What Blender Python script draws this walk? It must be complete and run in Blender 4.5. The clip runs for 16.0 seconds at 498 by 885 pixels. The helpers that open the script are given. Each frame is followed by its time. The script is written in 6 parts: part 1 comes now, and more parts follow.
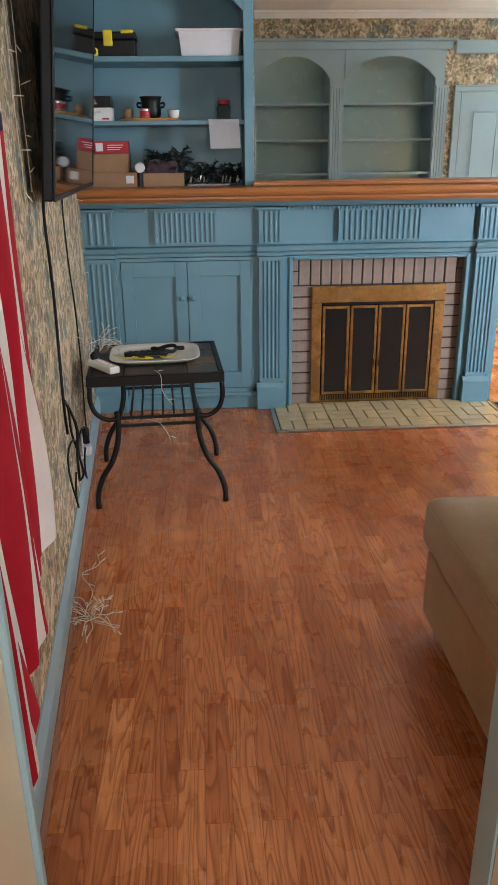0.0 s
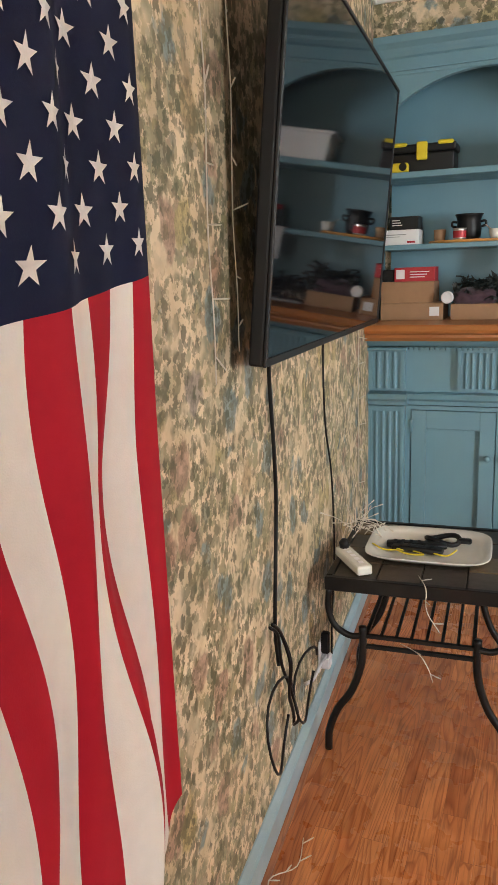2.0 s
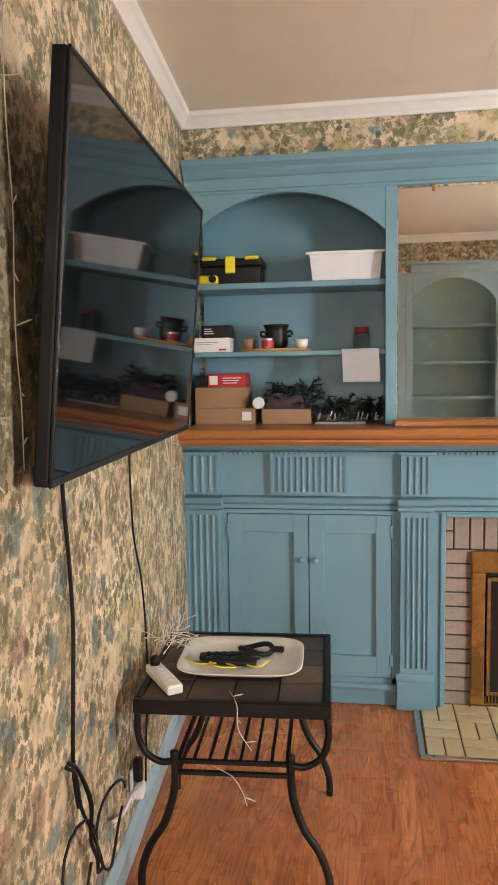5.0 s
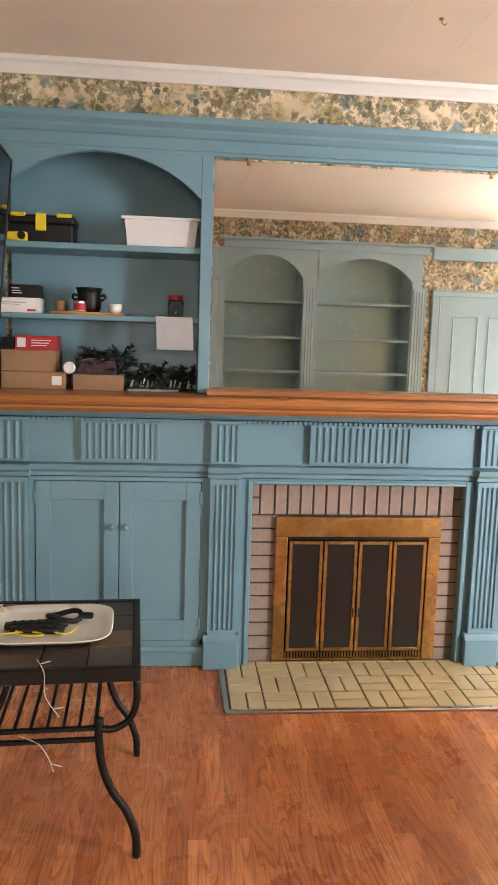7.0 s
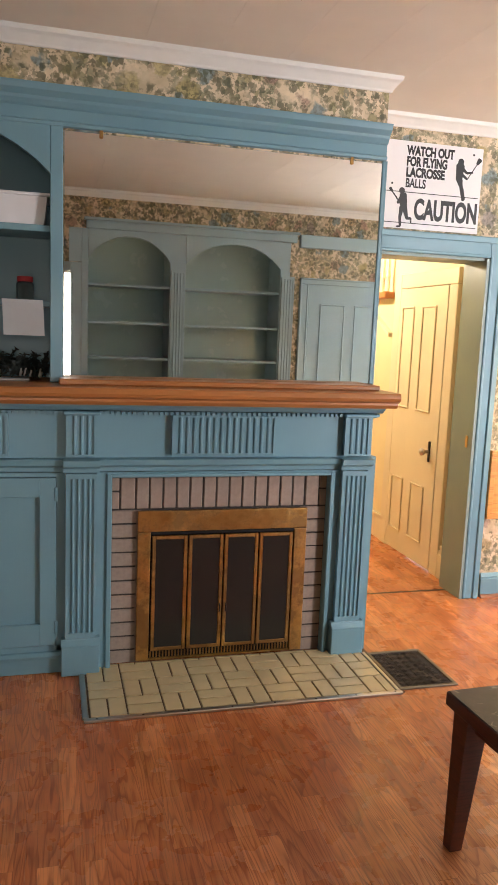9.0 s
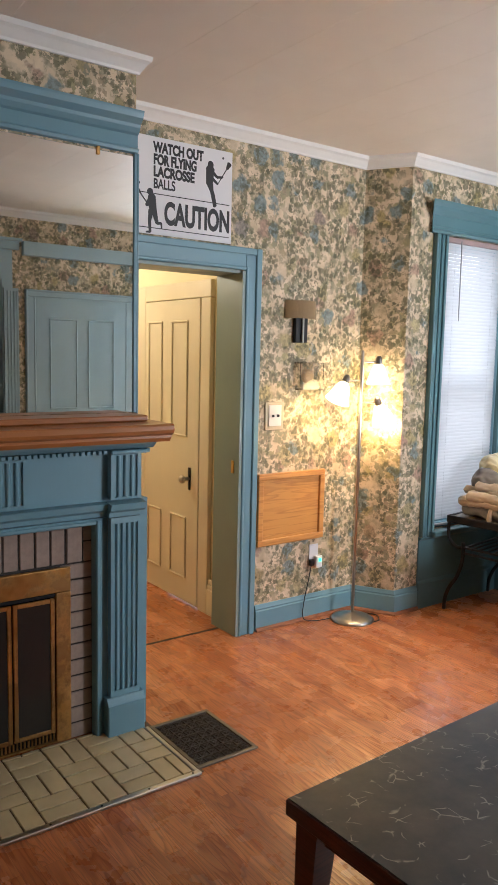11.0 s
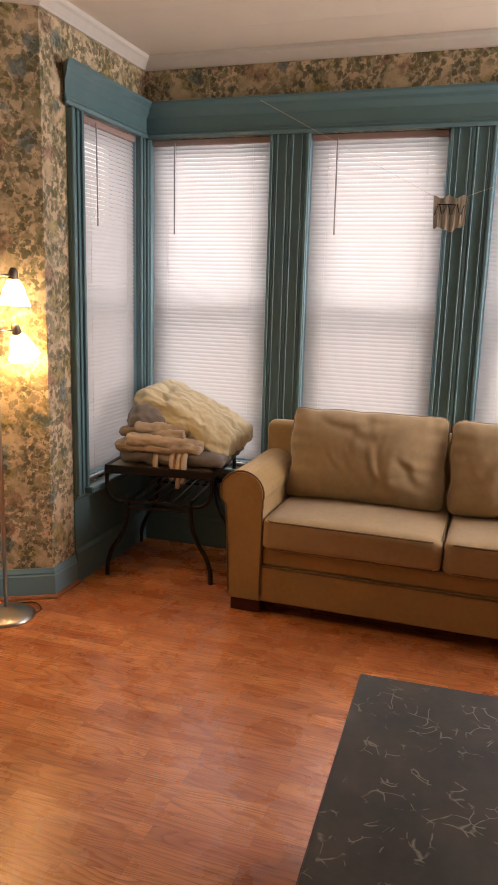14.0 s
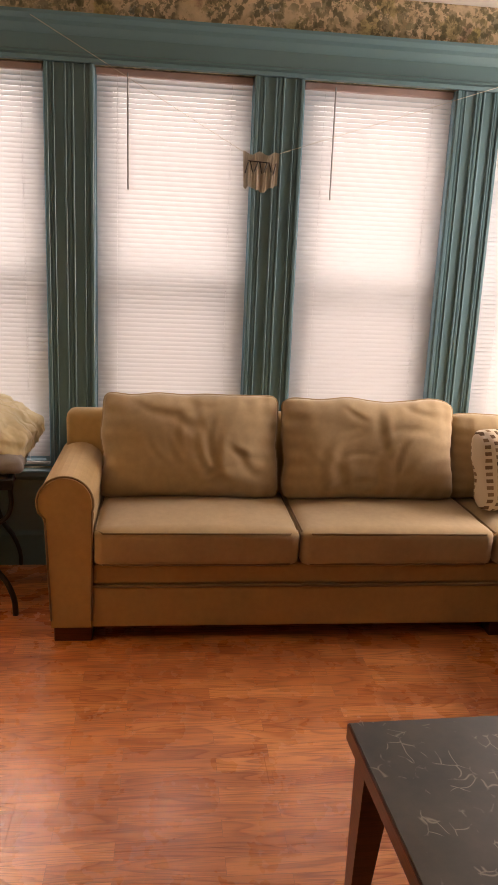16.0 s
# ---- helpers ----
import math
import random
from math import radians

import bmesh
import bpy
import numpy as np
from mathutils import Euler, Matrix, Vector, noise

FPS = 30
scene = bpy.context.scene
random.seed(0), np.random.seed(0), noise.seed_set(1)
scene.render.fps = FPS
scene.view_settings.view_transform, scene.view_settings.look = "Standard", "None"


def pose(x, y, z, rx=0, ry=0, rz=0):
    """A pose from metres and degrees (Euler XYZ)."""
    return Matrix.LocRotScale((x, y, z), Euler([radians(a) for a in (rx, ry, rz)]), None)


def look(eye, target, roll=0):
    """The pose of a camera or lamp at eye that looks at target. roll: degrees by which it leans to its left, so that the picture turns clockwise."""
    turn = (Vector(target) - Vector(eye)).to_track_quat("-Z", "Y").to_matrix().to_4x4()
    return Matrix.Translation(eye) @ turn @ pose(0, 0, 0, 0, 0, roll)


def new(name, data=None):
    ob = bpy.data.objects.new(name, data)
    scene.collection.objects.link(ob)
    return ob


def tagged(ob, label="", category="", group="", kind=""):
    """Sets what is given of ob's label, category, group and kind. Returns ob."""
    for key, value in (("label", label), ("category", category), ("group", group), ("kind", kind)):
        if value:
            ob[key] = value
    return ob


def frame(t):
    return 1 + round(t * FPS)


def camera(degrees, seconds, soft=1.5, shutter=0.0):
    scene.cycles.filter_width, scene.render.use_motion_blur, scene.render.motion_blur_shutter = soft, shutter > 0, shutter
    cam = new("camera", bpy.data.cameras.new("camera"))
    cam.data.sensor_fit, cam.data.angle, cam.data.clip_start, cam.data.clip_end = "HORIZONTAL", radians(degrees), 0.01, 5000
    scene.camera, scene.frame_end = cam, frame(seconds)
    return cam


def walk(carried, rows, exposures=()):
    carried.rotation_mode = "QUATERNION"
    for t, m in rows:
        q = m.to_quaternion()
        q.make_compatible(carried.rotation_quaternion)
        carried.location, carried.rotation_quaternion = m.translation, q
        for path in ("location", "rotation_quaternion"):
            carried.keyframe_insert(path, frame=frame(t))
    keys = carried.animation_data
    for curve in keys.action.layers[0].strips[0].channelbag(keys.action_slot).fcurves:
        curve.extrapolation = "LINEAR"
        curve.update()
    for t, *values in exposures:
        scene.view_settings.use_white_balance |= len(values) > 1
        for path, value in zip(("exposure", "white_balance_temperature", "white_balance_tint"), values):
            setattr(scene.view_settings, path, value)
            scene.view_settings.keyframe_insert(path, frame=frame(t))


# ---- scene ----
cam = camera(36.8, 16.0)
METRES, EYE, TILT, LEAN, TURN = 4.4, 1.5, 0.0, 0.0, -6.6
PATH = [
    (0, (0.5, 0.966, 1.481), (0.612, 2.829, 0.761), -0.7),
    (0.5, (0.599, 1.201, 1.486), (0.565, 3.075, 0.787), 0.9),
    (1, (0.656, 1.472, 1.487), (0.319, 3.336, 0.846), -0.5),
    (1.5, (0.682, 1.754, 1.505), (0.068, 3.58, 0.967), -1.5),
    (2, (0.614, 1.906, 1.539), (-0.114, 3.718, 1.106), -1.9),
    (2.5, (0.639, 1.971, 1.587), (-0.138, 3.795, 1.321), -1.6),
    (3, (0.656, 1.985, 1.596), (-0.07, 3.838, 1.4), -1.1),
    (3.5, (0.661, 1.995, 1.593), (0.055, 3.891, 1.398), -0.9),
    (4, (0.673, 1.996, 1.593), (0.159, 3.919, 1.398), -1.0),
    (6.5, (0.691, 1.963, 1.565), (0.756, 3.95, 1.342), 0.8),
    (7, (0.677, 1.967, 1.567), (0.869, 3.939, 1.296), 1.8),
    (7.5, (0.691, 1.976, 1.563), (0.991, 3.93, 1.257), 2.1),
    (8, (0.697, 1.985, 1.565), (1.086, 3.922, 1.258), 2.1),
    (8.2, (0.7, 1.996, 1.561), (1.116, 3.929, 1.259), 2.2),
    (10.3, (0.886, 2.453, 1.585), (1.781, 4.224, 1.337), 1.8),
    (10.5, (0.862, 2.526, 1.599), (1.857, 4.244, 1.362), 1.7),
    (11, (0.831, 2.679, 1.59), (2.001, 4.284, 1.355), 1.3),
    (11.5, (0.921, 2.847, 1.561), (2.18, 4.38, 1.305), 1.1),
    (12, (1.003, 3.013, 1.562), (2.371, 4.444, 1.282), 1.2),
    (12.5, (1.009, 3.214, 1.553), (2.571, 4.423, 1.244), 1.8),
    (13, (0.99, 3.401, 1.556), (2.692, 4.391, 1.208), 2.5),
    (13.5, (1.094, 3.576, 1.526), (2.891, 4.369, 1.149), 2.0),
    (14, (1.207, 3.764, 1.531), (3.066, 4.385, 1.129), 1.6),
    (14.5, (1.262, 3.987, 1.544), (3.192, 4.321, 1.139), 2.4),
    (15, (1.309, 4.191, 1.54), (3.263, 4.325, 1.135), 3.5),
    (15.5, (1.471, 4.34, 1.515), (3.423, 4.308, 1.079), 2.9),
    (16, (1.614, 4.488, 1.525), (3.545, 4.262, 1.057), 2.5),
]
walk(cam, [(t, look(eye, target, roll)) for t, eye, target, roll in PATH], exposures=((0.0, 1.65, 5900, 9), (1.0, 2.1, 6250, 9), (2.0, 2.0, 6500, 9), (3.5, 2.1, 6700, 10), (6.5, 2.15, 6900, 15), (8.0, 1.75, 7000, 16), (10.5, 0.72, 6100, 11), (12.0, 0.12, 6300, 13), (13.0, 0.0, 7200, 19), (14.5, -0.18, 8200, 25), (16.0, -0.2, 8800, 27)))


# ---- world, lights ----
world = bpy.data.worlds.new("sky")
scene.world = world
world.use_nodes = True
wn = world.node_tree
sky = wn.nodes.new("ShaderNodeTexSky")
sky.sky_type, sky.sun_disc, sky.sun_elevation, sky.sun_rotation = "NISHITA", False, radians(38), radians(60)
wn.nodes["Background"].inputs["Strength"].default_value = 0.12
wn.links.new(sky.outputs[0], wn.nodes["Background"].inputs[0])

sun = new("sun", bpy.data.lights.new("sun", "SUN"))
sun.data.energy, sun.data.angle, sun.data.color = 0.8, radians(12), (1.0, 0.96, 0.9)
sun.matrix_world = look((20, 8, 18), (3, 4, 0))


def area(name, m, sx, sy, watts, colour):
    ob = new(name, bpy.data.lights.new(name, "AREA"))
    ob.data.shape, ob.data.size, ob.data.size_y = "RECTANGLE", sx, sy
    ob.data.energy, ob.data.color = watts, colour
    ob.matrix_world = m
    return ob


def bulb(name, at, watts, colour, r=0.03):
    ob = new(name, bpy.data.lights.new(name, "POINT"))
    ob.data.energy, ob.data.color, ob.data.shadow_soft_size = watts, colour, r
    ob.location = at
    return ob


DAY = (0.94, 0.96, 1.0)
WARM = (1.0, 0.62, 0.25)
WINDOWS_E = [(5.035, 5.74), (4.107, 4.817), (3.171, 3.881), (2.245, 2.945)]
GLASS_X = 5.36
WATTS = 19
for a, b in WINDOWS_E:
    area("window_light", look((5.50, (a + b) / 2, 1.41), (0, (a + b) / 2, 1.41)), b - a + 0.18, 1.95, WATTS * 1.28, DAY)
area("window_light", look((4.83, 5.98, 1.41), (4.83, 0, 1.41)), 0.6, 1.85, WATTS * 0.5, DAY)
# Added fill through an unseen south window, assumed from the bay's symmetry.
area("window_light", look((4.80, 1.80, 1.45), (4.60, 6, 0.2)), 0.75, 1.85, 85, DAY)
LAMP = 3.6
bulb("lamp_bulb", (3.775, 5.84, 1.345), LAMP, WARM)
bulb("lamp_bulb", (4.075, 5.84, 1.475), LAMP, WARM)
bulb("lamp_bulb", (4.12, 5.84, 1.225), LAMP, WARM)
bulb("hall_bulb", (2.4, 7.5, 2.3), 31, (1.0, 0.86, 0.64), 0.06)
# Added fill lamp behind the entry doorway; no source is known there.
area("back_room_fill_light", look((0.7, -0.42, 1.6), (0.6, 4.0, 1.7)), 1.0, 1.3, 13, (1.0, 0.95, 0.86))


# ---- materials ----
class Nodes:
    def __init__(self, name, rough=0.6, metal=0.0, spec=0.5):
        self.m = bpy.data.materials.new(name)
        self.m.use_nodes = True
        self.t = self.m.node_tree
        self.b = self.t.nodes["Principled BSDF"]
        self.b.inputs["Roughness"].default_value = rough
        self.b.inputs["Metallic"].default_value = metal
        self.b.inputs["Specular IOR Level"].default_value = spec

    def node(self, kind, **ins):
        n = self.t.nodes.new("ShaderNode" + kind)
        for k, v in ins.items():
            self.put(n, k.replace("_", " "), v)
        return n

    def put(self, n, k, v):
        s = n.inputs[int(k[1:])] if k[0] == "i" and k[1:].isdigit() else n.inputs[k]
        if hasattr(v, "is_output"):
            self.t.links.new(v, s)
        else:
            s.default_value = v

    def coords(self, scale=(1, 1, 1), rot=(0, 0, 0), kind="Object"):
        c = self.t.nodes.new("ShaderNodeTexCoord")
        mp = self.t.nodes.new("ShaderNodeMapping")
        mp.inputs["Scale"].default_value = scale
        mp.inputs["Rotation"].default_value = rot
        self.t.links.new(c.outputs[kind], mp.inputs["Vector"])
        return mp.outputs[0]

    def noise(self, vec, scale, detail=3.0, rough=0.5, dist=0.0):
        n = self.node("TexNoise", Vector=vec, Scale=scale, Detail=detail, Roughness=rough, Distortion=dist)
        return n.outputs["Fac"]

    def ramp(self, fac, stops):
        n = self.node("ValToRGB")
        self.t.links.new(fac, n.inputs[0])
        e = n.color_ramp.elements
        while len(e) < len(stops):
            e.new(0.5)
        for k, (p, c) in zip(e, stops):
            k.position, k.color = p, (*c, 1) if len(c) == 3 else c
        return n.outputs[0]

    def mix(self, fac, a, b, mode="MIX"):
        n = self.t.nodes.new("ShaderNodeMix")
        n.data_type, n.blend_type = "RGBA", mode
        for s, v in ((n.inputs[0], fac), (n.inputs[6], a), (n.inputs[7], b)):
            if hasattr(v, "is_output"):
                self.t.links.new(v, s)
            else:
                s.default_value = v if not isinstance(v, tuple) else (*v, 1)[:4]
        return n.outputs[2]

    def math(self, op, a, b=0.0):
        n = self.t.nodes.new("ShaderNodeMath")
        n.operation = op
        for s, v in zip(n.inputs, (a, b)):
            if hasattr(v, "is_output"):
                self.t.links.new(v, s)
            else:
                s.default_value = v
        return n.outputs[0]

    def bump(self, h, strength=0.2, dist=0.002):
        n = self.node("Bump", Strength=strength, Distance=dist, Height=h)
        self.t.links.new(n.outputs[0], self.b.inputs["Normal"])

    def colour(self, c):
        self.put(self.b, "Base Color", c if hasattr(c, "is_output") else (*c, 1))
        return self


def plain(name, col, rough=0.6, metal=0.0, var=0.12, scale=25.0, bump=0.05, spec=0.5):
    """A paint, metal or plastic with mottling at two scales and slight relief."""
    n = Nodes(name, rough, metal, spec)
    v = n.coords()
    f = n.mix(0.5, n.noise(v, scale, 4), n.noise(v, scale * 0.12, 2))
    lo = tuple(c * (1 - var) for c in col)
    hi = tuple(min(1, c * (1 + var)) for c in col)
    n.colour(n.ramp(f, [(0.3, lo), (0.7, hi)]))
    n.bump(n.noise(v, scale * 4, 3), bump, 0.002)
    return n.m


def painted(name, col, rough=0.38):
    """Old brushed gloss paint over wood: brush marks, rubbed and dirty patches."""
    n = Nodes(name, rough)
    v = n.coords()
    big = n.noise(v, 2.2, 3)
    fine = n.noise(n.coords((40, 40, 3)), 3, 3)
    base = n.ramp(n.mix(0.15, big, fine), [(0.3, tuple(c * 0.93 for c in col)), (0.7, tuple(c * 1.06 for c in col))])
    chip = n.ramp(n.noise(v, 55, 4, 0.6), [(0.74, (0, 0, 0)), (0.77, (1, 1, 1))])
    n.colour(n.mix(n.math("MULTIPLY", chip, 0.35), base, tuple(min(1, c * 1.5 + 0.08) for c in col)))
    n.put(n.b, "Roughness", n.ramp(n.noise(v, 9, 3), [(0.3, (rough * 0.8,) * 3), (0.7, (rough * 1.35,) * 3)]))
    n.bump(n.mix(0.75, fine, n.noise(v, 45, 3)), 0.10, 0.001)
    return n.m


def floor_material():
    n = Nodes("oak_laminate", 0.28)
    c = n.t.nodes.new("ShaderNodeNewGeometry").outputs["Position"]
    rot = n.node("Mapping", Vector=c)
    rot.inputs["Rotation"].default_value = (0, 0, radians(90))
    w = n.t.nodes.new("ShaderNodeTexBrick")
    n.t.links.new(rot.outputs[0], w.inputs["Vector"])
    for k, val in (("Scale", 1.0), ("Brick Width", 0.46), ("Row Height", 0.0667), ("Mortar Size", 0.0006), ("Mortar Smooth", 0.2), ("Bias", 0.0)):
        w.inputs[k].default_value = val
    w.offset, w.offset_frequency, w.squash = 0.37, 2, 1.0
    w.inputs["Color1"].default_value, w.inputs["Color2"].default_value, w.inputs["Mortar"].default_value = (0, 0, 0, 1), (1, 1, 1, 1), (0.5, 0.5, 0.5, 1)
    tone = w.outputs["Color"]
    shift = n.node("CombineXYZ", X=n.math("MULTIPLY", tone, 13.0), Y=n.math("MULTIPLY", tone, 31.0))
    add = n.node("VectorMath")
    add.operation = "ADD"
    n.t.links.new(c, add.inputs[0])
    n.t.links.new(shift.outputs[0], add.inputs[1])
    st = n.node("Mapping", Vector=add.outputs[0])
    st.inputs["Scale"].default_value = (11.0, 1.15, 1)
    field = n.node("TexNoise", Vector=st.outputs[0], Scale=1.0, Detail=1.6, Roughness=0.45, Distortion=0.25).outputs["Fac"]
    rings = n.math("FRACT", n.math("MULTIPLY", field, 15.0))
    rings = n.ramp(rings, [(0.0, (1, 1, 1)), (0.10, (0.12, 0.12, 0.12)), (0.30, (0.0, 0.0, 0.0)), (0.72, (0.30, 0.30, 0.30)), (1.0, (1, 1, 1))])
    st2 = n.node("Mapping", Vector=add.outputs[0])
    st2.inputs["Scale"].default_value = (170, 8, 1)
    pore = n.node("TexNoise", Vector=st2.outputs[0], Scale=1.0, Detail=3.0).outputs["Fac"]
    base = n.ramp(tone, [(0.0, (0.44, 0.138, 0.047)), (0.5, (0.61, 0.222, 0.080)), (1.0, (0.78, 0.325, 0.128))])
    base = n.mix(n.math("MULTIPLY", n.noise(c, 1.6, 3), 0.5), base, (0.56, 0.20, 0.075))
    dark = n.mix(1.0, base, (0.60, 0.46, 0.37), "MULTIPLY")
    col = n.mix(rings, base, dark)
    col = n.mix(n.math("MULTIPLY", n.ramp(pore, [(0.50, (0, 0, 0)), (0.64, (1, 1, 1))]), 0.38), col, (0.15, 0.045, 0.02))
    col = n.mix(n.math("MULTIPLY", w.outputs["Fac"], 0.6), col, (0.09, 0.03, 0.015))
    n.colour(col)
    n.put(n.b, "Roughness", n.ramp(n.noise(c, 5, 4, 0.6), [(0.3, (0.22,) * 3), (0.7, (0.34,) * 3)]))
    n.bump(pore, 0.10, 0.0005)
    return n.m


def wallpaper_material(name):
    """Floral chintz: cream ground, sage and olive foliage, dusty blue, rose and ochre blooms."""
    n = Nodes(name, 0.62)
    v = n.t.nodes.new("ShaderNodeNewGeometry").outputs["Position"]

    def warped(scale, amount):
        warp = n.node("TexNoise", Vector=v, Scale=scale, Detail=3.0, Roughness=0.6)
        off = n.node("VectorMath", i1=(0.5, 0.5, 0.5))
        off.operation = "SUBTRACT"
        n.t.links.new(warp.outputs["Color"], off.inputs[0])
        sc = n.node("VectorMath")
        sc.operation = "SCALE"
        n.t.links.new(off.outputs[0], sc.inputs[0])
        sc.inputs["Scale"].default_value = amount
        add = n.node("VectorMath")
        add.operation = "ADD"
        n.t.links.new(v, add.inputs[0])
        n.t.links.new(sc.outputs[0], add.inputs[1])
        return add.outputs[0]

    def cells(vec, scale, lo, hi, shift, stretch=1.0):
        m = n.node("Mapping", Vector=vec)
        m.inputs["Location"].default_value = (shift, shift * 0.7, shift * 1.3)
        m.inputs["Scale"].default_value = (1, 1, stretch)
        t = n.node("TexVoronoi", Vector=m.outputs[0], Scale=scale)
        return n.ramp(t.outputs["Distance"], [(lo, (1, 1, 1)), (hi, (0, 0, 0))]), n.node("SeparateColor", Color=t.outputs["Color"]).outputs[0]

    wide, fine, ragged_mid = warped(13.0, 0.12), warped(34.0, 0.055), warped(48.0, 0.065)
    col = n.ramp(n.noise(v, 9, 3), [(0.35, (0.55, 0.43, 0.275)), (0.65, (0.77, 0.625, 0.44))])
    cluster = n.ramp(n.noise(v, 6.0, 3, 0.55), [(0.40, (0, 0, 0)), (0.50, (1, 1, 1))])
    mid, pick = cells(ragged_mid, 25, 0.50, 0.56, 2.0)
    sage = n.ramp(pick, [(0.0, (0.23, 0.225, 0.13)), (0.35, (0.30, 0.28, 0.17)), (0.6, (0.34, 0.30, 0.14)), (0.8, (0.40, 0.29, 0.19)), (1.0, (0.22, 0.24, 0.17))])
    sage = n.mix(0.5, sage, n.mix(1.0, sage, n.ramp(n.noise(fine, 70, 3), [(0.35, (0.5, 0.5, 0.5)), (0.65, (1, 1, 1))]), "MULTIPLY"))
    col = n.mix(n.math("MULTIPLY", mid, n.math("ADD", n.math("MULTIPLY", cluster, 0.68), 0.14)), col, sage)
    fl, pick = cells(wide, 7.5, 0.30, 0.40, 9)
    bloom = n.ramp(pick, [(0.0, (0.17, 0.25, 0.26)), (0.38, (0.19, 0.27, 0.28)), (0.42, (0.42, 0.25, 0.18)), (0.6, (0.44, 0.28, 0.20)), (0.64, (0.44, 0.35, 0.14)), (1.0, (0.48, 0.40, 0.22))])
    bloom = n.mix(1.0, bloom, n.ramp(n.noise(fine, 48, 3, 0.6), [(0.38, (0.55, 0.55, 0.55)), (0.6, (1.1, 1.1, 1.1))]), "MULTIPLY")
    col = n.mix(n.math("MULTIPLY", fl, 0.85), col, bloom)
    ragged = warped(75.0, 0.030)
    leaf, pick = cells(ragged, 34, 0.42, 0.48, 4, 0.85)
    sprig = n.ramp(n.noise(ragged, 42, 1.5, 0.5), [(0.53, (0, 0, 0)), (0.56, (1, 1, 1))])
    leaf = n.math("MAXIMUM", leaf, n.math("MULTIPLY", sprig, 0.8))
    green = n.ramp(pick, [(0.0, (0.050, 0.055, 0.027)), (0.5, (0.085, 0.085, 0.043)), (1.0, (0.15, 0.14, 0.07))])
    where = n.ramp(n.noise(v, 8.5, 3, 0.6), [(0.42, (0, 0, 0)), (0.50, (1, 1, 1))])
    col = n.mix(n.math("MULTIPLY", leaf, n.math("ADD", n.math("MULTIPLY", where, 0.72), 0.06)), col, green)
    n.colour(col)
    n.bump(n.noise(v, 140, 2), 0.12, 0.0006)
    return n.m


def wood(name, a, b, rough=0.35, scale=(3, 3, 40), rings=7.0):
    n = Nodes(name, rough)
    v = n.coords(scale)
    g = n.math("FRACT", n.math("MULTIPLY", n.noise(v, 0.8, 2, 0.5, 0.6), rings))
    col = n.ramp(g, [(0.0, a), (0.5, b), (0.85, b), (1.0, a)])
    n.colour(n.mix(n.math("MULTIPLY", n.noise(n.coords(), 7, 3), 0.35), col, a))
    n.bump(g, 0.05, 0.001)
    return n.m


def cloth(name, col, var=0.12, weave=260, rough=0.9, sheen=0.3):
    n = Nodes(name, rough, spec=0.2)
    v = n.coords()
    f = n.mix(0.4, n.noise(v, 5, 4), n.noise(v, 38, 3))
    n.colour(n.ramp(f, [(0.3, tuple(c * (1 - var) for c in col)), (0.7, tuple(min(1, c * (1 + var)) for c in col))]))
    n.b.inputs["Sheen Weight"].default_value = sheen
    n.bump(n.mix(0.5, n.noise(v, weave, 2), n.noise(v, 12, 3)), 0.25, 0.003)
    return n.m


BLUE = painted("blue_gloss_paint", (0.155, 0.30, 0.365))
# The trim blue darkened to teal, as it looks backlit round the bay windows.
BACKLIT_BLUE = painted("backlit_blue_gloss_paint", (0.105, 0.215, 0.245))
# Baseboard blue; the south bookcase and door use it as blue lightened for light.
BASE_AND_LIT_BLUE = painted("baseboard_and_lit_blue_paint", (0.31, 0.43, 0.48))
CREAM = painted("cream_gloss_paint", (0.72, 0.64, 0.47))
JAMB = painted("green_grey_paint", (0.23, 0.30, 0.27))
CEIL = plain("ceiling_paint", (0.80, 0.715, 0.62), 0.5, var=0.04, scale=6, bump=0.06)
CROWN = plain("white_crown_paint", (0.75, 0.73, 0.69), 0.45, var=0.04)
HALLWALL = plain("hall_wall_paint", (0.74, 0.65, 0.42), 0.6, var=0.05, scale=5)
FLOOR = floor_material()
PAPER = wallpaper_material("floral_wallpaper")
MANTEL = wood("stained_oak_mantel", (0.34, 0.125, 0.036), (0.41, 0.155, 0.045), 0.33, (1.5, 14, 14), 3)
PINE = wood("varnished_pine", (0.49, 0.21, 0.058), (0.65, 0.32, 0.09), 0.35, (2, 30, 30), 5)
REDWOOD = wood("dark_cherry_wood", (0.055, 0.012, 0.006), (0.11, 0.025, 0.012), 0.3)
SHOE = wood("shoe_moulding_wood", (0.22, 0.08, 0.035), (0.34, 0.13, 0.06), 0.4)
BRICK = plain("grey_tan_brick", (0.285, 0.215, 0.175), 0.8, var=0.22, scale=40, bump=0.3)
MORTAR = plain("dark_mortar", (0.05, 0.04, 0.035), 0.95)
TILE = plain("glazed_cream_tile", (0.50, 0.405, 0.235), 0.3, var=0.12, scale=14)
GROUT = plain("dark_grout", (0.13, 0.08, 0.045), 0.9)


def brass_material():
    """Old brass with tarnish blooms eaten into it."""
    n = Nodes("aged_brass", 0.34, 1.0)
    v = n.coords()
    base = n.ramp(n.noise(v, 22, 4), [(0.3, (0.52, 0.29, 0.09)), (0.7, (0.72, 0.44, 0.16))])
    stain = n.ramp(n.noise(v, 5.5, 5, 0.65), [(0.46, (0, 0, 0)), (0.56, (1, 1, 1))])
    n.colour(n.mix(n.math("MULTIPLY", stain, 0.75), base, (0.20, 0.10, 0.04)))
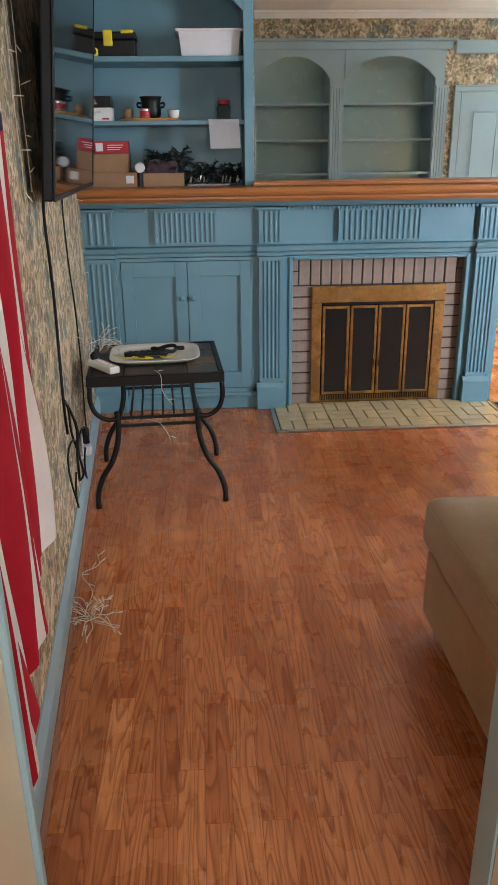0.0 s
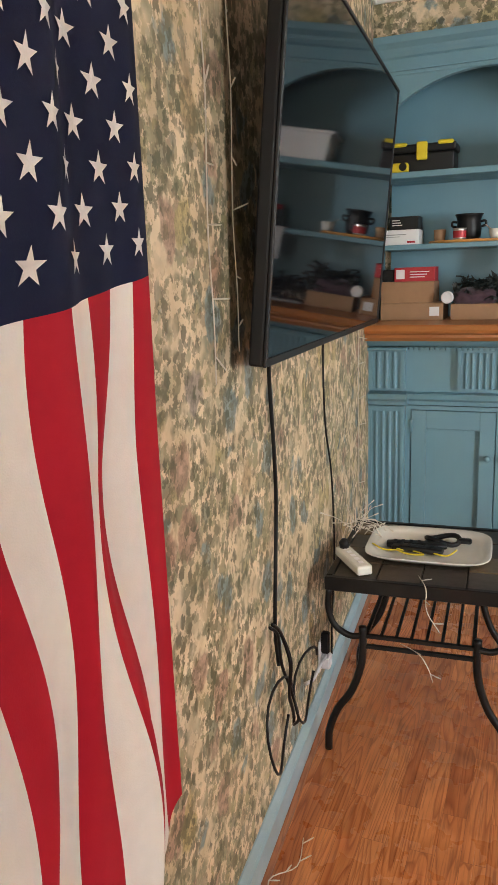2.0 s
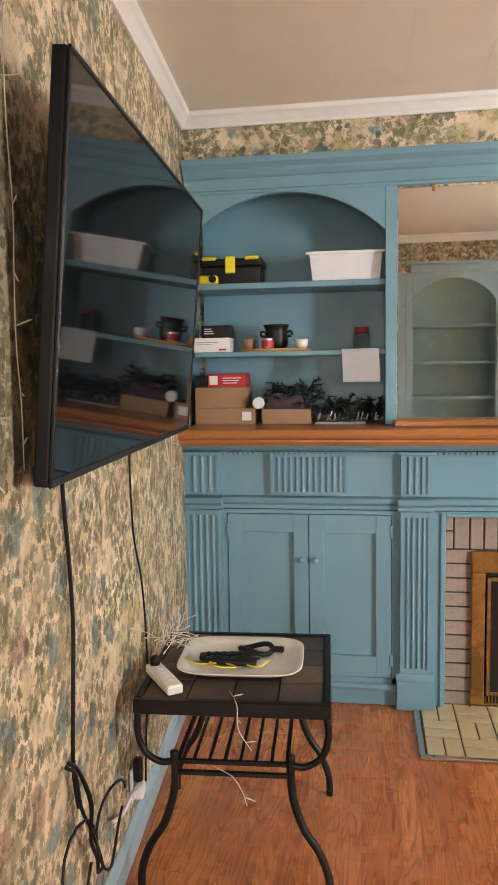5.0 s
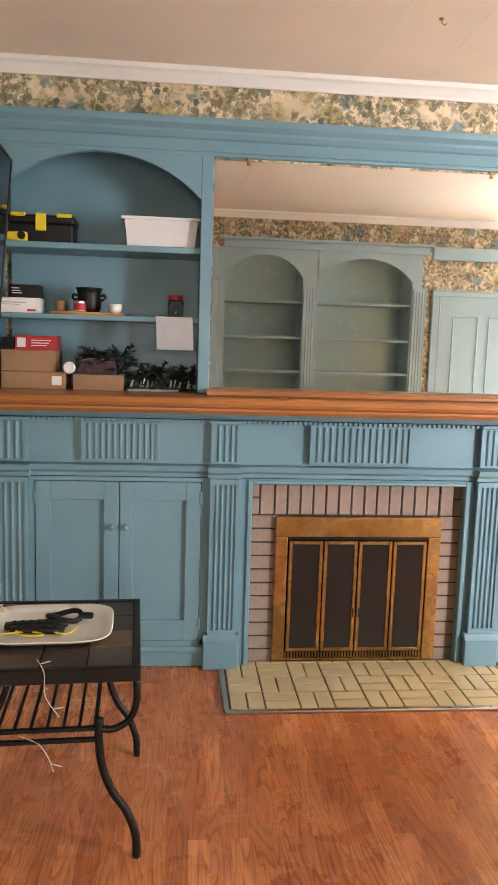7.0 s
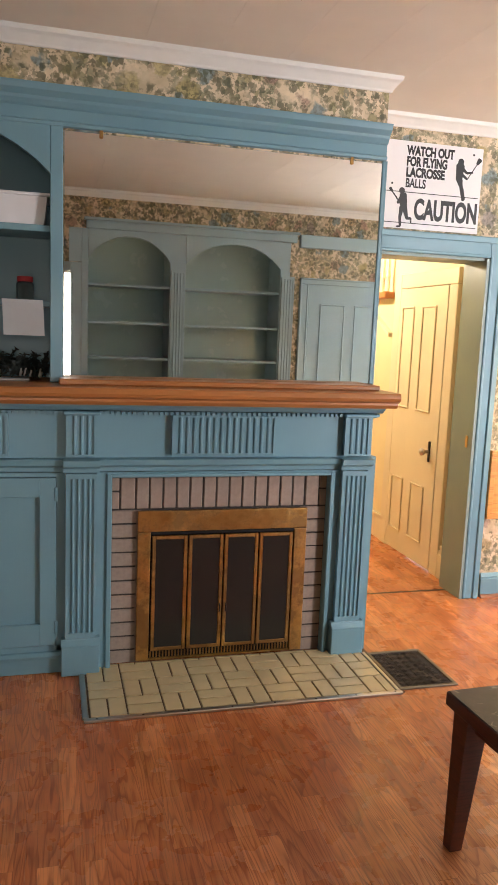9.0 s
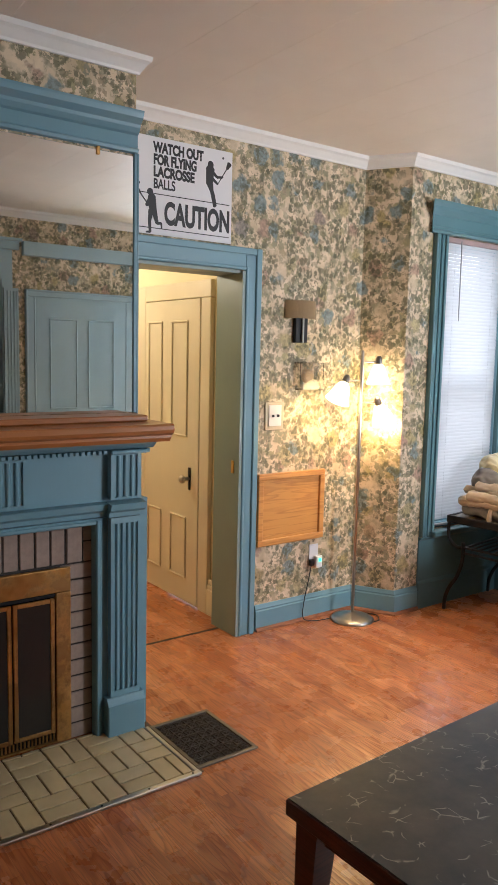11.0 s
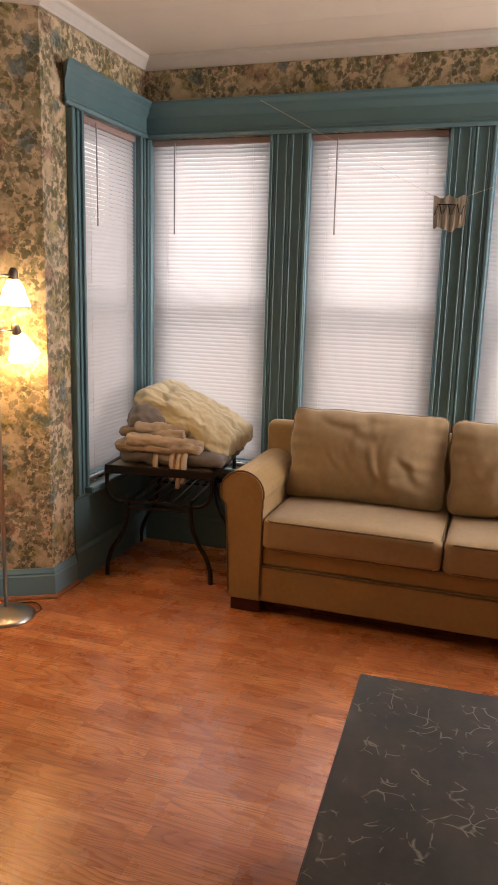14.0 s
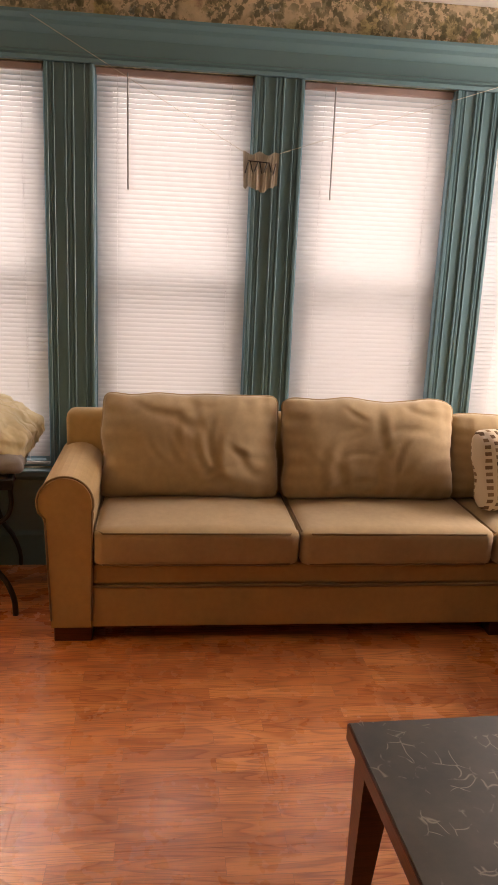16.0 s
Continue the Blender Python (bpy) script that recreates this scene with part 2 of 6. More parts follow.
    n.put(n.b, "Roughness", n.ramp(stain, [(0, (0.3,) * 3), (1, (0.48,) * 3)]))
    n.bump(n.noise(v, 60, 3), 0.06, 0.001)
    return n.m


BRASS = brass_material()
STEEL = plain("brushed_steel", (0.55, 0.53, 0.5), 0.3, 1.0, var=0.08)
IRON = plain("black_iron", (0.012, 0.011, 0.011), 0.42, 0.4, var=0.25, bump=0.1)
BLACK = plain("black_plastic", (0.007, 0.007, 0.008), 0.45, var=0.2, spec=0.35)
SOOT = plain("soot_black", (0.008, 0.007, 0.006), 0.9)
WHITE = plain("white_plastic", (0.75, 0.74, 0.76), 0.4, var=0.04)
CERAMIC = plain("off_white_ceramic", (0.76, 0.74, 0.69), 0.18, var=0.04)
SOFA = cloth("tan_microsuede", (0.43, 0.285, 0.125))
SOFATOP = cloth("tan_cushion_suede", (0.42, 0.305, 0.175))
PIPING = cloth("dark_piping", (0.19, 0.12, 0.055))
SLATE = None
CARD = plain("brown_cardboard", (0.34, 0.20, 0.11), 0.85, var=0.1)
REDCARD = plain("red_card", (0.42, 0.02, 0.03), 0.5)
YELLOW = plain("yellow_plastic", (0.75, 0.60, 0.03), 0.4)
PAPERW = plain("white_paper", (0.78, 0.77, 0.78), 0.7, var=0.02, bump=0.02)
GREEN = plain("green_plastic", (0.01, 0.22, 0.10), 0.4)


def glass_material(name, tint, rough=0.02):
    n = Nodes(name, rough)
    n.colour(tint)
    n.b.inputs["Transmission Weight"].default_value = 1.0
    n.b.inputs["IOR"].default_value = 1.45
    return n.m


PANE = glass_material("window_glass", (0.95, 0.98, 1.0))
SMOKED = Nodes("smoked_fire_glass", 0.12).colour((0.022, 0.02, 0.018)).m
MIRROR = Nodes("mirror_silver", 0.015, 1.0).colour((0.93, 0.95, 0.94)).m
SCREEN = Nodes("television_screen", 0.05, 0.0, 0.5).colour((0.006, 0.006, 0.008)).m


def blind_material():
    n = Nodes("translucent_white_slat", 0.55)
    n.colour((0.80, 0.79, 0.80))
    tr = n.node("BsdfTranslucent", Color=(0.55, 0.56, 0.575, 1))
    mx = n.node("MixShader", Fac=0.50)
    n.t.links.new(n.b.outputs[0], mx.inputs[1])
    n.t.links.new(tr.outputs[0], mx.inputs[2])
    n.t.links.new(mx.outputs[0], n.t.nodes["Material Output"].inputs[0])
    return n.m


BLIND = blind_material()


def screen_material():
    n = Nodes("insect_screen_mesh", 0.7)
    n.colour((0.08, 0.08, 0.085))
    tr = n.node("BsdfTransparent")
    mx = n.node("MixShader", Fac=0.20)
    n.t.links.new(tr.outputs[0], mx.inputs[1])
    n.t.links.new(n.b.outputs[0], mx.inputs[2])
    n.t.links.new(mx.outputs[0], n.t.nodes["Material Output"].inputs[0])
    return n.m


SCREENM = screen_material()


def lampshade_material():
    n = Nodes("frosted_lamp_glass", 0.4)
    n.colour((0.9, 0.86, 0.76))
    n.b.inputs["Emission Color"].default_value = (1.0, 0.74, 0.4, 1)
    n.b.inputs["Emission Strength"].default_value = 11.0
    return n.m


SHADE = lampshade_material()


def slate_material():
    n = Nodes("faux_slate_laminate", 0.42, spec=0.4)
    v = n.coords()
    base = n.ramp(n.noise(v, 5, 6, 0.65), [(0.35, (0.022, 0.020, 0.018)), (0.65, (0.070, 0.057, 0.042))])
    wv = n.node("TexVoronoi", Vector=n.mix(0.12, v, n.node("TexNoise", Vector=v, Scale=7.0).outputs["Color"]), Scale=24.0)
    wv.feature = "DISTANCE_TO_EDGE"
    vein = n.ramp(wv.outputs["Distance"], [(0.0, (1, 1, 1)), (0.05, (0, 0, 0))])
    mask = n.ramp(n.noise(v, 17, 3), [(0.555, (0, 0, 0)), (0.62, (1, 1, 1))])
    n.colour(n.mix(n.math("MULTIPLY", n.math("MULTIPLY", vein, mask), 0.72), base, (0.34, 0.30, 0.24)))
    n.bump(n.noise(v, 90, 3), 0.12, 0.001)
    return n.m


SLATE = slate_material()


# Trim blue lightened to carry the strips of daylight beside the blinds.
DAYLIT_BLUE = painted("daylit_blue_frame_paint", (0.30, 0.50, 0.60))
ROSE = plain("pink_grey_rail", (0.42, 0.30, 0.28), 0.5)
WAND = plain("grey_clear_plastic", (0.30, 0.30, 0.30), 0.3)
# Shelf backs: the sheen of gloss paint is put into a lighter colour.
SHEEN_BACK = painted("sheen_lightened_green_grey_paint", (0.38, 0.52, 0.51), 0.22)


# ---- mesh helpers ----
def part(name, bm, material, parent=None, label="", smooth=False):
    me = bpy.data.meshes.new(name)
    bmesh.ops.recalc_face_normals(bm, faces=bm.faces)
    bm.to_mesh(me)
    bm.free()
    me.materials.append(material)
    if smooth:
        me.shade_smooth()
    ob = new(name, me)
    if parent is not None:
        ob.parent = parent
    if label:
        ob["label"] = label
    return ob


def thing(name, label, category, at=(0, 0, 0), rz=0.0, group="", kind=""):
    ob = new(name)
    ob.location = at
    ob.rotation_euler = (0, 0, radians(rz))
    return tagged(ob, label, category, group, kind)


def box(bm, x0, x1, y0, y1, z0, z1, bevel=0.0, seg=1):
    m = Matrix.Translation(((x0 + x1) / 2, (y0 + y1) / 2, (z0 + z1) / 2)) @ Matrix.Diagonal((abs(x1 - x0), abs(y1 - y0), abs(z1 - z0), 1))
    vs = bmesh.ops.create_cube(bm, size=1, matrix=m)["verts"]
    if bevel:
        es = list({e for v in vs for e in v.link_edges})
        bmesh.ops.bevel(bm, geom=es, offset=bevel, segments=seg, affect="EDGES", profile=0.5)
    return bm


def B(*a, **k):
    return box(bmesh.new(), *a, **k)


def prism(bm, pts, vec):
    """A polygon of 3D points, extruded by vec."""
    vec = Vector(vec)
    a = [bm.verts.new(p) for p in pts]
    b = [bm.verts.new(Vector(p) + vec) for p in pts]
    bm.faces.new(a)
    bm.faces.new(b[::-1])
    for i in range(len(a)):
        bm.faces.new((a[i], b[i], b[(i + 1) % len(a)], a[(i + 1) % len(a)]))
    return bm


def tube(bm, pts, r, n=8, closed=False):
    pts = [Vector(p) for p in pts]
    rings = []
    s = None
    for i, p in enumerate(pts):
        d = (pts[min(i + 1, len(pts) - 1)] - pts[max(i - 1, 0)]).normalized()
        if s is None:
            s = d.cross(Vector((0, 0, 1)))
            if s.length < 0.2:
                s = d.cross(Vector((1, 0, 0)))
        s = (s - d * s.dot(d)).normalized()
        u = s.cross(d).normalized()
        rr = r[i] if isinstance(r, (list, tuple)) else r
        rings.append([bm.verts.new(p + (s * math.cos(2 * math.pi * k / n) + u * math.sin(2 * math.pi * k / n)) * rr) for k in range(n)])
    for a, b in zip(rings, rings[1:]):
        for k in range(n):
            bm.faces.new((a[k], a[(k + 1) % n], b[(k + 1) % n], b[k]))
    bm.faces.new(rings[0])
    bm.faces.new(rings[-1][::-1])
    return bm


def smooth_path(pts, n=6):
    """A Catmull-Rom curve through the points."""
    P = [Vector(p) for p in pts]
    P = [P[0] * 2 - P[1]] + P + [P[-1] * 2 - P[-2]]
    out = []
    for i in range(1, len(P) - 2):
        for k in range(n):
            t = k / n
            a, b, c, d = P[i - 1:i + 3]
            out.append(0.5 * ((2 * b) + (c - a) * t + (2 * a - 5 * b + 4 * c - d) * t * t + (3 * b - a - 3 * c + d) * t ** 3))
    out.append(P[-2])
    return out


def lathe(bm, prof, n=24, at=(0, 0, 0), m=None):
    rings = []
    for r, z in prof:
        rings.append([bm.verts.new((at[0] + r * math.cos(2 * math.pi * k / n), at[1] + r * math.sin(2 * math.pi * k / n), at[2] + z)) for k in range(n)])
    for a, b in zip(rings, rings[1:]):
        for k in range(n):
            bm.faces.new((a[k], a[(k + 1) % n], b[(k + 1) % n], b[k]))
    if prof[0][0] > 1e-4:
        bm.faces.new(rings[0])
    if prof[-1][0] > 1e-4:
        bm.faces.new(rings[-1][::-1])
    bmesh.ops.remove_doubles(bm, verts=bm.verts, dist=1e-5)
    if m is not None:
        bmesh.ops.transform(bm, matrix=m, verts=bm.verts)
    return bm


def wob(name_seed, u, v, amp, scale):
    return amp * noise.noise(Vector((u * scale + name_seed, v * scale, name_seed * 0.37)))


def moulding(bm, prof, a, b, ma=0.0, mb=0.0):
    """A profile of (out, z) swept along the floor line a-b; out is to the left of the way from a to b; ma, mb mitre its ends."""
    a, b = Vector((*a, 0)), Vector((*b, 0))
    d = (b - a).normalized()
    n = Vector((-d.y, d.x, 0))
    if not (ma or mb):
        prism(bm, [a + n * o + Vector((0, 0, z)) for o, z in prof], b - a)
        return bm
    p = [bm.verts.new(a + n * o - d * o * ma + Vector((0, 0, z))) for o, z in prof]
    q = [bm.verts.new(b + n * o + d * o * mb + Vector((0, 0, z))) for o, z in prof]
    k = len(prof)
    bm.faces.new(p)
    bm.faces.new(q[::-1])
    for i in range(k):
        bm.faces.new((p[i], q[i], q[(i + 1) % k], p[(i + 1) % k]))
    bmesh.ops.recalc_face_normals(bm, faces=bm.faces)
    return bm


def west(y):
    return 0.04 - 0.0725 * (y - 2.6)


CEIL_Z = 2.76
CASE_Y = 5.52
NORTH_Y = 6.02
SOUTH_Y = 1.9
BAY_Y = 5.78
EAST_X = 5.24
CROWN_P = [(0, 2.692), (0.010, 2.692), (0.014, 2.702), (0.034, 2.730), (0.046, 2.740), (0.05, 2.759), (0, 2.759)]
BASE_P = [(0, 0), (0.018, 0), (0.018, 0.115), (0.012, 0.122), (0.014, 0.13), (0.008, 0.142), (0.004, 0.152), (0, 0.152)]
SHOE_P = [(0.018, 0), (0.034, 0), (0.032, 0.01), (0.024, 0.018), (0.018, 0.02)]


def structure(name, bm, material, label, **k):
    return tagged(part(name, bm, material, **k), label, "", "", "structure")


# ---- walls, ceiling, floor ----
def build_shell():
    bm = bmesh.new()
    prism(bm, [(west(1.7), 1.7, 0), (west(6.2), 6.2, 0), (west(6.2) - 0.15, 6.2, 0), (west(1.7) - 0.15, 1.7, 0)], (0, 0, CEIL_Z))
    structure("wall_west", bm, PAPER, "wall papered in cream and olive floral wallpaper")
    bm = B(2.30, 2.45, NORTH_Y, 6.24, 0, CEIL_Z)
    box(bm, 2.45, 3.205, NORTH_Y, 6.24, 2.035, CEIL_Z)
    box(bm, 3.205, 4.24, NORTH_Y, 6.24, 0, CEIL_Z)
    structure("wall_north", bm, PAPER, "wall papered in floral wallpaper round the hall doorway")
    structure("wall_return", prism(bmesh.new(), [(4.23, BAY_Y, 0), (4.36, BAY_Y, 0), (4.36, NORTH_Y, 0), (4.085, NORTH_Y, 0)], (0, 0, CEIL_Z)), PAPER, "narrow papered wall beside the bay window")
    bm = B(4.36, 4.52, BAY_Y, 5.93, 0, CEIL_Z)
    box(bm, 4.52, 5.5, BAY_Y, 5.93, 0, 0.50)
    box(bm, 4.52, 5.5, BAY_Y, 5.93, 2.335, CEIL_Z)
    # Window posts take the lightened blue, so their edges look daylit.
    posts = B(4.52, 4.543, BAY_Y, 5.93, 0.50, 2.335)
    box(posts, 5.127, 5.5, BAY_Y, 5.93, 0.50, 2.335)
    structure("wall_bay_side_posts", posts, DAYLIT_BLUE, "painted posts beside the bay's side window")
    structure("wall_bay_north", bm, PAPER, "bay side wall with floral paper above the window")
    bm = B(EAST_X, 5.45, SOUTH_Y, BAY_Y, 0, 0.50)
    box(bm, EAST_X, 5.45, SOUTH_Y, BAY_Y, 2.335, CEIL_Z)
    ys = [SOUTH_Y] + [v for a, b in WINDOWS_E[::-1] for v in (a, b)] + [BAY_Y]
    posts = bmesh.new()
    for a, b in zip(ys[::2], ys[1::2]):
        box(posts, EAST_X, 5.45, a, b, 0.50, 2.335)
    structure("wall_bay_posts", posts, DAYLIT_BLUE, "painted posts between the bay windows")
    structure("wall_bay_east", bm, PAPER, "bay front wall with floral paper above four windows")
    bm = B(0.0, 0.17, 1.75, SOUTH_Y, 0, CEIL_Z)
    box(bm, 0.17, 0.965, 1.75, SOUTH_Y, 2.03, CEIL_Z)
    box(bm, 0.965, 1.08, 1.75, SOUTH_Y, 0, CEIL_Z)
    box(bm, 3.0, 4.42, 1.75, SOUTH_Y, 0, CEIL_Z)
    # The gap left below is the assumed opening for the added south light.
    box(bm, 5.18, 5.5, 1.75, SOUTH_Y, 0, CEIL_Z)
    box(bm, 4.42, 5.18, 1.75, SOUTH_Y, 0, 0.5)
    box(bm, 4.42, 5.18, 1.75, SOUTH_Y, 2.38, CEIL_Z)
    box(bm, 1.08, 3.0, 1.75, SOUTH_Y, 2.42, CEIL_Z)
    structure("wall_south", bm, PAPER, "papered wall behind the walk, with bookcases and doors")
    # chimney breast and bookcase block
    bm = B(0.80, 2.30, CASE_Y, 6.24, 0.93, CEIL_Z)
    box(bm, 0.80, 1.02, CASE_Y, 6.24, 0, 0.93)
    box(bm, 2.08, 2.30, CASE_Y, 6.24, 0, 0.93)
    box(bm, 1.02, 2.08, 5.75, 6.24, 0, 0.93)
    box(bm, -0.35, 0.80, 5.86, 6.24, 0, CEIL_Z)
    box(bm, -0.35, 0.80, CASE_Y + 0.001, 5.86, 2.50, CEIL_Z)
    structure("wall_chimney", bm, PAPER, "chimney breast with floral frieze above the panelling")
    # ceiling: boards about a foot wide with narrow grooves, one mesh
    bm = B(-0.4, 5.6, 1.6, 6.24, CEIL_Z + 0.004, CEIL_Z + 0.12)
    x = -0.4
    rnd = random.Random(3)
    while x < 5.5:
        y = 1.6 - rnd.random() * 1.2
        while y < 6.2:
            y1 = y + 1.2
            box(bm, x + 0.0005, x + 0.3105, max(y, 1.6) + 0.0002, min(y1, 6.24) - 0.0002, CEIL_Z, CEIL_Z + 0.0082)
            y = y1
        x += 0.311
    structure("ceiling", bm, CEIL, "cream painted ceiling boards with thin joints")
    # crown moulding
    bm = bmesh.new()
    c = CROWN_P
    moulding(bm, c, (west(CASE_Y), CASE_Y), (west(SOUTH_Y), SOUTH_Y))
    moulding(bm, c, (2.30, CASE_Y), (west(CASE_Y), CASE_Y), 1)
    moulding(bm, c, (2.30, NORTH_Y), (2.30, CASE_Y), 0, 1)
    moulding(bm, c, (4.085, NORTH_Y), (2.30, NORTH_Y))
    moulding(bm, c, (4.23, BAY_Y), (4.085, NORTH_Y), 0.577)
    moulding(bm, c, (EAST_X, BAY_Y), (4.23, BAY_Y), 0, 0.577)
    moulding(bm, c, (EAST_X, SOUTH_Y), (EAST_X, BAY_Y))
    moulding(bm, c, (0.1, SOUTH_Y), (EAST_X, SOUTH_Y))
    bmesh.ops.reverse_faces(bm, faces=bm.faces)
    structure("trim_crown", bm, CROWN, "white painted crown moulding")
    # baseboards
    w = new("baseboard_west")
    tagged(w, "pale blue painted baseboard along the papered wall", "", "", "structure")
    bm = bmesh.new()
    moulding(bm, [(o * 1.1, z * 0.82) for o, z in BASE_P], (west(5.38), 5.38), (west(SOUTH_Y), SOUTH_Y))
    part("board", bm, BASE_AND_LIT_BLUE, w)
    bm = bmesh.new()
    moulding(bm, SHOE_P, (west(5.38), 5.38), (west(SOUTH_Y), SOUTH_Y))
    part("shoe_moulding", bm, SHOE, w, "reddish wood shoe moulding")
    e = new("baseboard_north")
    tagged(e, "grey-blue moulded baseboard with a stained shoe moulding", "", "", "structure")
    for nm, prof, mt in (("board", BASE_P, BLUE), ("shoe_moulding", SHOE_P, SHOE)):
        bm = bmesh.new()
        moulding(bm, prof, (4.085, NORTH_Y), (3.33, NORTH_Y))
        moulding(bm, prof, (4.23, BAY_Y), (4.085, NORTH_Y), 0.577)
        moulding(bm, prof, (4.428, BAY_Y), (4.23, BAY_Y), 0, 0.577)
        part(nm, bm, mt, e)
    # bay wainscot
    bm = bmesh.new()
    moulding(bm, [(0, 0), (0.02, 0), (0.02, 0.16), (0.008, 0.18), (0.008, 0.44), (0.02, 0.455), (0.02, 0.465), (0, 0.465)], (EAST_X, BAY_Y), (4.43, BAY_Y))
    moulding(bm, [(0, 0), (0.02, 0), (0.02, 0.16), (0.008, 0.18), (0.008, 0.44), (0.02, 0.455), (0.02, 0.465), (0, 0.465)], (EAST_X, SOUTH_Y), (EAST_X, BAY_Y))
    structure("trim_wainscot", bm, BACKLIT_BLUE, "dark teal painted wainscot under the bay windows, blue darkened for backlight")


def build_camera_room():
    """Plain walls that close the room behind the doorway."""
    bm = B(-1.2, 0.0, 1.76, 1.90, 0, CEIL_Z)
    box(bm, -1.35, -1.2, -0.5, 1.9, 0, CEIL_Z)
    box(bm, -1.35, 3.0, -0.65, -0.5, 0, CEIL_Z)
    box(bm, 2.85, 3.0, -0.5, 1.48, 0, CEIL_Z)
    structure("wall_back_room", bm, HALLWALL, "cream wall of the room behind the doorway")
    structure("ceiling_back_room", B(-1.35, 3.0, -0.65, 1.6, CEIL_Z, CEIL_Z + 0.1), CEIL, "plain cream ceiling")


def build_hall():
    bm = B(3.275, 3.44, 6.245, 6.505, 0, 3.2)
    box(bm, 3.275, 3.44, 6.505, 7.195, 1.915, 3.2)
    box(bm, 3.275, 3.44, 7.195, 9.0, 0, 3.2)
    box(bm, 1.2, 3.44, 9.0, 9.14, 0, 3.2)
    box(bm, 1.2, 1.34, 6.24, 9.0, 0, 3.2)
    box(bm, 1.34, 2.30, 6.241, 6.27, 0, 3.2)
    box(bm, 2.30, 3.275, 6.241, 6.27, 2.036, 3.2)
    structure("wall_hall", bm, HALLWALL, "cream yellow hall wall lit by warm light")
    structure("ceiling_hall", B(1.2, 3.44, 6.24, 9.14, 3.2, 3.3), HALLWALL, "plain hall ceiling")


def door_leaf(parent, w, h, mat, panels):
    """A door leaf in the plane y = 0, width along x; panels: (x0, x1, z0, z1)."""
    bm = B(0, w, -0.02, 0.012, 0, h, 0.002)
    part("leaf", bm, mat, parent)
    for x0, x1, z0, z1 in panels:
        bm = bmesh.new()
        r = 0.014
        for a in ((x0, x1, z1 - r, z1), (x0, x1, z0, z0 + r), (x0, x0 + r, z0 + r, z1 - r), (x1 - r, x1, z0 + r, z1 - r)):
            box(bm, a[0], a[1], -0.030, -0.0195, a[2], a[3], 0.004)
        part("panel_moulding", bm, mat, parent)


def build_doors():
    # doorway casing
    d = new("doorway_casing")
    tagged(d, "blue painted moulded casing round the open hall doorway", "", "", "structure")
    bm = B(3.205, 3.306, 5.997, NORTH_Y, 0, 2.15, 0.003)
    box(bm, 3.27, 3.306, 5.985, 6.0, 0, 2.15, 0.004)
    box(bm, 3.205, 3.222, 5.990, 6.0, 0, 2.05, 0.004)
    part("side_casing", bm, BLUE, d)
    bm = B(2.35, 3.2045, 5.997, NORTH_Y, 2.035, 2.15, 0.003)
    box(bm, 2.35, 3.2695, 5.985, 5.9965, 2.115, 2.15, 0.004)
    box(bm, 2.35, 3.2045, 5.990, 5.9965, 2.035, 2.052, 0.004)
    part("head_casing", bm, BLUE, d)
    bm = B(2.35, 2.45, 5.997, NORTH_Y - 0.001, 0, 2.034, 0.003)
    part("side_casing", bm, BLUE, d)
    bm = B(3.185, 3.204, 5.998, 6.245, 0, 2.03)
    part("jamb", bm, JAMB, d, "green-grey door jamb")
    part("jamb", B(2.451, 2.468, 6.0205, 6.245, 0, 2.03), JAMB, d)
    part("head_jamb", B(2.468, 3.185, 6.0205, 6.245, 2.018, 2.0345), JAMB, d)
    part("strike_plate", B(3.180, 3.1845, 6.045, 6.065, 0.93, 1.0), BRASS, d)
    # cream hall door
    h = thing("door_hall", "cream painted four-panel door, closed, in the hall", "door", (3.262, 7.19, 0.012), -90, kind="structure")
    ps = [(0.05, 0.235, 1.055, 1.775), (0.352, 0.55, 1.055, 1.775), (0.05, 0.235, 0.15, 0.55), (0.352, 0.55, 0.15, 0.55)]
    door_leaf(h, 0.68, 1.90, CREAM, ps)
    bm = B(0.575, 0.600, -0.028, -0.02, 0.73, 0.87, 0.003)
    part("door_plate", bm, IRON, h, "dark metal door plate")
    bm = bmesh.new()
    lathe(bm, [(0.0, 0.0), (0.012, 0.0), (0.010, 0.03), (0.024, 0.04), (0.026, 0.055), (0.014, 0.068), (0.0, 0.07)], 14)
    bmesh.ops.transform(bm, matrix=Matrix.Translation((0.5875, -0.026, 0.80)) @ Matrix.Rotation(radians(90), 4, "X"), verts=bm.verts)
    part("door_knob", bm, STEEL, h, "glass-like door knob", smooth=True)
    bm = B(3.245, 3.275, 6.40, 6.503, 0, 1.915, 0.004)
    box(bm, 3.245, 3.275, 7.197, 7.30, 0, 2.02, 0.004)
    box(bm, 3.245, 3.275, 6.40, 7.197, 1.917, 2.02, 0.004)
    structure("trim_hall_casing", bm, CREAM, "cream casing round the hall door")
    bm = B(3.255, 3.275, 7.30, 9.0, 0, 0.17, 0.004)
    box(bm, 3.249, 3.275, 7.30, 9.0, 0.17, 0.20, 0.004)
    for z0, z1, o in ((0, 0.16, 0.03), (0.16, 0.19, 0.024), (0.19, 0.22, 0.018)):
        box(bm, 3.275 - o, 3.275, 6.25, 6.40, z0, z1, 0.003)
    structure("baseboard_hall", bm, CREAM, "cream hall baseboard")
    # stairs going up in the hall
    s = thing("staircase", "orange-stained stair landing with turned white balusters in the hall", "staircase", (0, 0, 0), kind="structure")
    part("landing_edge", B(3.19, 3.272, 7.36, 7.80, 1.855, 1.905, 0.006), MANTEL, s, "orange-brown landing edge")
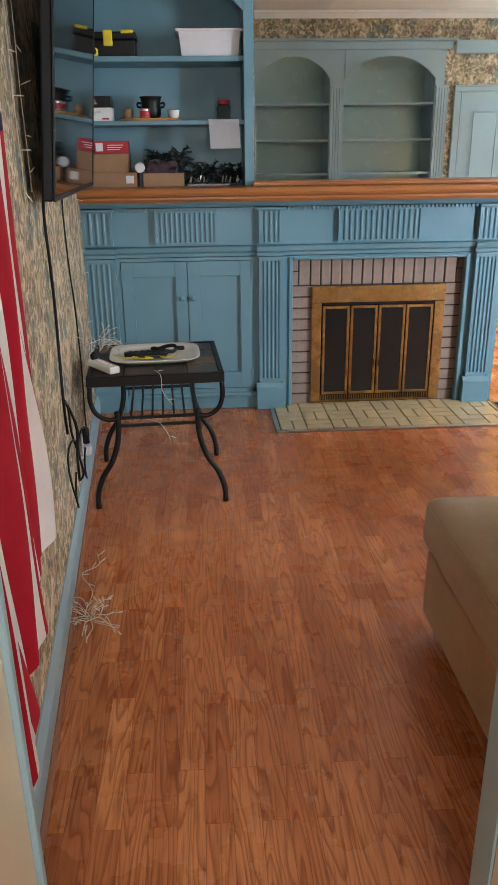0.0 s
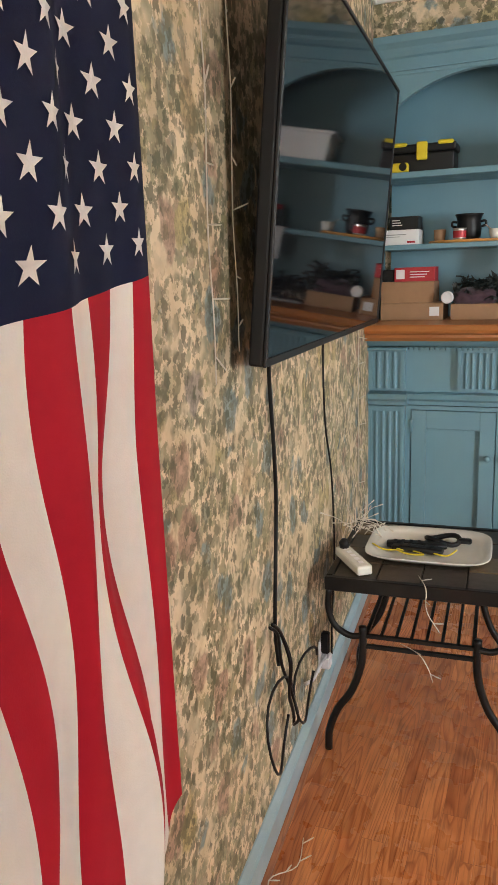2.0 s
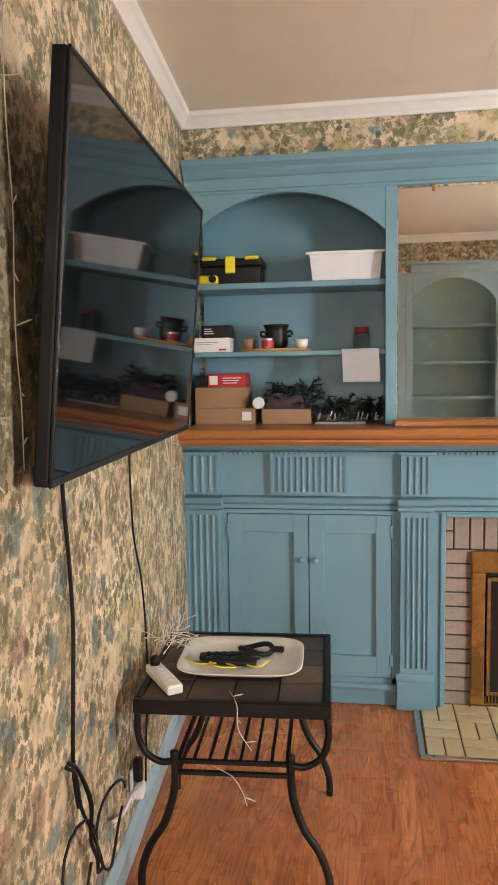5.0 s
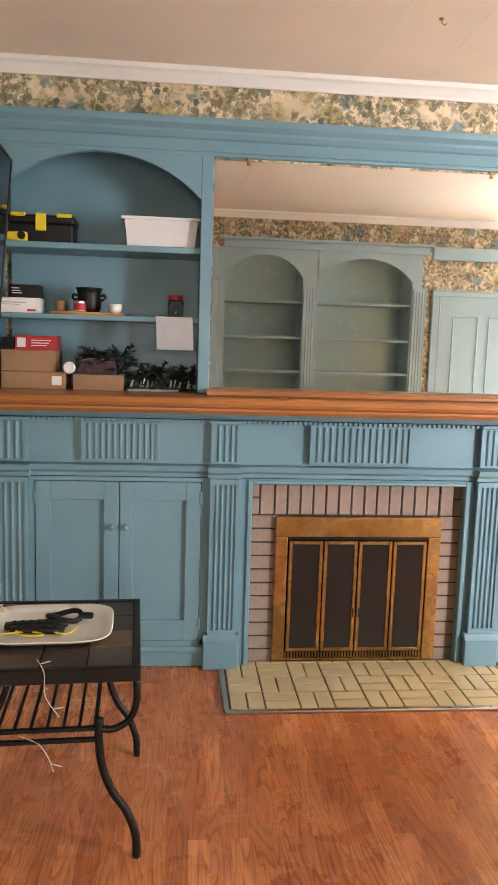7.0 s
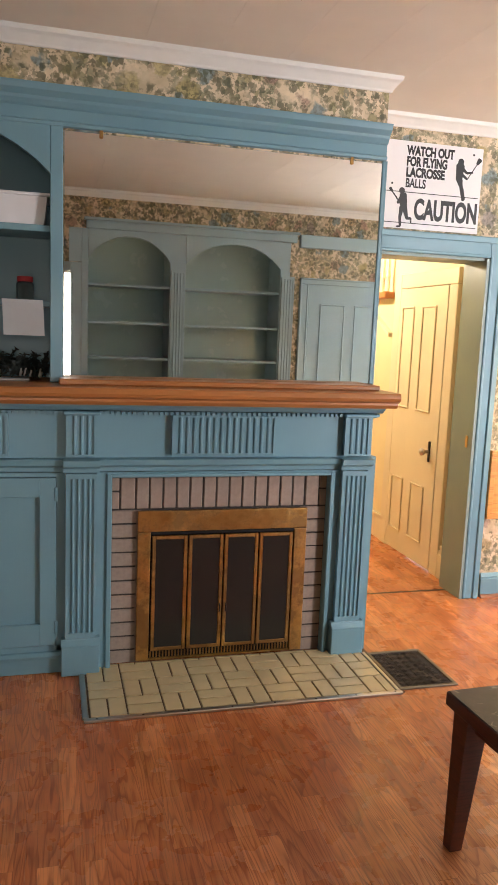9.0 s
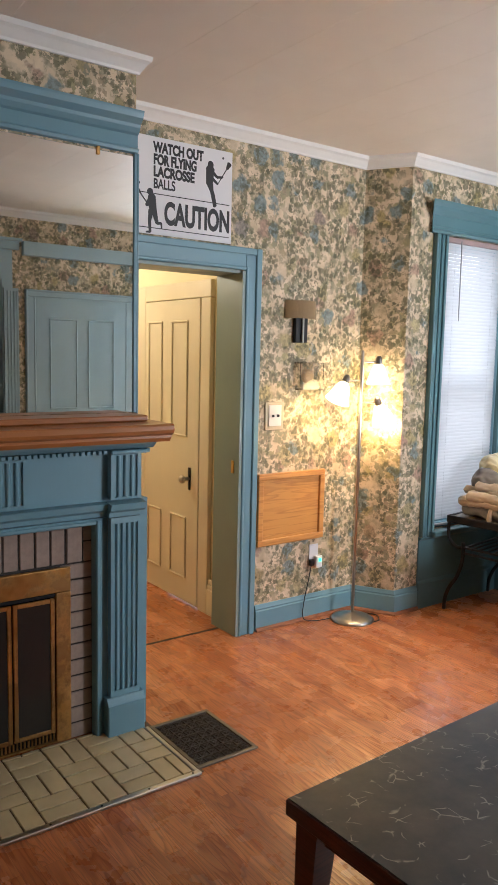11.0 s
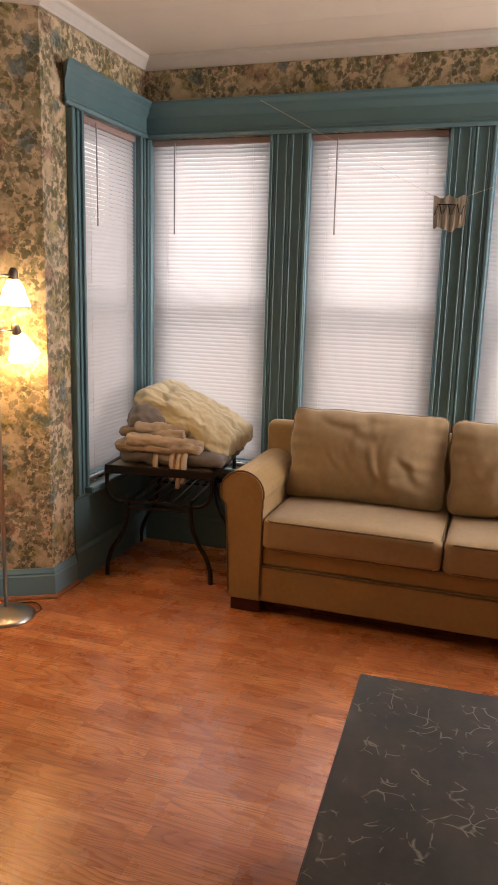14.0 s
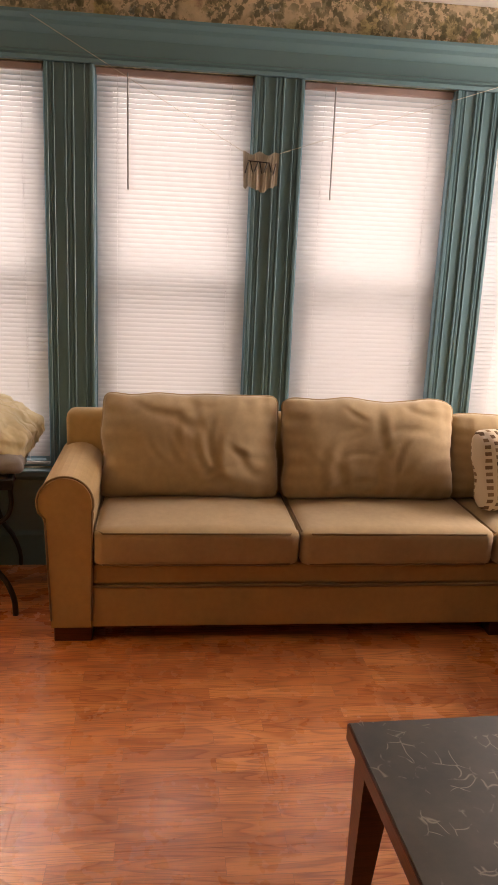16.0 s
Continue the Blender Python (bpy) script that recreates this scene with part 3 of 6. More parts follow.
    part("handrail", B(3.205, 3.255, 7.36, 7.80, 2.44, 2.485, 0.01), MANTEL, s)
    for i in range(5):
        bm = lathe(bmesh.new(), [(0.014, 0), (0.014, 0.08), (0.020, 0.11), (0.011, 0.16), (0.016, 0.32), (0.011, 0.43), (0.014, 0.535)], 8, (3.23, 7.40 + i * 0.09, 1.905))
        part("baluster", bm, CREAM, s)
    bm = prism(bmesh.new(), [(3.24, 7.36, 1.60), (3.24, 7.36, 1.57), (3.24, 7.80, 1.80), (3.24, 7.80, 1.83)], (0.033, 0, 0))
    part("stringer_moulding", bm, CREAM, s)
    # doorway that the walk starts in
    q = new("entry_casing")
    tagged(q, "blue painted casing and jamb of the entry doorway", "", "", "structure")
    part("side_casing", B(0.115, 0.20, SOUTH_Y, SOUTH_Y + 0.02, 0, 2.12, 0.003), BASE_AND_LIT_BLUE, q)
    part("side_casing", B(0.947, 1.04, 1.845, SOUTH_Y + 0.02, 0, 2.12, 0.003), BASE_AND_LIT_BLUE, q)
    part("head_casing", B(0.20, 0.947, SOUTH_Y, SOUTH_Y + 0.02, 2.03, 2.12, 0.003), BASE_AND_LIT_BLUE, q)
    part("jamb", B(0.171, 0.190, 1.74, SOUTH_Y - 0.001, 0, 2.029, 0.002), CREAM, q)
    part("jamb", B(0.950, 0.964, 1.74, 1.844, 0, 2.029, 0.002), CREAM, q)


def build_south():
    """The bookcases and the door that show in the mirror, in blue lightened to look lit."""
    k = thing("south_bookcase", "blue painted built-in bookcase with arched empty bays", "bookcase", (0, 0, 0))
    y = SOUTH_Y
    bays = [(1.10, 1.84), (1.985, 2.905)]
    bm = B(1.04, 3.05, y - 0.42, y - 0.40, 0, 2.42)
    part("back", bm, SHEEN_BACK, k, "glossy green-grey back, lightened for window sheen")
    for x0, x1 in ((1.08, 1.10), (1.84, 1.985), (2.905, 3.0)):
        part("upright", B(x0, x1, y - 0.40, y, 0, 2.42, 0.002), BASE_AND_LIT_BLUE, k)
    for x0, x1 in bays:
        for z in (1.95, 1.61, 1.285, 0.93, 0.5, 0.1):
            part("shelf", B(x0, x1, y - 0.38, y - 0.03, z - 0.022, z, 0.002), BASE_AND_LIT_BLUE, k)
        arch_panel(k, x0, x1, 2.16, 2.37, 2.42, y, y + 0.02, BASE_AND_LIT_BLUE)
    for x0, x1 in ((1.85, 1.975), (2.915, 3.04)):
        pilaster(k, x0, x1, y, y + 0.03, 0.12, 2.10, 4, BASE_AND_LIT_BLUE)
    part("end_stile", B(1.041, 1.099, y, y + 0.02, 0, 2.42, 0.002), BASE_AND_LIT_BLUE, k)
    part("end_stile", B(0.930, 1.0405, y, y + 0.02, 2.125, 2.42, 0.002), BASE_AND_LIT_BLUE, k)
    part("head_board", B(1.08, 3.05, y, y + 0.035, 2.42, 2.49, 0.004), BASE_AND_LIT_BLUE, k)
    part("cornice", B(1.06, 3.07, y, y + 0.07, 2.49, 2.515, 0.006), BASE_AND_LIT_BLUE, k)
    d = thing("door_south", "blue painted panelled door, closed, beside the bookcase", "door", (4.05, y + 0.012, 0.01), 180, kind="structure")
    door_leaf(d, 0.86, 2.03, BASE_AND_LIT_BLUE, [(0.12, 0.38, 1.05, 1.85), (0.48, 0.74, 1.05, 1.85), (0.12, 0.38, 0.2, 0.85), (0.48, 0.74, 0.2, 0.85)])
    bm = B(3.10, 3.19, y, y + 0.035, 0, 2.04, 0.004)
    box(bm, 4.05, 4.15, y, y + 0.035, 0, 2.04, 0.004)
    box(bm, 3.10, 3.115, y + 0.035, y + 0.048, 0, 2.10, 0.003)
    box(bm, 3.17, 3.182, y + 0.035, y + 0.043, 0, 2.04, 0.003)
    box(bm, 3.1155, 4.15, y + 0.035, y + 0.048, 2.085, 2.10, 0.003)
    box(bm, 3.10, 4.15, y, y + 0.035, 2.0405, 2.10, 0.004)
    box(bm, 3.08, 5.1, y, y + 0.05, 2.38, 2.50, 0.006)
    structure("trim_south", bm, BASE_AND_LIT_BLUE, "blue casing and picture board over the closed door")


def arch_panel(parent, x0, x1, zs, zt, ztop, y0, y1, mat=None, n=20):
    """A board over an opening whose lower edge is a segmental arch."""
    w = (x1 - x0) / 2
    h = zt - zs
    r = (w * w + h * h) / (2 * h)
    cx, cz = (x0 + x1) / 2, zt - r
    bm = bmesh.new()
    cols = []
    for i in range(n + 1):
        x = x0 + (x1 - x0) * i / n
        z = cz + math.sqrt(max(r * r - (x - cx) ** 2, 0))
        cols.append([bm.verts.new(p) for p in ((x, y0, z), (x, y1, z), (x, y1, ztop), (x, y0, ztop))])
    for a, b in zip(cols, cols[1:]):
        for k in range(4):
            bm.faces.new((a[k], b[k], b[(k + 1) % 4], a[(k + 1) % 4]))
    bm.faces.new(cols[0])
    bm.faces.new(cols[-1][::-1])
    part("arch_panel", bm, mat or BLUE, parent)


def pilaster(parent, x0, x1, y0, y1, z0, z1, flutes, mat=None):
    """A fluted board: a back plate with raised round reeds; y0 is the face, y1 the outer side."""
    mat = mat or BLUE
    s = 1 if y1 > y0 else -1
    lo, hi = min(y0, y1 - s * 0.008), max(y0, y1 - s * 0.008)
    bm = B(x0, x1, lo, hi, z0, z1)
    w = (x1 - x0) / (flutes * 2 + 1)
    ya, yb = sorted((y1 - s * 0.008, y1))
    zc = 0.025 if z1 - z0 > 0.4 else 0.008
    box(bm, x0, x1, ya, yb, z0, z0 + zc)
    box(bm, x0, x1, ya, yb, z1 - zc, z1)
    board = part("fluted_board", bm, mat, parent)
    for i in range(flutes + 1):
        a = x0 + w * 2 * i
        if i in (0, flutes):
            part("edge_strip", B(a, a + w, ya, yb, z0 + zc, z1 - zc), mat, board)
        else:
            cs = [(a + w / 2 - w * 0.55 * math.cos(t), y1 - s * 0.008 + s * 0.009 * math.sin(t)) for t in np.linspace(0, math.pi, 6)]
            part("reed", prism(bmesh.new(), [(float(p), float(q), z0 + zc) for p, q in cs], (0, 0, z1 - z0 - 2 * zc)), mat, board)


def build_fireplace_wall():
    F = 5.40
    wx = west(5.45) + 0.004
    # mantel shelf, one continuous worktop
    prof = [(F - 0.1, 1.236), (5.275, 1.236), (5.262, 1.252), (5.262, 1.262), (5.242, 1.272), (5.236, 1.285), (5.240, 1.300), (5.246, 1.308), (5.84, 1.308), (5.84, 1.25), (F - 0.1, 1.25)]
    m = thing("mantel_shelf", "long orange-brown stained wooden mantel shelf with moulded edge", "mantel")
    bm = prism(bmesh.new(), [(wx, y, z) for y, z in prof[:-3]] + [(wx, 5.515, 1.308), (wx, 5.515, 1.236)], (2.33 - wx, 0, 0))
    part("shelf_board", bm, MANTEL, m)
    part("bookcase_board", B(-0.15, 0.775, 5.516, 5.84, 1.285, 1.308), MANTEL, m)
    part("upper_step", B(0.805, 2.285, 5.37, 5.518, 1.309, 1.334, 0.006), MANTEL, m)
    # lower cabinet
    k = thing("mantel_surround", "blue painted fireplace surround with fluted pilasters and dentils", "fireplace surround")
    bm = B(wx, 2.27, F + 0.001, 5.518, 0.99, 1.235)
    part("frieze_board", bm, BLUE, k)
    bm = prism(bmesh.new(), [(wx, F, 1.20), (wx, F - 0.05, 1.205), (wx, F - 0.075, 1.222), (wx, F - 0.085, 1.2355), (wx, F, 1.2355)], (2.295 - wx, 0, 0))
    part("bed_moulding", bm, BLUE, k)
    bm = bmesh.new()
    x = wx + 0.01
    while x < 2.28:
        box(bm, x, x + 0.0135, F - 0.050, F - 0.03, 1.187, 1.2005)
        x += 0.0235
    box(bm, wx, 2.285, F - 0.03, F, 1.184, 1.20)
    tagged(part("dentil_moulding", bm, BLUE, k), kind="stuff")
    bm = prism(bmesh.new(), [(wx, F + 0.02, 0.925), (wx, F - 0.008, 0.930), (wx, F - 0.010, 0.948), (wx, F - 0.028, 0.960), (wx, F - 0.034, 0.985), (wx, F + 0.02, 0.990)], (2.27 - wx, 0, 0))
    part("waist_moulding", bm, BLUE, k)
    for x0, x1, n in ((0.246, 0.599, 12), (1.295, 1.782, 15)):
        pilaster(k, x0, x1, F, F - 0.028, 1.004, 1.182, n)
        part("panel_cap", B(x0 - 0.006, x1 + 0.006, F - 0.034, F, 1.1825, 1.1838 + 0.006, 0.002), BLUE, k)
    for x0, x1 in ((wx, 0.008), (0.835, 0.968), (2.118, 2.250)):
        pilaster(k, x0, x1, F, F - 0.032, 1.0, 1.184, 4)
        part("cap", B(x0 - 0.012, x1 + 0.012, F - 0.065, F, 1.1845, 1.20, 0.004), BLUE, k)
        bm = prism(bmesh.new(), [(x0 - 0.012, F, 0.926), (x0 - 0.012, F - 0.04, 0.930), (x0 - 0.012, F - 0.042, 0.948), (x0 - 0.012, F - 0.058, 0.960), (x0 - 0.012, F - 0.064, 0.985), (x0 - 0.012, F, 0.9905)], (x1 - x0 + 0.024, 0, 0))
        part("neck_moulding", bm, BLUE, k)
        pilaster(k, x0, x1, F, F - 0.032, 0.172, 0.925, 5)
        bm = B(x0 - 0.018, x1 + 0.018, F - 0.05, F + 0.002, 0.002, 0.145, 0.004)
        prism(bm, [(x0 - 0.018, F, 0.145), (x0 - 0.018, F - 0.05, 0.145), (x0 - 0.018, F - 0.036, 0.165), (x0 - 0.018, F - 0.034, 0.171), (x0 - 0.018, F, 0.171)], (x1 - x0 + 0.036, 0, 0))
        part("plinth", bm, BLUE, k)
    # side panel of the surround, towards the doorway
    part("side_panel", B(2.25, 2.298, F + 0.001, 5.518, 0.002, 0.989), BLUE, k)
    # trim round the brick opening
    bm = B(0.97, 1.036, F, F + 0.04, 0.004, 0.924)
    box(bm, 1.012, 1.036, F - 0.012, F, 0.004, 0.918, 0.004)
    part("opening_trim", bm, BLUE, k)
    bm = B(2.066, 2.117, F, F + 0.04, 0.004, 0.924)
    box(bm, 2.066, 2.088, F - 0.012, F, 0.004, 0.918, 0.004)
    part("opening_trim", bm, BLUE, k)
    bm = B(1.036, 2.066, F, F + 0.04, 0.900, 0.9245)
    box(bm, 1.036, 2.066, F - 0.012, F, 0.900, 0.918, 0.004)
    part("opening_trim", bm, BLUE, k)
    # cupboard
    c = thing("base_cabinet", "blue painted two-door cupboard, closed, under the mantel", "cabinet")
    bm = B(0.009, 0.035, F, 5.518, 0.10, 0.924)
    box(bm, 0.797, 0.834, F, 5.518, 0.10, 0.924)
    box(bm, 0.035, 0.797, F, 5.518, 0.906, 0.9245)
    box(bm, 0.009, 0.834, F, 5.518, 0.004, 0.133)
    box(bm, 0.035, 0.797, 5.47, 5.518, 0.133, 0.906)
    part("body", bm, BLUE, c)
    bm = prism(bmesh.new(), [(0.009, F, 0.075), (0.009, F - 0.018, 0.078), (0.009, F - 0.022, 0.092), (0.009, F - 0.012, 0.105), (0.009, F, 0.108)], (0.807, 0, 0))
    part("bottom_moulding", bm, BLUE, c)
    for x0, x1, kx in ((0.038, 0.4155, 0.385), (0.4195, 0.794, 0.450)):
        bm = bmesh.new()
        s = 0.068
        z0, z1 = 0.137, 0.903
        box(bm, x0, x0 + s, F - 0.007, F + 0.018, z0, z1, 0.0015)
        box(bm, x1 - s, x1, F - 0.007, F + 0.018, z0, z1, 0.0015)
        box(bm, x0 + s, x1 - s, F - 0.007, F + 0.018, z1 - 0.085, z1, 0.0015)
        box(bm, x0 + s, x1 - s, F - 0.007, F + 0.018, z0, z0 + 0.10, 0.0015)
        box(bm, x0 + s, x1 - s, F + 0.013, F + 0.018, z0 + 0.10, z1 - 0.085)
        dr = part("door", bm, BLUE, c)
        bm = lathe(bmesh.new(), [(0.0, 0), (0.006, 0), (0.006, 0.012), (0.014, 0.018), (0.015, 0.026), (0.009, 0.032), (0, 0.033)], 12)
        bmesh.ops.transform(bm, matrix=Matrix.Translation((kx, F - 0.003, 0.692)) @ Matrix.Rotation(radians(90), 4, "X"), verts=bm.verts)
        part("knob", bm, BLUE, dr, smooth=True)
        hx = x0 - 0.006 if x0 < 0.3 else x1 - 0.006
        for hz in (0.80, 0.19):
            part("hinge", B(hx, hx + 0.014, F - 0.012, F - 0.0045, hz, hz + 0.06, 0.002), BLUE, dr, "painted butt hinge")
    # upper case
    u = thing("arched_bookcase", "blue painted built-in bookcase under a wide arch", "bookcase")
    fy = CASE_Y
    part("back", B(-0.15, 0.785, 5.84, 5.858, 1.309, 2.497), BLUE, u)
    part("side", B(0.772, 0.799, fy + 0.001, 5.84, 1.309, 2.497), BLUE, u)
    part("side", B(west(5.8) - 0.03, west(5.8) + 0.012, fy + 0.001, 5.84, 1.309, 2.497), BLUE, u)
    part("top", B(-0.17, 0.772, fy + 0.002, 5.84, 2.46, 2.496), BLUE, u)
    part("stile", B(0.768, 0.822, fy - 0.014, fy - 0.0005, 1.31, 2.40, 0.003), BLUE, u)
    arch_panel(u, -0.14, 0.768, 2.195, 2.385, 2.40, fy - 0.014, fy + 0.02)
    part("frame_board", B(wx, 0.768, fy - 0.014, fy - 0.0005, 2.3995, 2.415), BLUE, u)
    for z, t in ((1.982, 0.028), (1.660, 0.024)):
        part("shelf", B(-0.135, 0.771, fy + 0.012, 5.838, z - t, z, 0.003), BLUE, u)
    # entablature
    e = thing("overmantel_entablature", "blue painted moulded entablature over bookcase and mirror", "moulding")
    prof = [(fy, 2.385), (fy - 0.018, 2.388), (fy - 0.022, 2.40), (fy - 0.012, 2.408), (fy - 0.012, 2.455), (fy - 0.022, 2.462), (fy - 0.034, 2.480), (fy - 0.038, 2.492), (fy - 0.060, 2.512), (fy - 0.066, 2.530), (fy - 0.07, 2.538), (fy, 2.542)]
    bm = prism(bmesh.new(), [(wx, y, z) for y, z in prof], (2.302 - wx, 0, 0))
    part("cornice", bm, BLUE, e)
    part("end_stile", B(2.286, 2.302, fy - 0.012, fy - 0.0005, 1.335, 2.386, 0.003), BLUE, e)
    part("chimney_side_board", B(2.3005, 2.310, fy - 0.012, fy + 0.06, 1.31, 2.386, 0.002), BLUE, e)
    # mirror
    mi = thing("wall_mirror", "large frameless mirror resting on the mantel", "mirror")
    part("glass", B(0.826, 2.284, fy - 0.007, fy - 0.001, 1.335, 2.374, 0.0008), MIRROR, mi)
    for x in (0.98, 2.13):
        bm = B(x - 0.008, x + 0.008, fy - 0.013, fy - 0.0075, 2.355, 2.392, 0.003)
        part("clip", bm, BRASS, mi, "small mirror clip")


def build_fireplace():
    F = 5.44
    b = thing("brick_surround", "grey-tan brick facing round the fireplace with dark joints", "fireplace")
    bm = B(1.03, 1.15, F + 0.006, 5.50, 0.005, 0.915)
    box(bm, 1.95, 2.072, F + 0.006, 5.50, 0.005, 0.915)
    box(bm, 1.15, 1.95, F + 0.006, 5.50, 0.70, 0.915)
    part("mortar_bed", bm, MORTAR, b, "dark mortar")
    rnd = random.Random(5)

    def brick(x0, x1, z0, z1):
        w, h = x1 - x0 - 0.007, z1 - z0 - 0.007
        key = (round(w, 3), round(h, 3))
        if key not in meshes:
            bm = B(-w / 2, w / 2, -0.02, 0.02, -h / 2, h / 2, 0.003)
            me = bpy.data.meshes.new("brick")
            bm.to_mesh(me)
            bm.free()
            me.materials.append(BRICK)
            meshes[key] = me
        o = new("brick", meshes[key])
        o.location = ((x0 + x1) / 2, F + 0.02 + rnd.uniform(-0.0012, 0.0012), (z0 + z1) / 2)
        o.rotation_euler = (rnd.uniform(-0.01, 0.01), rnd.uniform(-0.004, 0.004), rnd.uniform(-0.01, 0.01))
        o.parent = b

    meshes = {}
    H = 0.0672
    for i in range(11):
        z = 0.003 + i * H
        brick(1.034, 1.175, z, z + H)
        brick(1.930, 2.070, z, z + H)
    zt = 0.003 + 11 * H
    n = 13
    for i in range(n):
        w = (1.956 - 1.146) / n
        brick(1.146 + i * w, 1.146 + (i + 1) * w, zt, 0.912)
    for s in (0, 1):
        f = (lambda a: a) if not s else (lambda a: 3.104 - a)
        for x0, x1, z0, z1 in ((1.034, 1.075, zt, zt + 0.085), (1.034, 1.075, zt + 0.085, 0.912), (1.075, 1.146, zt, 0.912)):
            xa, xb = sorted((f(x0), f(x1)))
            brick(xa, xb, z0, z1)
    # fire box and brass doors
    d = thing("fireplace_doors", "aged brass framed fireplace doors with four smoked glass panels", "fireplace doors")
    Y = F - 0.024
    fr = [("frame_top", (1.155, 1.968, 0.640, 0.738)), ("frame_side", (1.155, 1.215, 0.02, 0.6395)), ("frame_side", (1.905, 1.968, 0.02, 0.6395))]
    for nm, (x0, x1, z0, z1) in fr:
        part(nm, B(x0, x1, Y, Y + 0.022, z0, z1, 0.004, 2), BRASS, d, "tarnished brass frame")
    part("sill", B(1.215, 1.905, Y + 0.004, Y + 0.022, 0.02, 0.028), BRASS, d)
    part("head_rail", B(1.215, 1.905, Y + 0.004, Y + 0.018, 0.625, 0.6395, 0.002), BLACK, d)
    bm = B(1.215, 1.905, Y + 0.014, Y + 0.02, 0.028, 0.062)
    part("vent_backing", bm, SOOT, d)
    for i in range(46):
        x = 1.221 + i * 0.01495
        part("vent_bar", B(x, x + 0.006, Y + 0.006, Y + 0.0135, 0.031, 0.059), BRASS, d)
    xs = np.linspace(1.219, 1.901, 5)
    tilt = (0.0, 0.010, 0.010, 0.0)
    for i in range(4):
        x0, x1 = float(xs[i]) + 0.003, float(xs[i + 1]) - 0.003
        g = new("door_panel")
        g.parent = d
        w = 0.017
        bm = bmesh.new()
        for a in ((x0, x0 + w, 0.068, 0.622), (x1 - w, x1, 0.068, 0.622), (x0 + w, x1 - w, 0.605, 0.622), (x0 + w, x1 - w, 0.068, 0.085)):
            box(bm, a[0], a[1], Y - 0.006, Y + 0.006, a[2], a[3], 0.002)
        part("panel_frame", bm, BRASS, g)
        part("glass", B(x0 + w, x1 - w, Y - 0.001, Y + 0.002, 0.085, 0.605), SMOKED, g, "smoked glass")
    for x in (1.545, 1.575):
        bm = tube(bmesh.new(), [(x, Y - 0.005, 0.245), (x, Y - 0.018, 0.25), (x, Y - 0.018, 0.28), (x, Y - 0.005, 0.285)], 0.003, 6)
        part("handle", bm, BLACK, d)
    part("firebox", B(1.04, 2.06, 5.52, 5.745, 0.004, 0.92), SOOT, d)
    # hearth
    h = thing("hearth", "cream tiled hearth in basket weave with a worn metal edge strip", "hearth")
    part("bed", B(0.905, 2.30, 4.94, 5.435, 0.0005, 0.006), GROUT, h, "dark grout")
    tw = {}
    u = 0.152
    for i in range(-1, 11):
        for j in range(4):
            x, y = 0.925 + i * u, 4.952 + j * u
            for q in range(2):
                r = (x, x + u, y + q * u / 2, y + (q + 1) * u / 2) if (i + j) % 2 else (x + q * u / 2, x + (q + 1) * u / 2, y, y + u)
                x0, x1, y0, y1 = max(r[0], 0.922), min(r[1], 2.262), max(r[2], 4.952), min(r[3], 5.43)
                if x1 - x0 < 0.02 or y1 - y0 < 0.02:
                    continue
                w, l = x1 - x0 - 0.006, y1 - y0 - 0.006
                key = (round(w, 3), round(l, 3))
                if key not in tw:
                    bm = B(-w / 2, w / 2, -l / 2, l / 2, 0, 0.008, 0.002)
                    me = bpy.data.meshes.new("tile")
                    bm.to_mesh(me)
                    bm.free()
                    me.materials.append(TILE)
                    tw[key] = me
                o = new("tile", tw[key])
                o.location = ((x0 + x1) / 2, (y0 + y1) / 2, 0.0035 + rnd.uniform(0, 0.0008))
                o.parent = h
    part("edge_strip", B(0.900, 2.285, 4.925, 4.95, 0.0, 0.013, 0.003), STEEL, h, "worn metal edge strip")
    part("edge_strip", B(0.895, 0.920, 4.95, 5.345, 0.0, 0.013, 0.003), STEEL, h, "worn metal edge strip")
    part("edge_strip", B(2.264, 2.283, 4.95, 5.35, 0.0, 0.013, 0.003), STEEL, h, "worn metal edge strip")
    for x in np.linspace(0.95, 2.25, 8):
        part("screw", lathe(bmesh.new(), [(0.0, 0.013), (0.0045, 0.013), (0.004, 0.0145), (0, 0.015)], 8, (float(x), 4.937, 0)), IRON, h)
    # floor register
    g = thing("floor_register", "dark cast metal floor register with a lattice grille", "floor vent", (2.286, 4.960, 0.0), 0)
    L, W = 0.29, 0.388
    bm = B(0, L, 0, 0.018, 0.001, 0.010, 0.002)
    box(bm, 0, L, W - 0.018, W, 0.001, 0.010, 0.002)
    box(bm, 0, 0.018, 0.018, W - 0.018, 0.001, 0.010, 0.002)
    box(bm, L - 0.018, L, 0.018, W - 0.018, 0.001, 0.010, 0.002)
    part("frame", bm, plain("register_bronze", (0.20, 0.165, 0.125), 0.5, 0.7), g, "worn bronze frame")
    part("damper", B(0.018, L - 0.018, 0.018, W - 0.018, 0.0005, 0.002), SOOT, g)
    bm = bmesh.new()
    nx, ny = 6, 8
    ux, uy = (L - 0.036) / nx, (W - 0.036) / ny
    for i in range(1, nx):
        box(bm, 0.018 + ux * i - 0.0016, 0.018 + ux * i + 0.0016, 0.018, W - 0.018, 0.002, 0.0068)
    for j in range(1, ny):
        box(bm, 0.018, L - 0.018, 0.018 + uy * j - 0.0016, 0.018 + uy * j + 0.0016, 0.002, 0.0072)
    for i in range(nx):
        for j in range(ny):
            x, y = 0.018 + ux * (i + 0.5), 0.018 + uy * (j + 0.5)
            for s in (1, -1):
                e, f = ux / 2, s * uy / 2
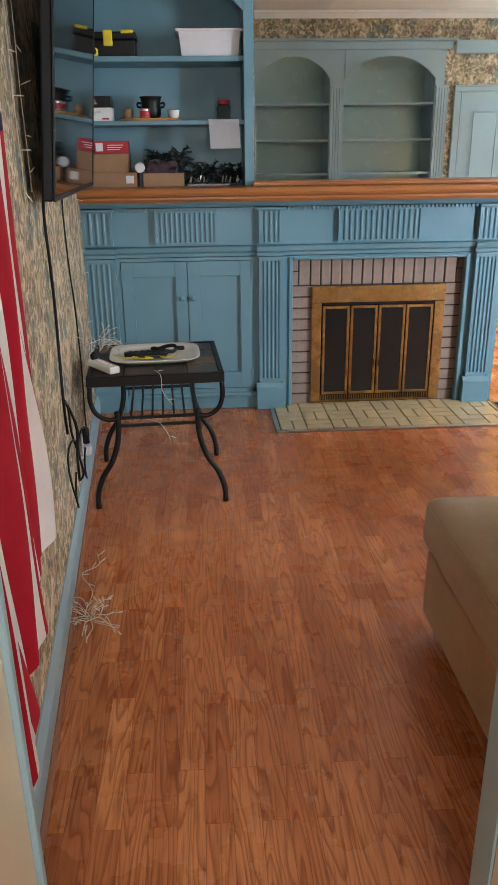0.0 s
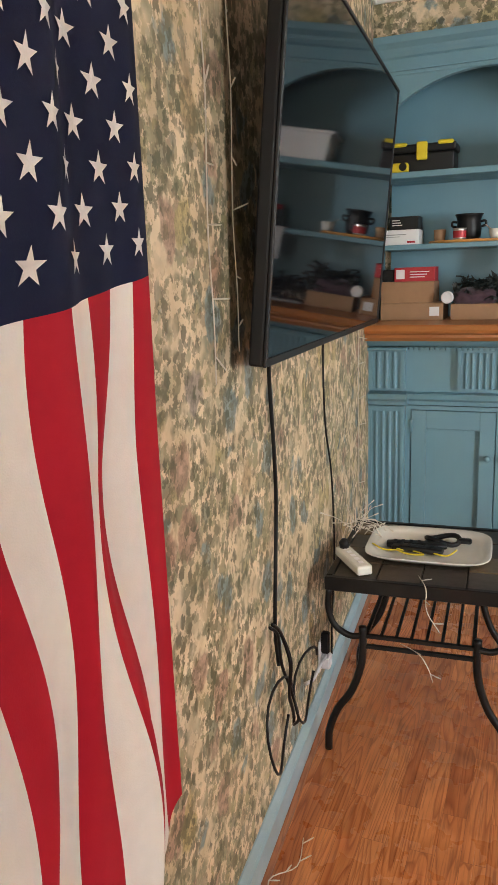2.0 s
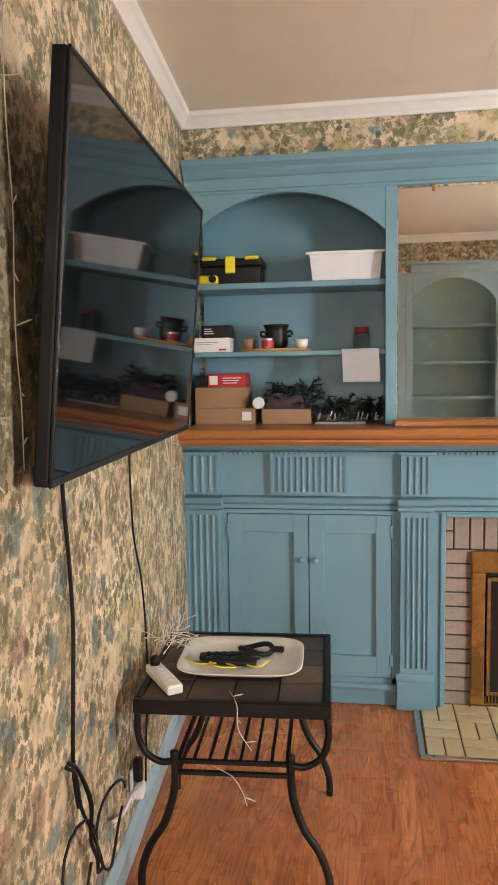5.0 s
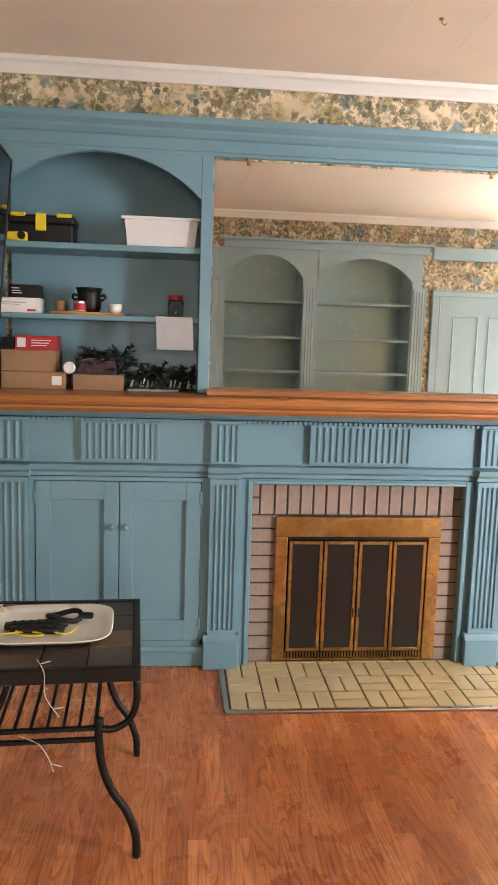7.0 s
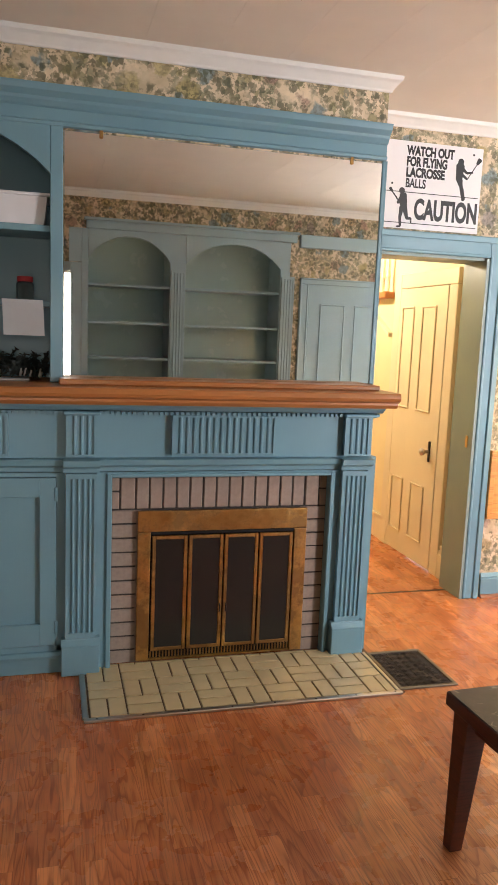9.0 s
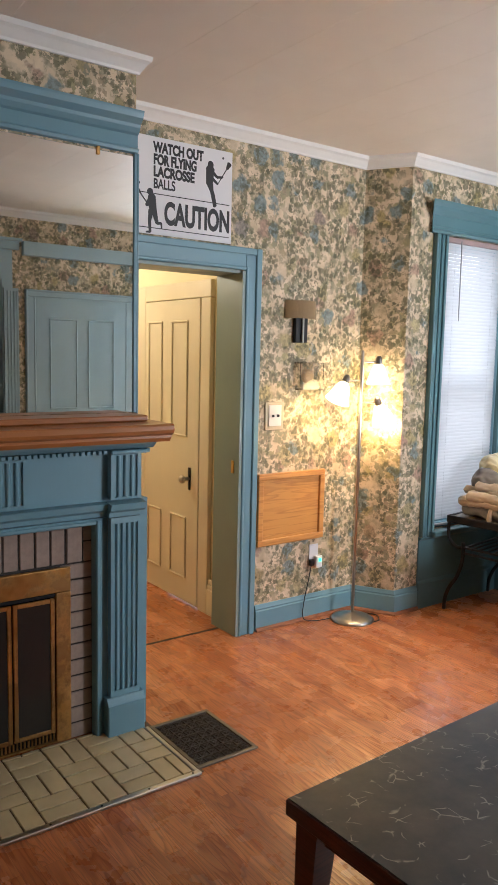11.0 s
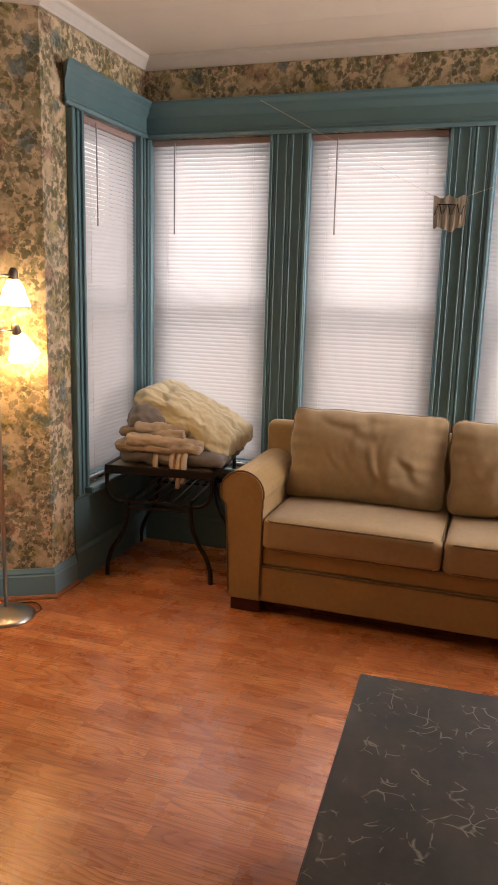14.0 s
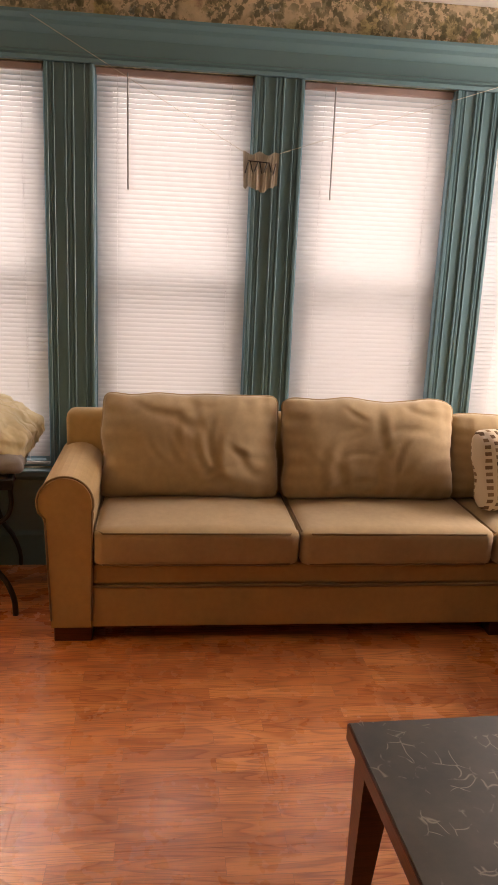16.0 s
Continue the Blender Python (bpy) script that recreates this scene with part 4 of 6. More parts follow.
                tube(bm, [(x - e, y - f, 0.005), (x + e, y + f, 0.005)], 0.0022, 4)
            ring = [(x + 0.012 * math.cos(a), y + 0.012 * math.sin(a), 0.0058) for a in np.linspace(0, 2 * math.pi, 9)]
            tube(bm, ring, 0.0022, 4)
    part("lattice", bm, plain("rusty_iron", (0.09, 0.068, 0.05), 0.5, 0.5, var=0.3), g, "dark lattice of rings and crosses")


# ---- windows ----
def window(name, m, w, z0, z1, wand_side, group):
    """A sash window with its blind, in local space: x along the wall, y outwards, origin at the lower inner corner on the floor."""
    win = new(name)
    tagged(win, "double-hung sash window behind a closed white blind", "", "", "structure")
    win.matrix_world = m
    mid = (z0 + z1) / 2
    bm = B(0, 0.03, 0.03, 0.13, z0, z1)
    box(bm, w - 0.03, w, 0.03, 0.13, z0, z1)
    box(bm, 0.03, w - 0.03, 0.03, 0.13, z1 - 0.03, z1)
    box(bm, 0.03, w - 0.03, 0.03, 0.13, z0, z0 + 0.03)
    part("window_frame", bm, DAYLIT_BLUE, win, "pale blue window frame, lightened for daylight at its edges")
    for a, b, y in ((mid - 0.02, z1 - 0.03, 0.10), (z0 + 0.03, mid + 0.02, 0.07)):
        bm = B(0.03, 0.07, y, y + 0.03, a, b)
        box(bm, w - 0.07, w - 0.03, y, y + 0.03, a, b)
        box(bm, 0.07, w - 0.07, y, y + 0.03, b - 0.045, b)
        box(bm, 0.07, w - 0.07, y, y + 0.03, a, a + 0.045)
        s = part("sash", bm, DAYLIT_BLUE, win)
        p = part("pane", B(0.07, w - 0.07, y + 0.012, y + 0.016, a + 0.045, b - 0.045), PANE, s)
        p.visible_shadow = False
    part("insect_screen", B(0.03, w - 0.03, 0.118, 0.1195, z0 + 0.03, mid), SCREENM, win, "grey insect screen")
    part("window_sill", B(-0.03, w + 0.03, -0.067, 0.03, z0 - 0.035, z0 - 0.001, 0.006), BACKLIT_BLUE, win)
    return win


def blind(m, w, z0, z1, wand_side, label):
    b = thing("window_blind", label, "window blind", group="bay window blinds")
    b.matrix_world = m
    part("head_rail", B(0.006, w - 0.006, -0.004, 0.026, z1 - 0.032, z1 - 0.002, 0.003), ROSE, b, "pinkish head rail")
    pitch = 0.0215
    n = int((z1 - z0 - 0.06) / pitch)
    me = bpy.data.meshes.new("slat")
    bm = bmesh.new()
    tilt = radians(66)
    vs = []
    for i in range(5):
        t = i / 4 - 0.5
        a, h = t * 0.025, 0.0022 * (1 - 4 * t * t)
        y = 0.011 + a * math.cos(tilt) - h * math.sin(tilt)
        z = a * math.sin(tilt) + h * math.cos(tilt)
        vs.append((bm.verts.new((0.008, y, z)), bm.verts.new((w - 0.008, y, z))))
    for p, q in zip(vs, vs[1:]):
        bm.faces.new((p[0], p[1], q[1], q[0]))
    bm.to_mesh(me)
    bm.free()
    me.materials.append(BLIND)
    me.shade_smooth()
    for i in range(n):
        o = new("slat", me)
        o.location = (0, 0, z1 - 0.045 - i * pitch)
        o.parent = b
    part("bottom_rail", B(0.008, w - 0.008, 0.0, 0.022, z0, z0 + 0.014, 0.003), WHITE, b)
    bm = bmesh.new()
    for x in (0.10, w - 0.10):
        tube(bm, [(x, -0.003, z1 - 0.03), (x, -0.003, z0 + 0.01)], 0.0008, 4)
    part("ladder_cord", bm, WHITE, b)
    x = 0.145 if wand_side < 0 else w - 0.145
    bm = tube(bmesh.new(), [(x, -0.012, z1 - 0.02), (x, -0.014, z1 - 0.08), (x + 0.003, -0.015, z1 - 0.51)], 0.004, 6)
    part("wand", bm, WAND, b, "grey tilt wand")




def reeds(bm, m, x0, x1, y0, z0, z1, n, depth):
    w = (x1 - x0) / n
    for i in range(n):
        cs = [(x0 + w * (i + 0.5) - w * 0.42 * math.cos(t), y0 - depth * math.sin(t)) for t in np.linspace(0, math.pi, 6)]
        prism(bm, [m @ Vector((float(a), float(b), z0)) for a, b in cs], (0, 0, z1 - z0))


def build_bay():
    mE = Matrix(((0, 1, 0, EAST_X), (-1, 0, 0, 0), (0, 0, 1, 0), (0, 0, 0, 1)))
    lab = "white horizontal slat blind, fully lowered and closed, in the bay"
    for i, (a, b) in enumerate(WINDOWS_E):
        m = Matrix.Translation((EAST_X, b, 0)) @ Matrix.Rotation(radians(-90), 4, "Z")
        window("window_%d" % (i + 1), m @ Matrix.Translation((0, 0.012, 0)), b - a, 0.50, 2.335, -1, "")
        blind(m @ Matrix.Translation((0, 0.012, 0)), b - a, 0.515, 2.333, -1, lab)
    m = Matrix.Translation((4.543, BAY_Y, 0))
    window("window_5", m, 0.584, 0.50, 2.335, -1, "")
    blind(m @ Matrix.Translation((0, 0.003, 0)), 0.584, 0.515, 2.333, -1, "narrow white slat blind, closed, on the bay's side window")
    # casings between the windows
    c = new("trim_window_casing")
    tagged(c, "dark teal moulded casings between the bay windows, blue darkened for backlight", "", "", "structure")
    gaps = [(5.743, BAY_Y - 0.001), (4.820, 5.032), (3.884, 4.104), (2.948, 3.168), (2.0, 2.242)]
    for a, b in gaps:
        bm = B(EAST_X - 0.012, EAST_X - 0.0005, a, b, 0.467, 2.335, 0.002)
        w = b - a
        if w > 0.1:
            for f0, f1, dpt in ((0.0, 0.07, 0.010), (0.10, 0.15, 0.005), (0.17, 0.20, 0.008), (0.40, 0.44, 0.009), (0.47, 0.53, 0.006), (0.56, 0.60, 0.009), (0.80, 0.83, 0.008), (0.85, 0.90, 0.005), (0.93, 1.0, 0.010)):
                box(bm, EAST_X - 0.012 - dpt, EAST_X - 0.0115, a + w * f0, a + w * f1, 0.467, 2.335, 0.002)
        part("casing", bm, BACKLIT_BLUE, c)
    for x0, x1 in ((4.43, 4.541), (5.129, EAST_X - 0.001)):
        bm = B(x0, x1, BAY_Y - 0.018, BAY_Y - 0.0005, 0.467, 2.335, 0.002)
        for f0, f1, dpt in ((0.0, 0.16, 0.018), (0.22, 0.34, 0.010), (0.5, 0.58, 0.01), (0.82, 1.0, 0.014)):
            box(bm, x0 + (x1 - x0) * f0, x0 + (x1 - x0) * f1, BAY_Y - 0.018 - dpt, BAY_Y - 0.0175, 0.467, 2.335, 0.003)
        part("casing", bm, BACKLIT_BLUE, c)
    # moulded head
    e = new("trim_window_head")
    tagged(e, "teal moulded cornice board over the bay windows, blue darkened for backlight", "", "", "structure")
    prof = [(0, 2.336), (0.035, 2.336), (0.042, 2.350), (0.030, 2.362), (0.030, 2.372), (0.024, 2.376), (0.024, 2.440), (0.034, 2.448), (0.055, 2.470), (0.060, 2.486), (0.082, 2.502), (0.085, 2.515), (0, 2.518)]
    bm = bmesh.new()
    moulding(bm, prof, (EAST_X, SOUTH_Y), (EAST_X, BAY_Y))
    part("head_board", bm, BACKLIT_BLUE, e)
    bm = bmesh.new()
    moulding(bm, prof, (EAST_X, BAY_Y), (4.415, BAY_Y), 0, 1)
    part("head_board", bm, BACKLIT_BLUE, e)


build_shell()
build_camera_room()
build_hall()
build_doors()
build_fireplace_wall()
build_fireplace()
build_south()
build_bay()

# ---- soft shapes ----
def softbox(sx, sy, sz, r, n=10, bulge=0.0, crumple=0.0, seed=0, pinch=0.0, scale=6.0):
    """A rounded, slightly wrinkled box, centred at the origin."""
    bm = bmesh.new()
    bmesh.ops.create_cube(bm, size=2)
    bmesh.ops.subdivide_edges(bm, edges=bm.edges, cuts=n, use_grid_fill=True)
    h = Vector((sx / 2, sy / 2, sz / 2))
    for v in bm.verts:
        p = Vector([math.sin(c * math.pi / 2) * 0.35 + c * 0.65 for c in v.co])
        q = Vector((p.x * h.x, p.y * h.y, p.z * h.z))
        inner = Vector([max(-(a - r), min(a - r, c)) for a, c in zip(h, q)])
        d = q - inner
        if d.length > 1e-6:
            q = inner + d.normalized() * min(r, max(abs(c) for c in d))
        u, w = p.x, p.y
        k = max(0, (1 - u * u)) * max(0, (1 - w * w))
        q.z += bulge * k * (1 if p.z > 0 else -0.4)
        if pinch:
            k2 = (abs(p.x) * abs(p.y)) ** 3
            q.z *= 1 - pinch * k2
            q.x *= 1 - 0.05 * (1 - abs(p.y) ** 2)
            q.y *= 1 - 0.05 * (1 - abs(p.x) ** 2)
        if crumple:
            s = Vector((seed * 3.1, seed * 1.7, seed))
            a = noise.noise(q * scale + s) + 0.5 * noise.noise(q * scale * 2.3 + s) + 0.12 * noise.noise(q * scale * 5 + s)
            q += v.co.normalized() * crumple * (1 - abs(a) * 2)
        v.co = q
    return bm


def placed(bm, m):
    bmesh.ops.transform(bm, matrix=m, verts=bm.verts)
    return bm


# ---- seating ----
def piping_loop(x0, x1, y0, y1, z, r):
    c = 0.035
    pts = [(x0 + c, y0, z), (x1 - c, y0, z), (x1, y0 + c, z), (x1, y1 - c, z), (x1 - c, y1, z), (x0 + c, y1, z), (x0, y1 - c, z), (x0, y0 + c, z), (x0 + c, y0, z)]
    return tube(bmesh.new(), pts, r, 6)


def seat_cushion(parent, x0, x1, y0, y1, z0, z1, seed):
    bm = softbox(x1 - x0, y1 - y0, z1 - z0, 0.034, 14, 0.024, 0.0025, seed)
    placed(bm, Matrix.Translation(((x0 + x1) / 2, (y0 + y1) / 2, (z0 + z1) / 2)))
    c = part("seat_cushion", bm, SOFATOP, parent, "", smooth=True)
    part("piping", piping_loop(x0 + 0.0065, x1 - 0.006, y0 + 0.0065, y1 - 0.0065, z1 - 0.013, 0.0048), PIPING, c, smooth=True)
    part("piping", piping_loop(x0 + 0.0065, x1 - 0.006, y0 + 0.0065, y1 - 0.0065, z0 + 0.013, 0.0045), PIPING, c, smooth=True)


def back_cushion(parent, x, y0, y1, z0, z1, seed, lean=14, thick=0.24):
    """A loose pillow-back cushion: thin welted edge, full middle, pulled corners, slack creases."""
    hy, hz, nu, nw = (y1 - y0) / 2, (z1 - z0) / 2, 64, 44
    bm = bmesh.new()
    s = Vector((seed * 3.1, seed * 1.7, seed * 0.9))
    rnd = random.Random(seed)
    folds = []
    for k in range(26):
        a = rnd.choice((0.5, 1.1, 1.5, 2.0, 2.7)) + rnd.uniform(-0.3, 0.3)
        folds.append((rnd.uniform(-0.9, 0.9) * hy, rnd.uniform(-0.9, 0.75) * hz, math.cos(a), math.sin(a), rnd.uniform(0.05, 0.15), rnd.uniform(0.011, 0.024), rnd.uniform(0.003, 0.009)))
    rim = []
    for side in (1, -1):
        grid = []
        for j in range(nw + 1):
            row = []
            for i in range(nu + 1):
                u, w = 2 * i / nu - 1, 2 * j / nw - 1
                full = (max(0.0, 1 - abs(u) ** 3.2) * max(0.0, 1 - abs(w) ** 3.0)) ** 0.55
                sag = 1 + 0.22 * (0.5 - 0.5 * w) - 0.10 * w
                ear = 1 - 0.075 * (abs(u) * abs(w)) ** 8
                py = u * hy * (1 - 0.045 * (1 - w * w)) * ear + 0.018 * noise.noise(Vector((w * 1.8, seed + 5.3 + (u > 0) * 3, 0))) * abs(u) ** 3
                pz = w * hz * (1 - 0.05 * (1 - u * u)) * ear + 0.022 * noise.noise(Vector((u * 2.2, seed, 0))) * max(0, w)
                q = Vector((py * 4.0, pz * 5.0, 0.3 * side)) + s
                crease = 0.0
                for fy, fz, c, d, ln, wd, dp in folds:
                    along, across = (py - fy) * c + (pz - fz) * d, (pz - fz) * c - (py - fy) * d - 2.2 * ((py - fy) * c + (pz - fz) * d) ** 2
                    k = math.exp(-(along / ln) ** 2)
                    crease += dp * k * (math.exp(-(across / wd) ** 2) - 0.6 * math.exp(-((across - 1.7 * wd) / wd) ** 2))
                puff = 0.030 * noise.noise(q * 0.6) + 0.006 * noise.noise(q * 1.6)
                near = 1 - (1 - abs(u)) * (1 - abs(w))
                gather = 0.006 * math.sin(30 * u + seed) * abs(w) ** 5 + 0.006 * math.sin(22 * w + seed) * abs(u) ** 5
                t = thick / 2 * full * sag + full * (puff - crease) + gather * min(1, full * 3) * near
                row.append(bm.verts.new((-side * t, py, pz)))
            grid.append(row)
        for j in range(nw):
            for i in range(nu):
                bm.faces.new((grid[j][i], grid[j][i + 1], grid[j + 1][i + 1], grid[j + 1][i]))
        if side == 1:
            rim = [v.co.copy() for v in grid[0]] + [r[-1].co.copy() for r in grid[1:]] + [v.co.copy() for v in grid[-1][-2::-1]] + [r[0].co.copy() for r in grid[-2:0:-1]]
    bmesh.ops.remove_doubles(bm, verts=bm.verts, dist=1e-4)
    m = Matrix.Translation((x, (y0 + y1) / 2, (z0 + z1) / 2)) @ Matrix.Rotation(radians(lean), 4, "Y")
    c = part("back_cushion", placed(bm, m), SOFATOP, parent, "", smooth=True)
    part("piping", tube(bmesh.new(), [m @ p for p in rim + rim[:1]], 0.004, 6), SOFATOP, c, "welted seam", smooth=True)


def roll_arm(parent, x0, x1, yc, inner, outer, mat):
    zc, r = 0.592, 0.108
    pts = []
    for k in range(17):
        t = math.pi * 1.22 * (k / 16) - math.pi * 0.11
        pts.append((yc + r * math.cos(t), zc + r * math.sin(t)))
    prof = [(outer, 0.065), (outer, 0.48), (outer + 0.015, 0.53)] + pts + [(inner, 0.46), (inner, 0.065)]
    bm = prism(bmesh.new(), [(x0, y, z) for y, z in prof], (x1 - x0, 0, 0))
    es = [e for e in bm.edges if abs(e.verts[0].co.x - e.verts[1].co.x) < 1e-4 and e.verts[0].co.x < x0 + 0.01]
    bmesh.ops.bevel(bm, geom=es, offset=0.008, segments=2, affect="EDGES")
    a = part("arm", bm, mat, parent, "", smooth=False)
    loop = [(x0 - 0.001, y, z) for y, z in prof[2:-2]]
    part("piping", tube(bmesh.new(), [(x0 - 0.001, outer - 0.003, 0.10)] + loop + [(x0 - 0.001, inner + 0.003, 0.10)], 0.0045, 6), PIPING, a, smooth=True)


def build_sofa():
    s = thing("sofa", "tan microsuede sectional sofa with rolled arm and loose back cushions", "sofa")
    x = 4.42
    part("base", B(x, 5.09, 2.12, 4.765, 0.065, 0.245, 0.012, 2), SOFA, s)
    part("front_rail", B(x + 0.012, 5.08, 2.13, 4.76, 0.245, 0.335, 0.015, 2), SOFA, s)
    part("rail_piping", tube(bmesh.new(), [(x - 0.001, 3.06, 0.243), (x - 0.001, 4.76, 0.243)], 0.0045, 6), PIPING, s)
    roll_arm(s, x - 0.005, 5.09, 4.862, 4.762, 4.925, SOFA)
    seat_cushion(s, x - 0.025, 4.98, 3.937, 4.757, 0.333, 0.487, 1)
    seat_cushion(s, x - 0.025, 4.98, 3.118, 3.930, 0.333, 0.487, 2)
    seat_cushion(s, x - 0.02, 4.98, 2.30, 3.110, 0.333, 0.480, 3)
    part("back_frame", B(4.98, 5.10, 2.12, 4.93, 0.245, 0.845, 0.04, 3), SOFA, s, smooth=True)
    back_cushion(s, 4.875, 3.965, 4.775, 0.475, 0.955, 4)
    back_cushion(s, 4.865, 3.150, 3.970, 0.475, 0.948, 5, 12, 0.27)
    back_cushion(s, 4.90, 2.40, 3.17, 0.475, 0.885, 6, 10, 0.2)
    # the return along the south side
    part("return_base", B(1.19, x - 0.005, 2.12, 3.035, 0.065, 0.30, 0.012, 2), SOFA, s)
    part("return_back", B(1.19, x + 0.5, 1.99, 2.14, 0.065, 0.82, 0.04, 3), SOFA, s)
    for i, (a, b) in enumerate(((1.17, 1.98), (1.985, 2.79), (2.795, 3.60), (3.605, 4.385))):
        bm = softbox(b - a, 0.84, 0.17, 0.045, 12, 0.028, 0.004, 7 + i)
        c = part("seat_cushion", placed(bm, Matrix.Translation(((a + b) / 2, 2.64, 0.395))), SOFATOP, s, "", smooth=True)
        part("piping", piping_loop(a + 0.008, b - 0.008, 2.225, 3.053, 0.458, 0.004), SOFATOP, c, "pale piping", smooth=True)
    for y0, y1 in ((4.765, 4.915), (2.95, 3.08)):
        part("leg", B(x + 0.012, x + 0.10, y0, y1, 0.0, 0.066, 0.003), REDWOOD, s, "dark red-stained block foot")
    for xx in (1.25, 2.8):
        part("leg", B(xx, xx + 0.10, 2.18, 2.28, 0.0, 0.066, 0.003), REDWOOD, s, "dark red-stained block foot")
    part("leg", B(4.98, 5.07, 4.78, 4.88, 0.0, 0.066, 0.003), REDWOOD, s, "dark red-stained block foot")
    # throw pillows
    n = Nodes("square_print_fabric", 0.9, spec=0.2)
    v = n.coords((34, 34, 34))
    ch = n.node("TexBrick", Vector=v, Scale=1.0)
    ch.inputs["Color1"].default_value, ch.inputs["Color2"].default_value = (0.07, 0.035, 0.02, 1), (0.30, 0.2, 0.12, 1)
    ch.inputs["Mortar"].default_value = (0.66, 0.57, 0.45, 1)
    ch.inputs["Mortar Size"].default_value, ch.inputs["Brick Width"].default_value, ch.inputs["Row Height"].default_value = 0.24, 1.0, 1.0
    n.colour(ch.outputs["Color"])
    p = tagged(part("throw_pillow", softbox(0.36, 0.36, 0.15, 0.06, 12, 0.02, 0.006, 11, 0.5), n.m, smooth=True), "cream throw pillow printed with brown squares, on the sofa", "pillow")
    p.matrix_world = Matrix.Translation((4.70, 2.955, 0.68)) @ Matrix.Rotation(radians(20), 4, "Z") @ Matrix.Rotation(radians(-76), 4, "Y")
    p = tagged(part("throw_pillow", softbox(0.40, 0.40, 0.15, 0.06, 12, 0.02, 0.006, 12, 0.5), cloth("dark_brown_cloth", (0.06, 0.035, 0.025)), smooth=True), "dark brown throw pillow lying on the sofa seat", "pillow")
    p.matrix_world = Matrix.Translation((1.60, 2.70, 0.56)) @ Matrix.Rotation(radians(18), 4, "Z")


# ---- tables ----
def build_coffee_table():
    t = thing("coffee_table", "dark slate-look coffee table with cherry red tapered legs", "coffee table", (1.94, 4.013, 0), 2.2)
    L, W, H = 1.165, 0.62, 0.505
    part("tabletop", B(0, L, -W, 0, H - 0.045, H - 0.003, 0.003, 2), REDWOOD, t, "dark cherry edge")
    part("top_inlay", B(0.004, L - 0.004, -W + 0.004, -0.004, H - 0.0028, H, 0.001), SLATE, t, "scratched faux slate top")
    for a in ((0.05, L - 0.05, -0.065, -0.045), (0.05, L - 0.05, -W + 0.045, -W + 0.065), (0.05, 0.07, -W + 0.065, -0.065), (L - 0.07, L - 0.05, -W + 0.065, -0.065)):
        part("apron", B(*a, H - 0.10, H - 0.0455, 0.002), REDWOOD, t)
    for x, sx in ((0.02, 1), (L - 0.02, -1)):
        for y, sy in ((-0.02, -1), (-W + 0.02, 1)):
            bm = bmesh.new()
            top = [(x, y), (x + sx * 0.075, y), (x + sx * 0.075, y + sy * 0.075), (x, y + sy * 0.075)]
            bot = [(x, y), (x + sx * 0.040, y), (x + sx * 0.040, y + sy * 0.040), (x, y + sy * 0.040)]
            a = [bm.verts.new((*p, H - 0.0455)) for p in top]
            b = [bm.verts.new((*p, 0)) for p in bot]
            bm.faces.new(a)
            bm.faces.new(b)
            for i in range(4):
                bm.faces.new((a[i], a[(i + 1) % 4], b[(i + 1) % 4], b[i]))
            part("leg", bm, REDWOOD, t)
    # green coasters
    for i, (x, y, r) in enumerate(((3.08, 3.47, 12), (3.0, 3.50, 40))):
        c = part("coaster", softbox(0.10, 0.075, 0.018, 0.008, 4), GREEN, smooth=True)
        tagged(c, "small green plastic block on the coffee table", "toy block", "green blocks")
        c.matrix_world = pose(x, y, H + 0.009, 0, 0, r)


def side_table(at, rz, label, group):
    t = thing("side_table", label, "side table", at, rz, group)
    S, H = 0.585, 0.612
    f = 0.022
    for a in ((0, S, 0, f), (0, S, S - f, S), (0, f, f, S - f), (S - f, S, f, S - f)):
        part("top_frame", B(*a, H - 0.045, H, 0.003), IRON, t)
    part("top_base", B(f, S - f, f, S - f, H - 0.03, H - 0.012), IRON, t)
    rnd = random.Random(8)
    n = 4
    u = (S - 2 * f) / n
    for i in range(n):
        for j in range(n):
            o = part("tile", B(f + i * u + 0.002, f + (i + 1) * u - 0.002, f + j * u + 0.002, f + (j + 1) * u - 0.002, H - 0.0125, H - 0.003 + rnd.uniform(-0.001, 0.001), 0.0015), SLATETILE, t)
    for y in (0.012, S - 0.012):
        for x, s in ((0.012, 1), (S - 0.012, -1)):
            up = smooth_path([(x, y, H - 0.04), (x - s * 0.002, y, H - 0.11), (x + s * 0.018, y, H - 0.165), (x + s * 0.065, y, H - 0.195), (x + s * 0.110, y, H - 0.190)], 5)
            part("scroll", tube(bmesh.new(), up, 0.0105, 8), IRON, t, smooth=True)
            dn = smooth_path([(x + s * 0.106, y, H - 0.16), (x + s * 0.108, y, H - 0.22), (x + s * 0.100, y, H - 0.30), (x + s * 0.070, y, H - 0.39), (x + s * 0.026, y, H - 0.46), (x - s * 0.002, y, H - 0.54), (x - s * 0.006, y, 0.0)], 5)
            part("leg", tube(bmesh.new(), dn, 0.0125, 8), IRON, t, smooth=True)
    for y in (0.012, S - 0.012):
        for z in (H - 0.19, H - 0.225):
            part("shelf_rail", B(0.13, S - 0.13, y - 0.006, y + 0.006, z - 0.006, z + 0.006), IRON, t)
    for x in (0.13, S - 0.13):
        part("shelf_rail", B(x - 0.006, x + 0.006, 0.018, S - 0.018, H - 0.196, H - 0.184), IRON, t)
    for i in range(6):
        x = 0.13 + (S - 0.26) * (i + 1) / 7
        part("shelf_rod", B(x - 0.0045, x + 0.0045, 0.018, S - 0.018, H - 0.194, H - 0.186), IRON, t)
    return t


